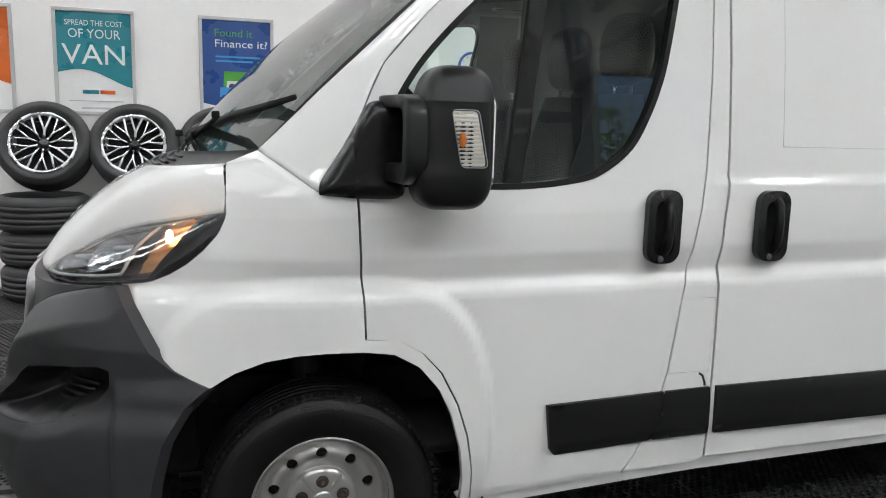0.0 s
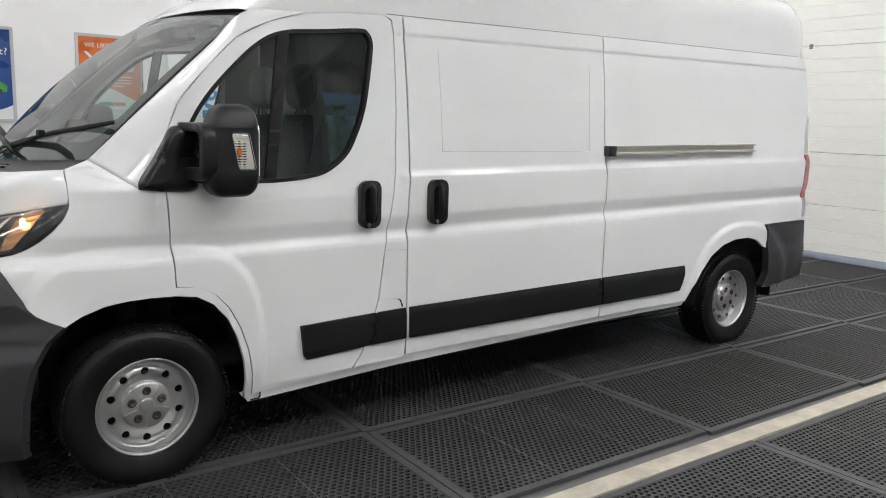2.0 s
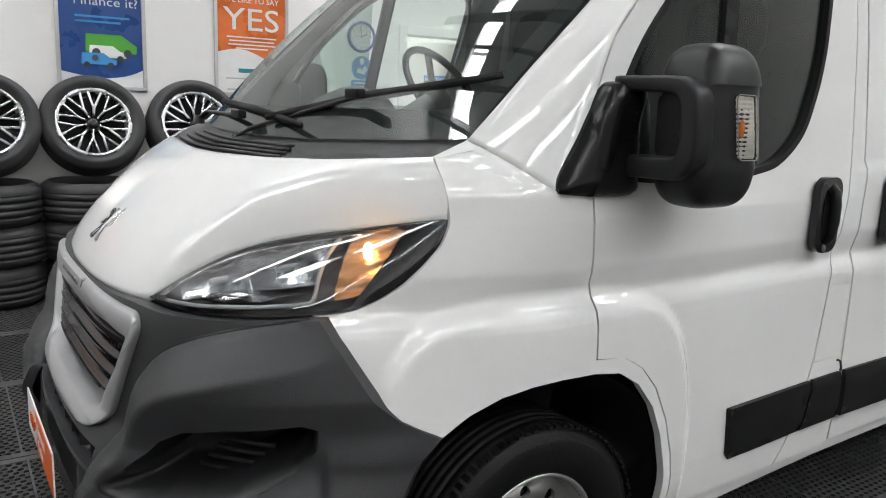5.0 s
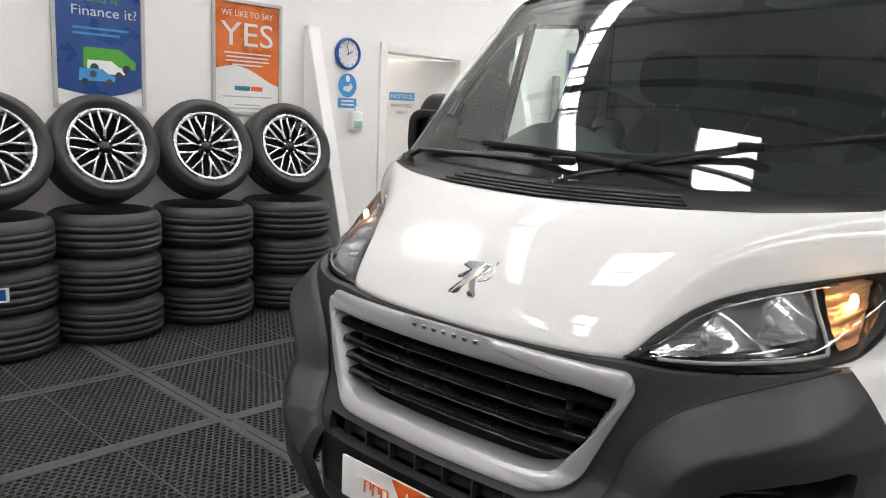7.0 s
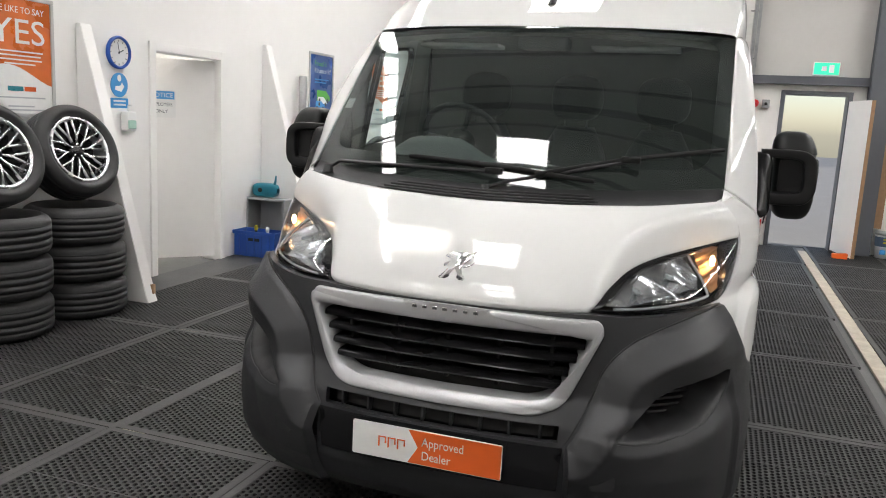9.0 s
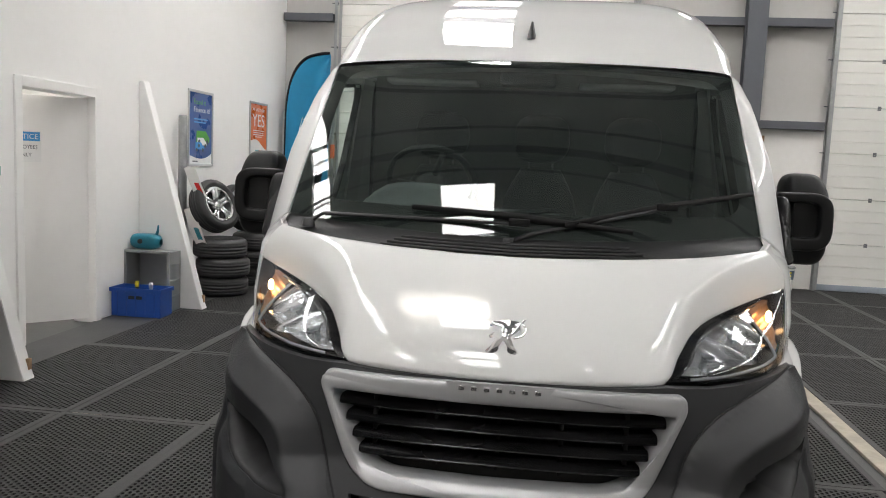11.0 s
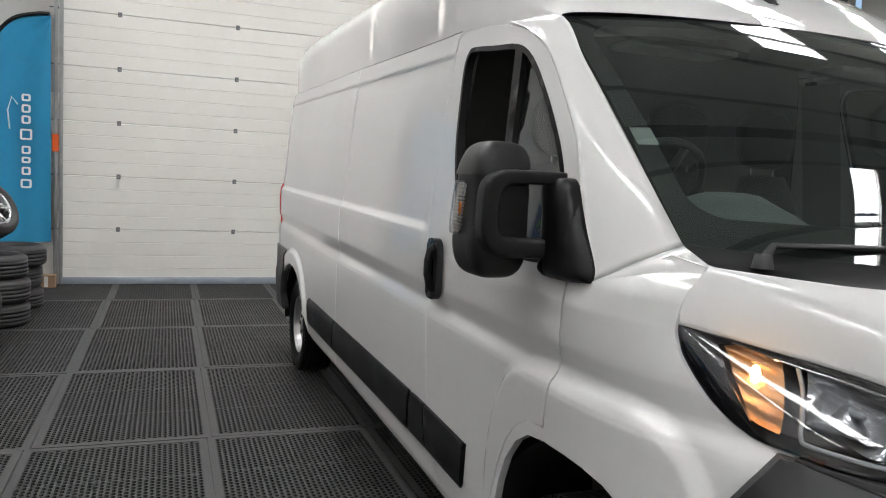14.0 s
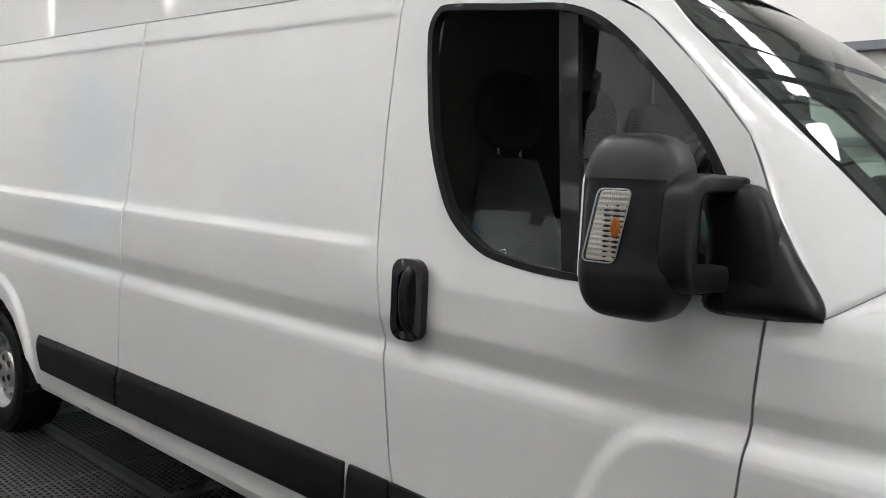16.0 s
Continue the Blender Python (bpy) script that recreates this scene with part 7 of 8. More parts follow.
def alloy(e, r, w, style):
    """Adds an alloy wheel's rim, spokes and cap to e; its face is at +z."""
    part("rim", lathe([(r, w * 0.36), (r + 0.006, w * 0.40), (r - 0.004, w * 0.43), (r - 0.018, w * 0.41), (r - 0.020, w * 0.38), (r - 0.022, w * 0.20), (r - 0.03, -w * 0.30)], 48, 'Z'), M["alloy"], e, "bright machined rim")
    part("wheel_back", lathe([(0.0, -w * 0.05), (r - 0.02, -w * 0.08)], 32, 'Z'), M["dark"], e)
    n = 10 if style == "multi" else 5
    for k in range(n):
        a = 2 * math.pi * k / n
        bm = bmesh.new()
        if style == "multi":
            for off in (-0.20, 0.20):
                p = [(0.045, a), (r * 0.46, a + off * 0.12), (r - 0.008, a + off)]
                pts = [(q * math.cos(b), q * math.sin(b), w * z) for (q, b), z in zip(p, (0.25, 0.30, 0.37))]
                tube(pts, [0.0085, 0.0075, 0.0085], 6, bm, flat=1.3)
        else:
            for off in (-0.09, 0.09):
                pts = [(0.05 * math.cos(a + off * 3), 0.05 * math.sin(a + off * 3), w * 0.26), ((r - 0.008) * math.cos(a + off * 1.4), (r - 0.008) * math.sin(a + off * 1.4), w * 0.36)]
                tube(pts, [0.018, 0.014], 6, bm, flat=1.2)
        part("spoke", bm, M["alloy"], e)
        if style == "multi":
            bm = tube([(0.05 * math.cos(a), 0.05 * math.sin(a), w * 0.18), ((r - 0.02) * math.cos(a), (r - 0.02) * math.sin(a), w * 0.26)], 0.013, 6)
            part("inner_spoke", bm, M["gloss_black"], e, "black inner spoke")
    part("centre_cap", lathe([(0.0, w * 0.33), (0.026, w * 0.33), (0.032, w * 0.30), (0.055, w * 0.26), (0.06, w * 0.1)], 24, 'Z'), M["gloss_black"] if style == "multi" else M["alloy"], e)
    bm = bmesh.new()
    for k in range(5):
        a = 2 * math.pi * (k + 0.5) / 5
        lathe([(0.0, w * 0.30), (0.007, w * 0.30), (0.009, w * 0.24)], 8, 'Z', m=Matrix.Translation((0.046 * math.cos(a), 0.046 * math.sin(a), 0)), bm=bm)
    tagged(part("wheel_nuts", bm, M["chrome"], e), kind="stuff")


BR, BW = 0.335, 0.262
big = tyre_thing(BR, 0.236, BW, "new black road tyre lying in a stack", "stacked tyres")
big_wheel = tyre_thing(BR, 0.236, BW, "tyre on a black and silver multi-spoke alloy wheel", "leaning wheels")
alloy(big_wheel, 0.236, BW, "multi")
big_wheel.name = "alloy_wheel"
big_wheel["category"] = "wheel"
rng = random.Random(4)
first = True
STACKS = [(1.495, -3.475), (0.858, -3.47), (0.21, -3.475), (-0.475, -3.47), (-1.165, -3.475)]
for i, (x, y) in enumerate(STACKS):
    for k in range(3):
        m = pose(x + rng.uniform(-0.012, 0.012), y + rng.uniform(-0.012, 0.012), BW / 2 + BW * k, 0, 0, rng.uniform(0, 360))
        if first:
            big.matrix_basis = m
            first = False
        else:
            copy_thing(big, m)
    # lean back with the face out
    m = pose(x - 0.015, y - 0.045, BW * 3 + 0.357, 70, 0, 180 + (-2, -3, -3, -5, -6)[i]) @ pose(0, 0, 0, 0, 0, rng.uniform(0, 70))
    if i == 0:
        big_wheel.matrix_basis = m
    else:
        copy_thing(big_wheel, m)
# paper label on one stacked tyre
lab = empty("tyre_label", (0.858, -3.47, 0.40), "blue and white paper label stuck on a tyre tread", "label")
rows = [[(BR * math.cos(a) * 1.002, BR * math.sin(a) * 1.002, z) for z in (-0.04, 0.04)] for a in np.linspace(radians(50), radians(86), 10)]
part("label_sheet", grid_mesh(rows), M["white_print"], lab)
for k in range(3):
    a0 = radians(54 + 11 * k)
    rows = [[(BR * math.cos(a) * 1.005, BR * math.sin(a) * 1.005, z) for z in (-0.03, 0.03)] for a in np.linspace(a0, a0 + radians(7), 4)]
    part("label_bar", grid_mesh(rows), M["blue_crate"], lab)

SR, SW = 0.288, 0.205
small = tyre_thing(SR, 0.190, SW, "used black car tyre lying in a stack", "used tyres")
small_wheel = tyre_thing(SR, 0.190, SW, "tyre on a silver five-spoke alloy wheel, leaning on others", "used wheels")
alloy(small_wheel, 0.190, SW, "five")
small_wheel.name = "car_wheel"
small_wheel["category"] = "wheel"
first = True
for i, (x, y) in enumerate([(-5.09, -3.36), (-5.92, -3.26), (-6.80, -3.24)]):
    for k in range(3):
        m = pose(x + rng.uniform(-0.02, 0.02), y + rng.uniform(-0.02, 0.02), SW / 2 + SW * k, 0, 0, rng.uniform(0, 360))
        if first:
            small.matrix_basis = m
            first = False
        else:
            copy_thing(small, m)
    m = pose(x + (0.06, 0.16, 0.18)[i], y + (-0.06, -0.16, -0.17)[i], SW * 3 + (0.345, 0.29, 0.335)[i], (66, 54, 60)[i], 0, (160, 168, 148)[i]) @ pose(0, 0, 0, 0, 0, rng.uniform(0, 70))
    if i == 0:
        small_wheel.matrix_basis = m
    else:
        copy_thing(small_wheel, m)


# white triangular wall fins
def fin(x, top, base):
    e = empty("wall_fin", (x, WALL_Y, 0), "white boarded triangular brace standing out from the wall", "wall brace", "wall braces")
    bm = prism([(0.002, 0.0), (base, 0.0), (base - 0.02, 0.05), (0.05, top), (0.002, top)], 0.11, 0.004)
    part("brace_board", bm, M["wall_white"], e, at=Matrix(((0, 0, 1, -0.055), (1, 0, 0, 0), (0, 1, 0, 0), (0, 0, 0, 1))), smooth=False)
    part("end_grain", slab((-0.056, base - 0.065, 0.0), (-0.02, base - 0.022, 0.13)), M["wood"], e, "bare wood at the foot")
    return e


fin(-1.615, 2.09, 0.635)
fin(-4.225, 2.19, 0.66)


# office door with its frame and notices
d = empty("door_office", (0, 0, 0), "white flush office door standing half open inwards", "door", "", "structure")
bm = bmesh.new()
box(bm, (DOOR_A - 0.07, WALL_Y - 0.20, -0.02), (DOOR_A + 0.008, WALL_Y + 0.02, DOOR_H + 0.07), 0.004)
box(bm, (DOOR_B - 0.008, WALL_Y - 0.20, -0.02), (DOOR_B + 0.07, WALL_Y + 0.02, DOOR_H + 0.07), 0.004)
box(bm, (DOOR_A + 0.008, WALL_Y - 0.20, DOOR_H - 0.008), (DOOR_B - 0.008, WALL_Y + 0.02, DOOR_H + 0.07), 0.004)
part("door_frame", bm, M["wall_white"], d, "white painted door frame", smooth=False)
LEAF = pose(DOOR_A + 0.014, WALL_Y - 0.05, 0, 0, 0, -43)
leaf = part("door_leaf", slab((0, -0.04, 0.02), (0.945, 0.0, 1.95), 0.003), M["wall_white"], d, "white flush door leaf", at=LEAF, smooth=False)
bm = tube([(0.88, -0.005, 1.0), (0.88, 0.05, 1.0), (0.78, 0.05, 1.0)], 0.009, 8)
part("door_handle", bm, M["chrome"], leaf, at=Matrix())
ntc = empty("notice", (0, 0, 0), "white notice with a blue heading on the office door", "notice")
ntc.matrix_basis = LEAF @ pose(0.50, 0.002, 1.52, 90, 0, 180)
part("notice_sheet", prism(rounded(-0.13, -0.13, 0.13, 0.13, 0.01, 3), 0.003), M["white_print"], ntc, smooth=False)
part("notice_band", prism([(-0.12, 0.045), (0.12, 0.045), (0.12, 0.12), (-0.12, 0.12)], 0.0014), M["sky_print"], ntc, at=(0, 0, 0.003), smooth=False)
words("NOTICE", 0.06, M["white_print"], ntc, Matrix.Translation((0, 0.062, 0.0047)), thick=0.0003, width=0.21)
words("EMPLOYEES", 0.045, M["dark_print"], ntc, Matrix.Translation((0, -0.02, 0.0035)), thick=0.0003, width=0.20)
words("ONLY", 0.045, M["dark_print"], ntc, Matrix.Translation((0, -0.085, 0.0035)), thick=0.0003, width=0.11)

# wall clock, hand sign, soap dispenser
ck = empty("wall_clock", (0, 0, 0), "round wall clock with a dark blue rim", "clock")
ck.matrix_basis = on_wall(-1.997, 1.911)
part("clock_rim", lathe([(0.128, 0.0), (0.132, 0.02), (0.124, 0.035), (0.110, 0.030), (0.108, 0.018)], 40, 'Z'), M["blue_crate"], ck, "dark blue rim")
part("clock_face", lathe([(0.0, 0.016), (0.11, 0.016)], 40, 'Z'), M["white_print"], ck)
for k in range(12):
    a = radians(30 * k)
    part("hour_mark", slab((-0.003, 0.085, 0.0165), (0.003, 0.10, 0.018)), M["dark_print"], ck, at=pose(0, 0, 0, 0, 0, 30 * k), smooth=False)
part("hour_pointer", slab((-0.004, -0.01, 0.019), (0.004, 0.055, 0.021)), M["dark_print"], ck, at=pose(0, 0, 0, 0, 0, -65), smooth=False)
part("minute_pointer", slab((-0.003, -0.012, 0.022), (0.003, 0.082, 0.024)), M["dark_print"], ck, at=pose(0, 0, 0, 0, 0, 12), smooth=False)
sg = empty("hygiene_sign", (0, 0, 0), "blue round hygiene sign over a blue label", "sign")
sg.matrix_basis = on_wall(-2.012, 1.635)
part("sign_disc", prism(disc_poly(0, 0.02, 0.098, 36), 0.003), M["sky_print"], sg, smooth=False)
part("sign_symbol", prism([(-0.05, -0.03), (0.02, -0.045), (0.055, 0.0), (0.03, 0.03), (0.01, 0.005), (-0.045, 0.0)], 0.0014), M["white_print"], sg, at=(0, 0.01, 0.003), smooth=False)
part("sign_drop", prism(disc_poly(0.0, 0.075, 0.022, 16, 0.028), 0.0014), M["white_print"], sg, at=(0, 0.0, 0.003), smooth=False)
part("sign_label", prism([(-0.10, -0.165), (0.10, -0.165), (0.10, -0.085), (-0.10, -0.085)], 0.003), M["sky_print"], sg, smooth=False)
for y in (-0.115, -0.145):
    part("label_bar", prism([(-0.07, y), (0.07, y), (0.07, y + 0.014), (-0.07, y + 0.014)], 0.0014), M["white_print"], sg, at=(0, 0, 0.003), smooth=False)
sd = empty("soap_dispenser", (0, 0, 0), "small clear and green hand gel dispenser on the wall", "dispenser")
sd.matrix_basis = on_wall(-2.075, 1.375)
part("dispenser_body", slab((-0.055, -0.09, 0), (0.055, 0.07, 0.07), 0.012), M["white_print"], sd)
part("gel_tank", slab((-0.045, -0.07, 0.012), (0.045, 0.0, 0.08), 0.01), mat("pale_green_gel", (0.45, 0.68, 0.58), rough=0.15), sd, "pale green gel tank")
part("pump", tube([(0, 0.07, 0.035), (0, 0.115, 0.035), (0, 0.12, 0.07)], 0.008, 8), M["white_print"], sd)


# open crate and boxes by the second fin
def crate(w, dpt, h, wall, material, name, label, cat):
    e = empty(name, (0, 0, 0), label, cat)
    bm = bmesh.new()
    box(bm, (0, 0, 0), (dpt, w, wall), 0.004)
    box(bm, (0, 0, wall), (wall, w, h), 0.003)
    box(bm, (dpt - wall, 0, wall), (dpt, w, h), 0.003)
    box(bm, (wall, 0, wall), (dpt - wall, wall, h), 0.003)
    box(bm, (wall, w - wall, wall), (dpt - wall, w, h), 0.003)
    part("crate_body", bm, material, e, smooth=False)
    bm = bmesh.new()
    box(bm, (-0.014, -0.014, h - 0.035), (dpt + 0.014, 0.0, h), 0.003)
    box(bm, (-0.014, w, h - 0.035), (dpt + 0.014, w + 0.014, h), 0.003)
    box(bm, (-0.014, 0, h - 0.035), (0, w, h), 0.003)
    box(bm, (dpt, 0, h - 0.035), (dpt + 0.014, w, h), 0.003)
    part("crate_rim", bm, material, e, smooth=False)
    for y in np.linspace(0.06, w - 0.06, 5):
        part("crate_rib", slab((dpt, y - 0.006, 0.02), (dpt + 0.010, y + 0.006, h - 0.035), 0.002), material, e, smooth=False)
    return e


c = crate(0.475, 0.23, 0.265, 0.008, M["blue_crate"], "crate", "blue plastic storage crate on the floor by the wall", "crate")
c.matrix_basis = pose(-3.88, -3.80, 0.0)
part("crate_grip", slab((0.231, 0.17, 0.165), (0.238, 0.30, 0.195), 0.006), M["dark"], c, smooth=False)
for nm, x, y, mt, lb in (("spray_bottle", -3.78, -3.62, M["yellow"], "black bottle with a yellow cap in the crate"), ("spray_can", -3.74, -3.46, M["white_print"], "white bottle in the crate")):
    b = empty(nm, (x, y, 0.01), lb, "bottle")
    part("bottle_body", lathe([(0.0, 0), (0.03, 0), (0.032, 0.02), (0.032, 0.19), (0.014, 0.235), (0.013, 0.25)], 18, 'Z'), M["dark"] if nm == "spray_bottle" else mt, b)
    part("bottle_cap", lathe([(0.0, 0.305), (0.016, 0.303), (0.02, 0.285), (0.018, 0.25), (0.014, 0.25)], 16, 'Z'), mt, b)
g = empty("storage_box", (-4.158, -3.805, 0.0), "grey storage box lying on its side, open to the room", "box")
bm = bmesh.new()
W_, D_, H_ = 0.43, 0.26, 0.575
box(bm, (0, 0, 0), (0.012, W_, H_), 0.003)
for lo, hi in (((0.012, 0, 0), (D_, 0.012, H_)), ((0.012, W_ - 0.012, 0), (D_, W_, H_)), ((0.012, 0.012, 0), (D_, W_ - 0.012, 0.012)), ((0.012, 0.012, H_ - 0.012), (D_, W_ - 0.012, H_))):
    box(bm, lo, hi, 0.002)
part("box_shell", bm, M["grey_bin"], g, smooth=False)
bm = bmesh.new()
for lo, hi in (((D_ - 0.03, -0.015, -0.0), (D_, 0.0, H_)), ((D_ - 0.03, W_, 0), (D_, W_ + 0.015, H_)), ((D_ - 0.03, -0.015, H_), (D_, W_ + 0.015, H_ + 0.012))):
    box(bm, lo, hi, 0.003)
part("box_rim", bm, M["grey_bin"], g, smooth=False)
for z in (0.15, 0.30, 0.45):
    part("box_rib", slab((0.02, W_, z - 0.006), (D_ - 0.04, W_ + 0.01, z + 0.006), 0.002), M["grey_bin"], g, smooth=False)
t = empty("fluid_can", (-4.03, -3.66, 0.588), "teal plastic fluid can lying on the grey box", "can")
bm = bmesh.new()
rows = []
for y in np.linspace(-0.15, 0.15, 14):
    k = (1 - (abs(y) / 0.155) ** 4) ** 0.5
    rows.append([(0.085 * k * math.copysign(abs(math.cos(a)) ** 0.6, math.cos(a)), y, 0.075 + 0.075 * k * math.copysign(abs(math.sin(a)) ** 0.6, math.sin(a))) for a in np.linspace(0, 2 * math.pi, 25)[:-1]])
grid_mesh(rows, bm, closed=True)
part("can_body", bm, M["teal_can"], t)
part("can_spout", tube([(0.0, 0.10, 0.13), (0.0, 0.115, 0.18), (0.0, 0.12, 0.235)], [0.018, 0.012, 0.008], 8), M["teal_can"], t)
part("can_cap", lathe([(0.0, 0.012), (0.022, 0.012), (0.024, 0.0)], 16, 'X', m=Matrix.Translation((0.084, -0.02, 0.08))), M["dark"], t)
# silver pole with bent paper sheets
p = empty("steel_pole", (-4.90, -3.72, 0), "silver tube standing by the wall with paper sheets", "pole")
part("pole_tube", lathe([(0.0, 0.0), (0.045, 0.0), (0.045, 1.90), (0.040, 1.915), (0.0, 1.915)], 24, 'Z'), M["galv"], p)
for z0, z1, yy, mt in ((1.36, 1.06, 0.0, M["paper"]), (0.92, 0.56, 0.02, M["paper"])):
    rows = [[(0.05 + 0.05 * k + 0.02 * math.sin(3 * v), 0.04 + 0.20 * k + 0.14 * v, z0 + (z1 - z0) * v + 0.02 * math.sin(4 * k)) for k in np.linspace(0, 0.7, 6)] for v in np.linspace(0, 1, 8)]
    sh = part("paper_sheet", grid_mesh(rows), mt, p, "curled white sheet")
    rows = [[(0.053 + 0.05 * k + 0.02 * math.sin(3 * v), 0.04 + 0.20 * k + 0.14 * v, z0 + (z1 - z0) * v + 0.02 * math.sin(4 * k)) for k in (0.25, 0.4, 0.55)] for v in np.linspace(0.55, 0.9, 4)]
    part("print_patch", grid_mesh(rows), M["red"] if z0 > 1 else M["teal_print"], sh)

# feather banner
fl = empty("feather_flag", (-8.13, -3.385, 0), "blue feather banner with white marks on a black pole", "banner")
edge_l = bez([(0, -0.30, 0.42), (0, -0.305, 1.0), (0, -0.30, 1.7), (0, -0.285, 2.3), (0, -0.20, 2.70), (0, -0.03, 2.93), (0, 0.20, 3.01), (0, 0.335, 3.02)], 40)
rows = []
for k, pt in enumerate(edge_l):
    zr_ = lerp(k, [0, 30, 39], [0.50, 2.6, 3.0])
    r_ = Vector((0, 0.335, max(zr_, 0.50)))
    rows.append([pt.lerp(r_, q) + Vector((0.035 * math.sin(5 * q + 0.12 * k) * (1 - k / 60) + 0.02 * math.sin(11 * q), 0, 0.03 * math.sin(3 * q) * (k < 6))) for q in np.linspace(0, 1, 16)])
part("banner_cloth", grid_mesh(rows), M["flag"], fl, "blue banner cloth")
part("banner_pole", tube([(0.0, -0.305, 0.02)] + [p_ + Vector((0.0, -0.012, 0.01)) for p_ in edge_l], 0.022, 8), M["seal"], fl, "black bowed pole")
part("banner_foot", lathe([(0.0, 0.0), (0.20, 0.0), (0.20, 0.018), (0.03, 0.03), (0.0, 0.03)], 24, 'Z', m=Matrix.Translation((0.0, -0.305, 0))), M["steelwork"], fl)
for k, (z, w0, h0) in enumerate(((1.16, 0.11, 0.10), (1.30, 0.09, 0.09), (1.42, 0.09, 0.07), (1.53, 0.09, 0.09), (1.70, 0.12, 0.12), (1.86, 0.09, 0.09), (1.98, 0.09, 0.09), (2.10, 0.09, 0.08))):
    o, i_ = rounded(-w0 / 2, -h0 / 2, w0 / 2, h0 / 2, 0.02, 3), rounded(-w0 / 2 + 0.022, -h0 / 2 + 0.02, w0 / 2 - 0.022, h0 / 2 - 0.02, 0.008, 3)
    part("banner_mark", sheet(o, lambda u, v: (0.062, u, v), [i_], (0.05, 0.05), 0.02), M["white_print"], fl, at=(0, 0.10, z))
part("banner_emblem", tube([(0.062, -0.06, 1.75), (0.062, -0.08, 1.95), (0.062, -0.04, 2.10), (0.062, 0.02, 2.02)], 0.008, 6), M["white_print"], fl)

# cartons by the banner
for x, y, w0, d0, h0 in ((-7.80, -3.33, 0.26, 0.22, 0.20), (-7.78, -3.31, 0.24, 0.20, 0.16), (-8.10, -3.08, 0.18, 0.16, 0.14)):
    z0 = 0.0 if x != -7.78 else 0.202
    e = empty("carton", (x, y, z0), "small brown cardboard carton near the banner", "carton", "cartons")
    part("carton_body", slab((-d0 / 2, -w0 / 2, 0), (d0 / 2, w0 / 2, h0), 0.003), M["card"], e, smooth=False)
    part("tape_strip", slab((d0 / 2, -0.02, 0.01), (d0 / 2 + 0.001, 0.02, h0 - 0.01)), M["paper"], e, smooth=False)
for y, h0 in ((-3.16, 0.22), (-3.10, 0.12)):
    e = empty("timber_block", (-8.22, y, 0), "short dark timber offcut by the door track", "timber")
    part("timber", slab((-0.03, -0.02, 0), (0.03, 0.02, h0), 0.003), M["steelwork"] if h0 > 0.2 else M["wood"], e, smooth=False)
e = empty("warning_label", (BACK_X + 0.125, D1[0] - 0.03, 1.63), "orange label on the door track", "label")
part("label_plate", slab((0, -0.035, -0.10), (0.003, 0.035, 0.10), 0.001), M["orange_paint"], e, smooth=False)

# ---------------------------------------------------------------- between the roller doors
X0 = BACK_X + 0.003


def extinguisher(y, big_):
    e = empty("fire_extinguisher", (X0 + 0.09, y, 0.20), "red fire extinguisher hung on the white wall", "extinguisher", "extinguishers")
    r, h = (0.085, 0.42) if big_ else (0.07, 0.36)
    part("cylinder", lathe([(0.0, 0.0), (r * 0.9, 0.0), (r, 0.02), (r, h - 0.08), (r * 0.6, h - 0.02), (r * 0.3, h), (0.0, h)], 24, 'Z'), M["red"], e)
    part("label_band", lathe([(r + 0.001, h * 0.40), (r + 0.001, h * 0.62)], 24, 'Z'), M["white_print"], e)
    part("base_ring", lathe([(r * 0.8, -0.005), (r + 0.003, 0.0), (r + 0.003, 0.04)], 24, 'Z'), M["dark"], e)
    part("valve", slab((-0.02, -0.02, h), (0.02, 0.02, h + 0.05), 0.005), M["dark"], e)
    part("hose", tube([(0.02, 0.02, h + 0.03), (0.05, r + 0.02, h), (0.04, r + 0.03, h * 0.5), (0.03, r + 0.02, h * 0.25)], 0.011, 8), M["seal"], e)


extinguisher(1.29, False)
extinguisher(1.50, True)
e = empty("fire_alarm", (X0, 1.33, 1.93), "red round fire alarm sounder on the wall", "alarm")
part("sounder", lathe([(0.0, 0.06), (0.03, 0.06), (0.05, 0.045), (0.055, 0.0)], 24, 'X'), M["red"], e)
e = empty("switch_box", (X0, 1.47, 1.93), "grey switch box on the white wall", "switch")
part("box_body", slab((0, -0.05, -0.055), (0.05, 0.05, 0.055), 0.006), M["grey_bin"], e, smooth=False)
part("switch_knob", lathe([(0.0, 0.075), (0.015, 0.075), (0.02, 0.05)], 14, 'X'), M["dark"], e)
e = empty("exit_sign", (X0 + 0.02, 2.16, 2.41), "green lit emergency exit sign above the doorway", "exit sign")
part("sign_case", slab((0, -0.16, -0.085), (0.05, 0.16, 0.085), 0.006), M["white_print"], e, smooth=False)
part("sign_face", slab((0.05, -0.15, -0.075), (0.053, 0.15, 0.075)), M["exit_green"], e, smooth=False)
part("arrow_mark", slab((0.053, -0.06, -0.03), (0.055, 0.0, 0.03)), M["white_print"], e, smooth=False)
part("door_mark", slab((0.053, 0.03, -0.05), (0.055, 0.09, 0.05)), M["white_print"], e, smooth=False)
d = empty("door_exit", (X0 + 0.03, 2.505, 0), "white exit door standing open into the room", "door", "", "structure")
part("door_leaf", slab((0, -0.02, 0.02), (0.72, 0.02, 2.0), 0.003), M["wall_white"], d, at=pose(0, 0, 0, 0, 0, 12), smooth=False)
part("door_edge", slab((0.72, -0.021, 0.02), (0.735, 0.021, 2.0), 0.002), M["wood"], d, at=pose(0, 0, 0, 0, 0, 12), smooth=False)
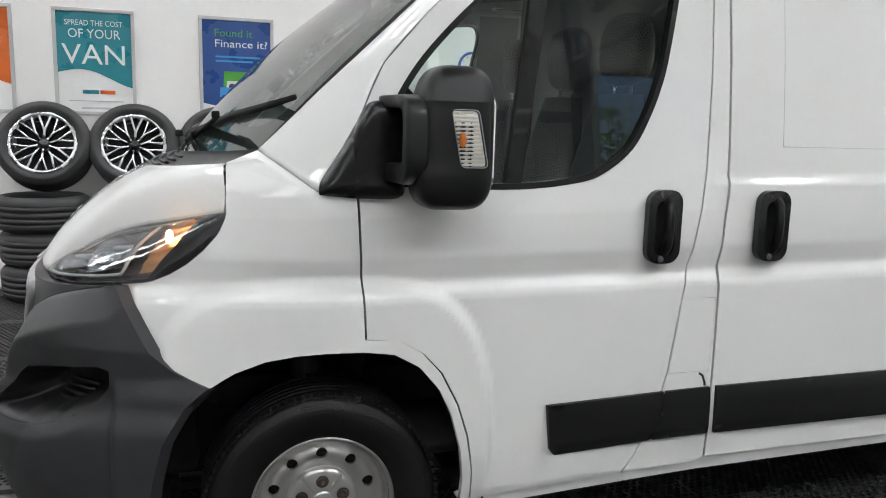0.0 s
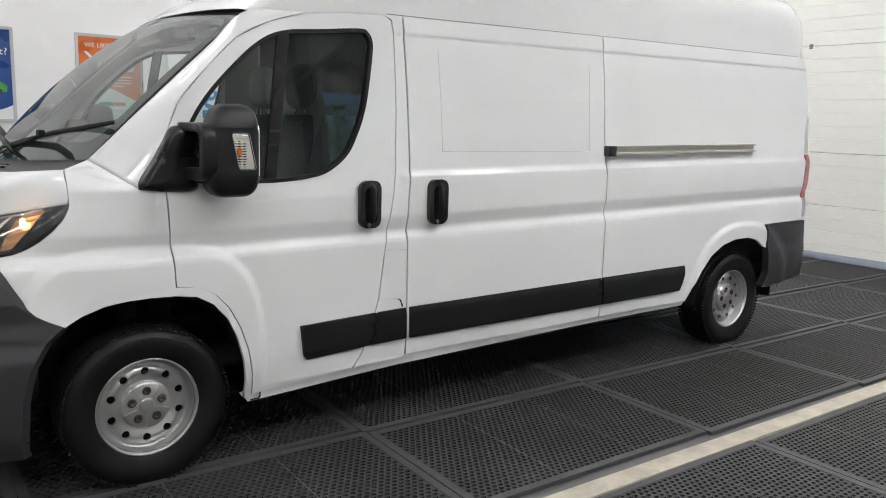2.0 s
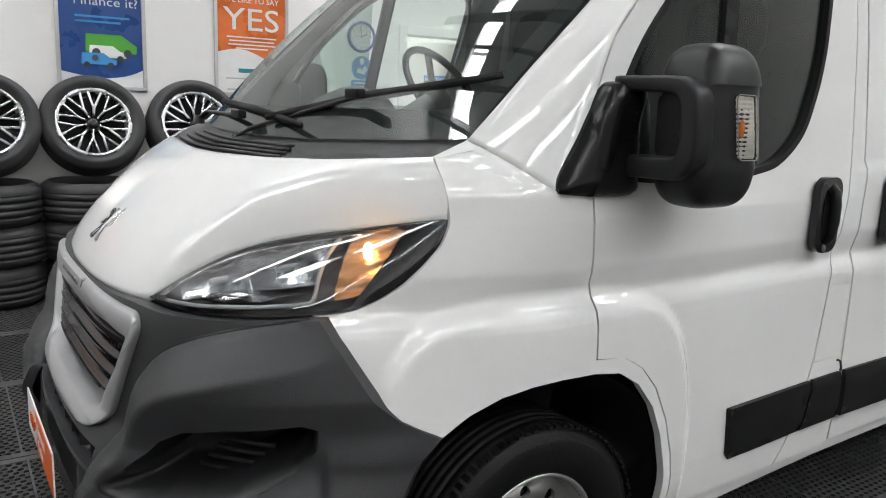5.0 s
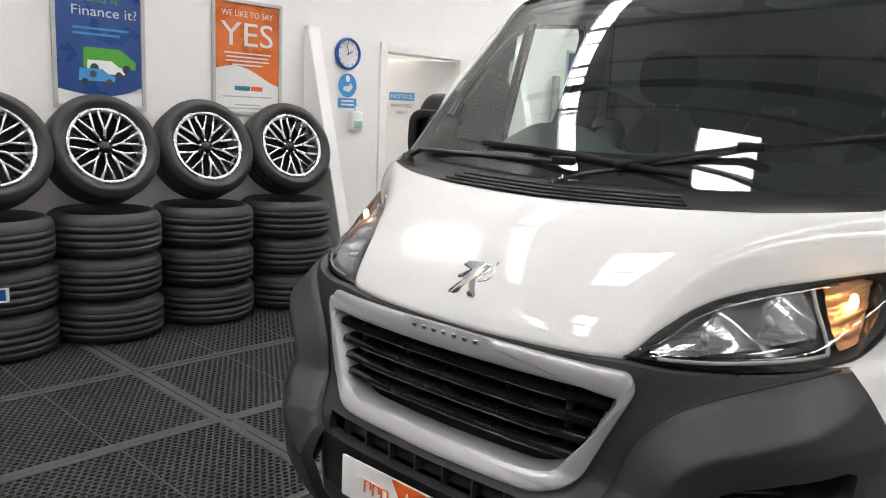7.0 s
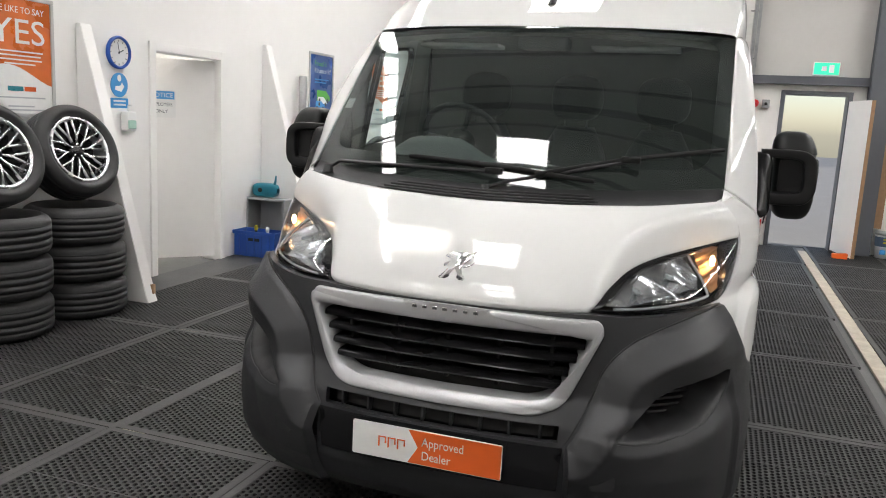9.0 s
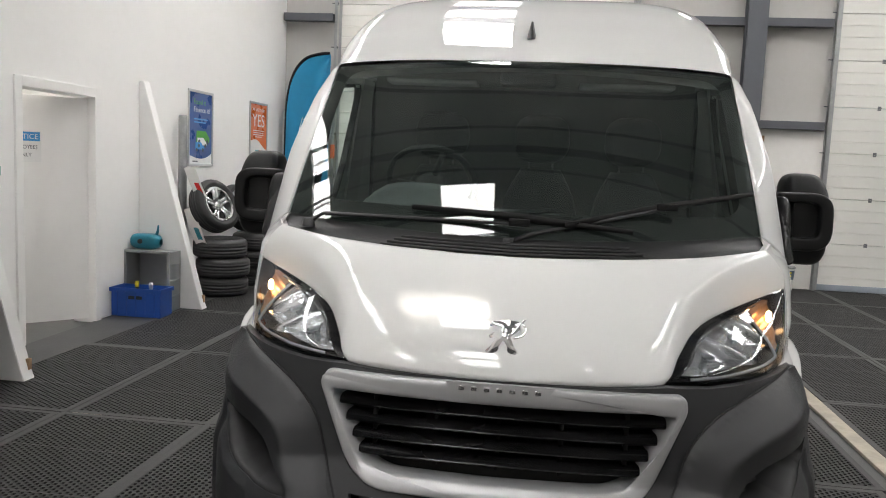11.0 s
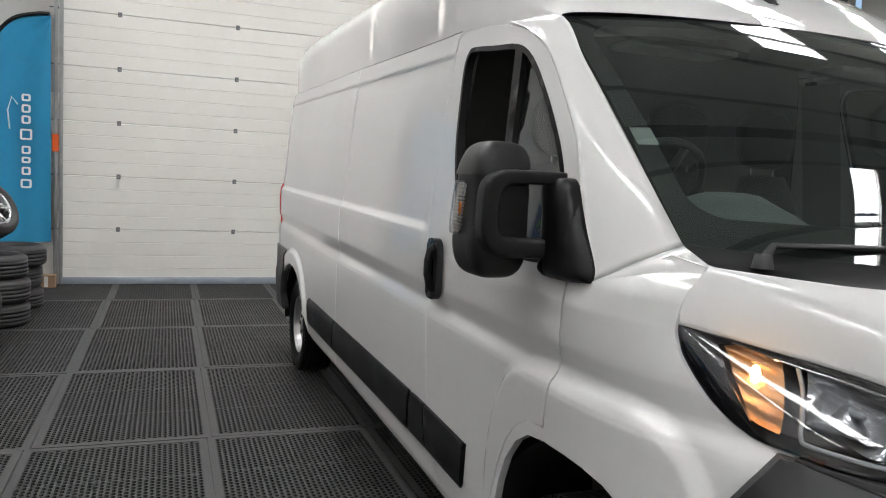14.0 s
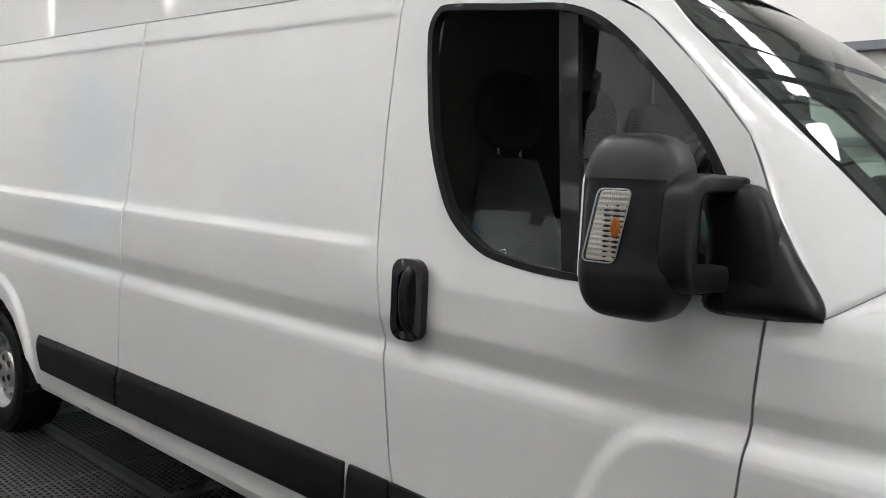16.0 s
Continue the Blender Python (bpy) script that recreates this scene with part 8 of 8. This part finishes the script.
for y in (3.12, 3.44):
    e = empty("paint_tub", (X0 + 0.20, y, 0), "white plastic paint tub with a blue label", "tub", "paint tubs")
    part("tub_body", lathe([(0.0, 0.0), (0.118, 0.0), (0.138, 0.31), (0.0, 0.31)], 32, 'Z'), M["white_print"], e)
    part("tub_lid", lathe([(0.0, 0.335), (0.135, 0.335), (0.146, 0.325), (0.146, 0.305), (0.138, 0.305)], 32, 'Z'), M["grey_bin"], e)
    part("tub_label", lathe([(0.1290, 0.155), (0.1385, 0.280)], 32, 'Z'), M["slate_print"], e, "slate blue printed label")
    part("label_stripe", slab((0.118, -0.085, 0.055), (0.1285, -0.02, 0.115)), M["sky_print"], e, "light blue patch", smooth=False)
    for z in (0.20, 0.24):
        part("label_bar", slab((0.128, -0.06, z), (0.1405, 0.06, z + 0.022)), M["yellow"], e, smooth=False)
e = empty("timber_post", (X0 + 0.03, 3.02, 0), "bare timber board standing by the column", "timber")
part("board", slab((0, -0.06, 0.36), (0.025, 0.05, 2.10), 0.002), M["wood"], e, smooth=False)
e = empty("door_wedge", (X0 + 0.60, 2.52, 0), "orange block holding the exit door", "wedge")
part("block", prism([(-0.09, 0.0), (0.09, 0.0), (0.09, 0.07), (-0.09, 0.055)], 0.10, 0.004), M["orange_paint"], e, at=pose(0, 0, 0, 90, 0, 90), smooth=False)

# ladder on the ledge of the side wall
e = empty("ladder", (-3.80, LEFT_Y - 0.10, 2.26), "aluminium ladder standing on the ledge against the wall", "ladder")
for x in (-0.20, 0.20):
    part("ladder_stile", slab((x - 0.03, -0.025, 0), (x + 0.03, 0.025, 1.75), 0.004), M["galv"], e, at=pose(0, 0, 0, 4, 0, 0), smooth=False)
for k in range(7):
    part("rung", tube([(-0.19, 0, 0.12 + 0.25 * k), (0.19, 0, 0.12 + 0.25 * k)], 0.016, 8), M["galv"], e, at=pose(0, 0, 0, 4, 0, 0))

# ---------------------------------------------------------------- outside
structure("yard_side", slab((-40, LEFT_Y + 0.4, -0.015), (30, 60, -0.004)), M["tarmac"], "grey asphalt yard outside the open bay", "yard")
rng2 = np.random.default_rng(7)
n = 36000
cx = rng2.uniform(-26, 2, n)
top = 5.2 + 1.1 * np.sin(cx * 0.9) + 0.8 * np.sin(cx * 2.3 + 1)
cz = rng2.uniform(0, 1, n) ** 0.8 * top + 0.2
cy = 19.5 + rng2.normal(0, 0.8, n) + 0.6 * np.sin(cx * 1.7 + cz)
size = rng2.uniform(0.06, 0.15, n)
d1 = rng2.normal(size=(n, 3))
d1 /= np.linalg.norm(d1, axis=1)[:, None]
d2 = np.cross(d1, rng2.normal(size=(n, 3)))
d2 /= np.linalg.norm(d2, axis=1)[:, None]
c3 = np.stack([cx, cy, cz], 1)
va = c3 - d1 * size[:, None]
vb = c3 + d2 * size[:, None] * 0.45
vc = c3 + d1 * size[:, None]
vd = c3 - d2 * size[:, None] * 0.45
co_ = np.stack([va, vb, vc, vd], 1).reshape(-1, 3)
me = bpy.data.meshes.new("hedge")
me.from_pydata(co_.tolist(), [], [(4 * k, 4 * k + 1, 4 * k + 2, 4 * k + 3) for k in range(n)])
ob = part_mesh("hedge", me, M["leaf"], None, smooth=False)
tagged(ob, "dense bright green hedge of leafy trees outside", "hedge", kind="stuff")
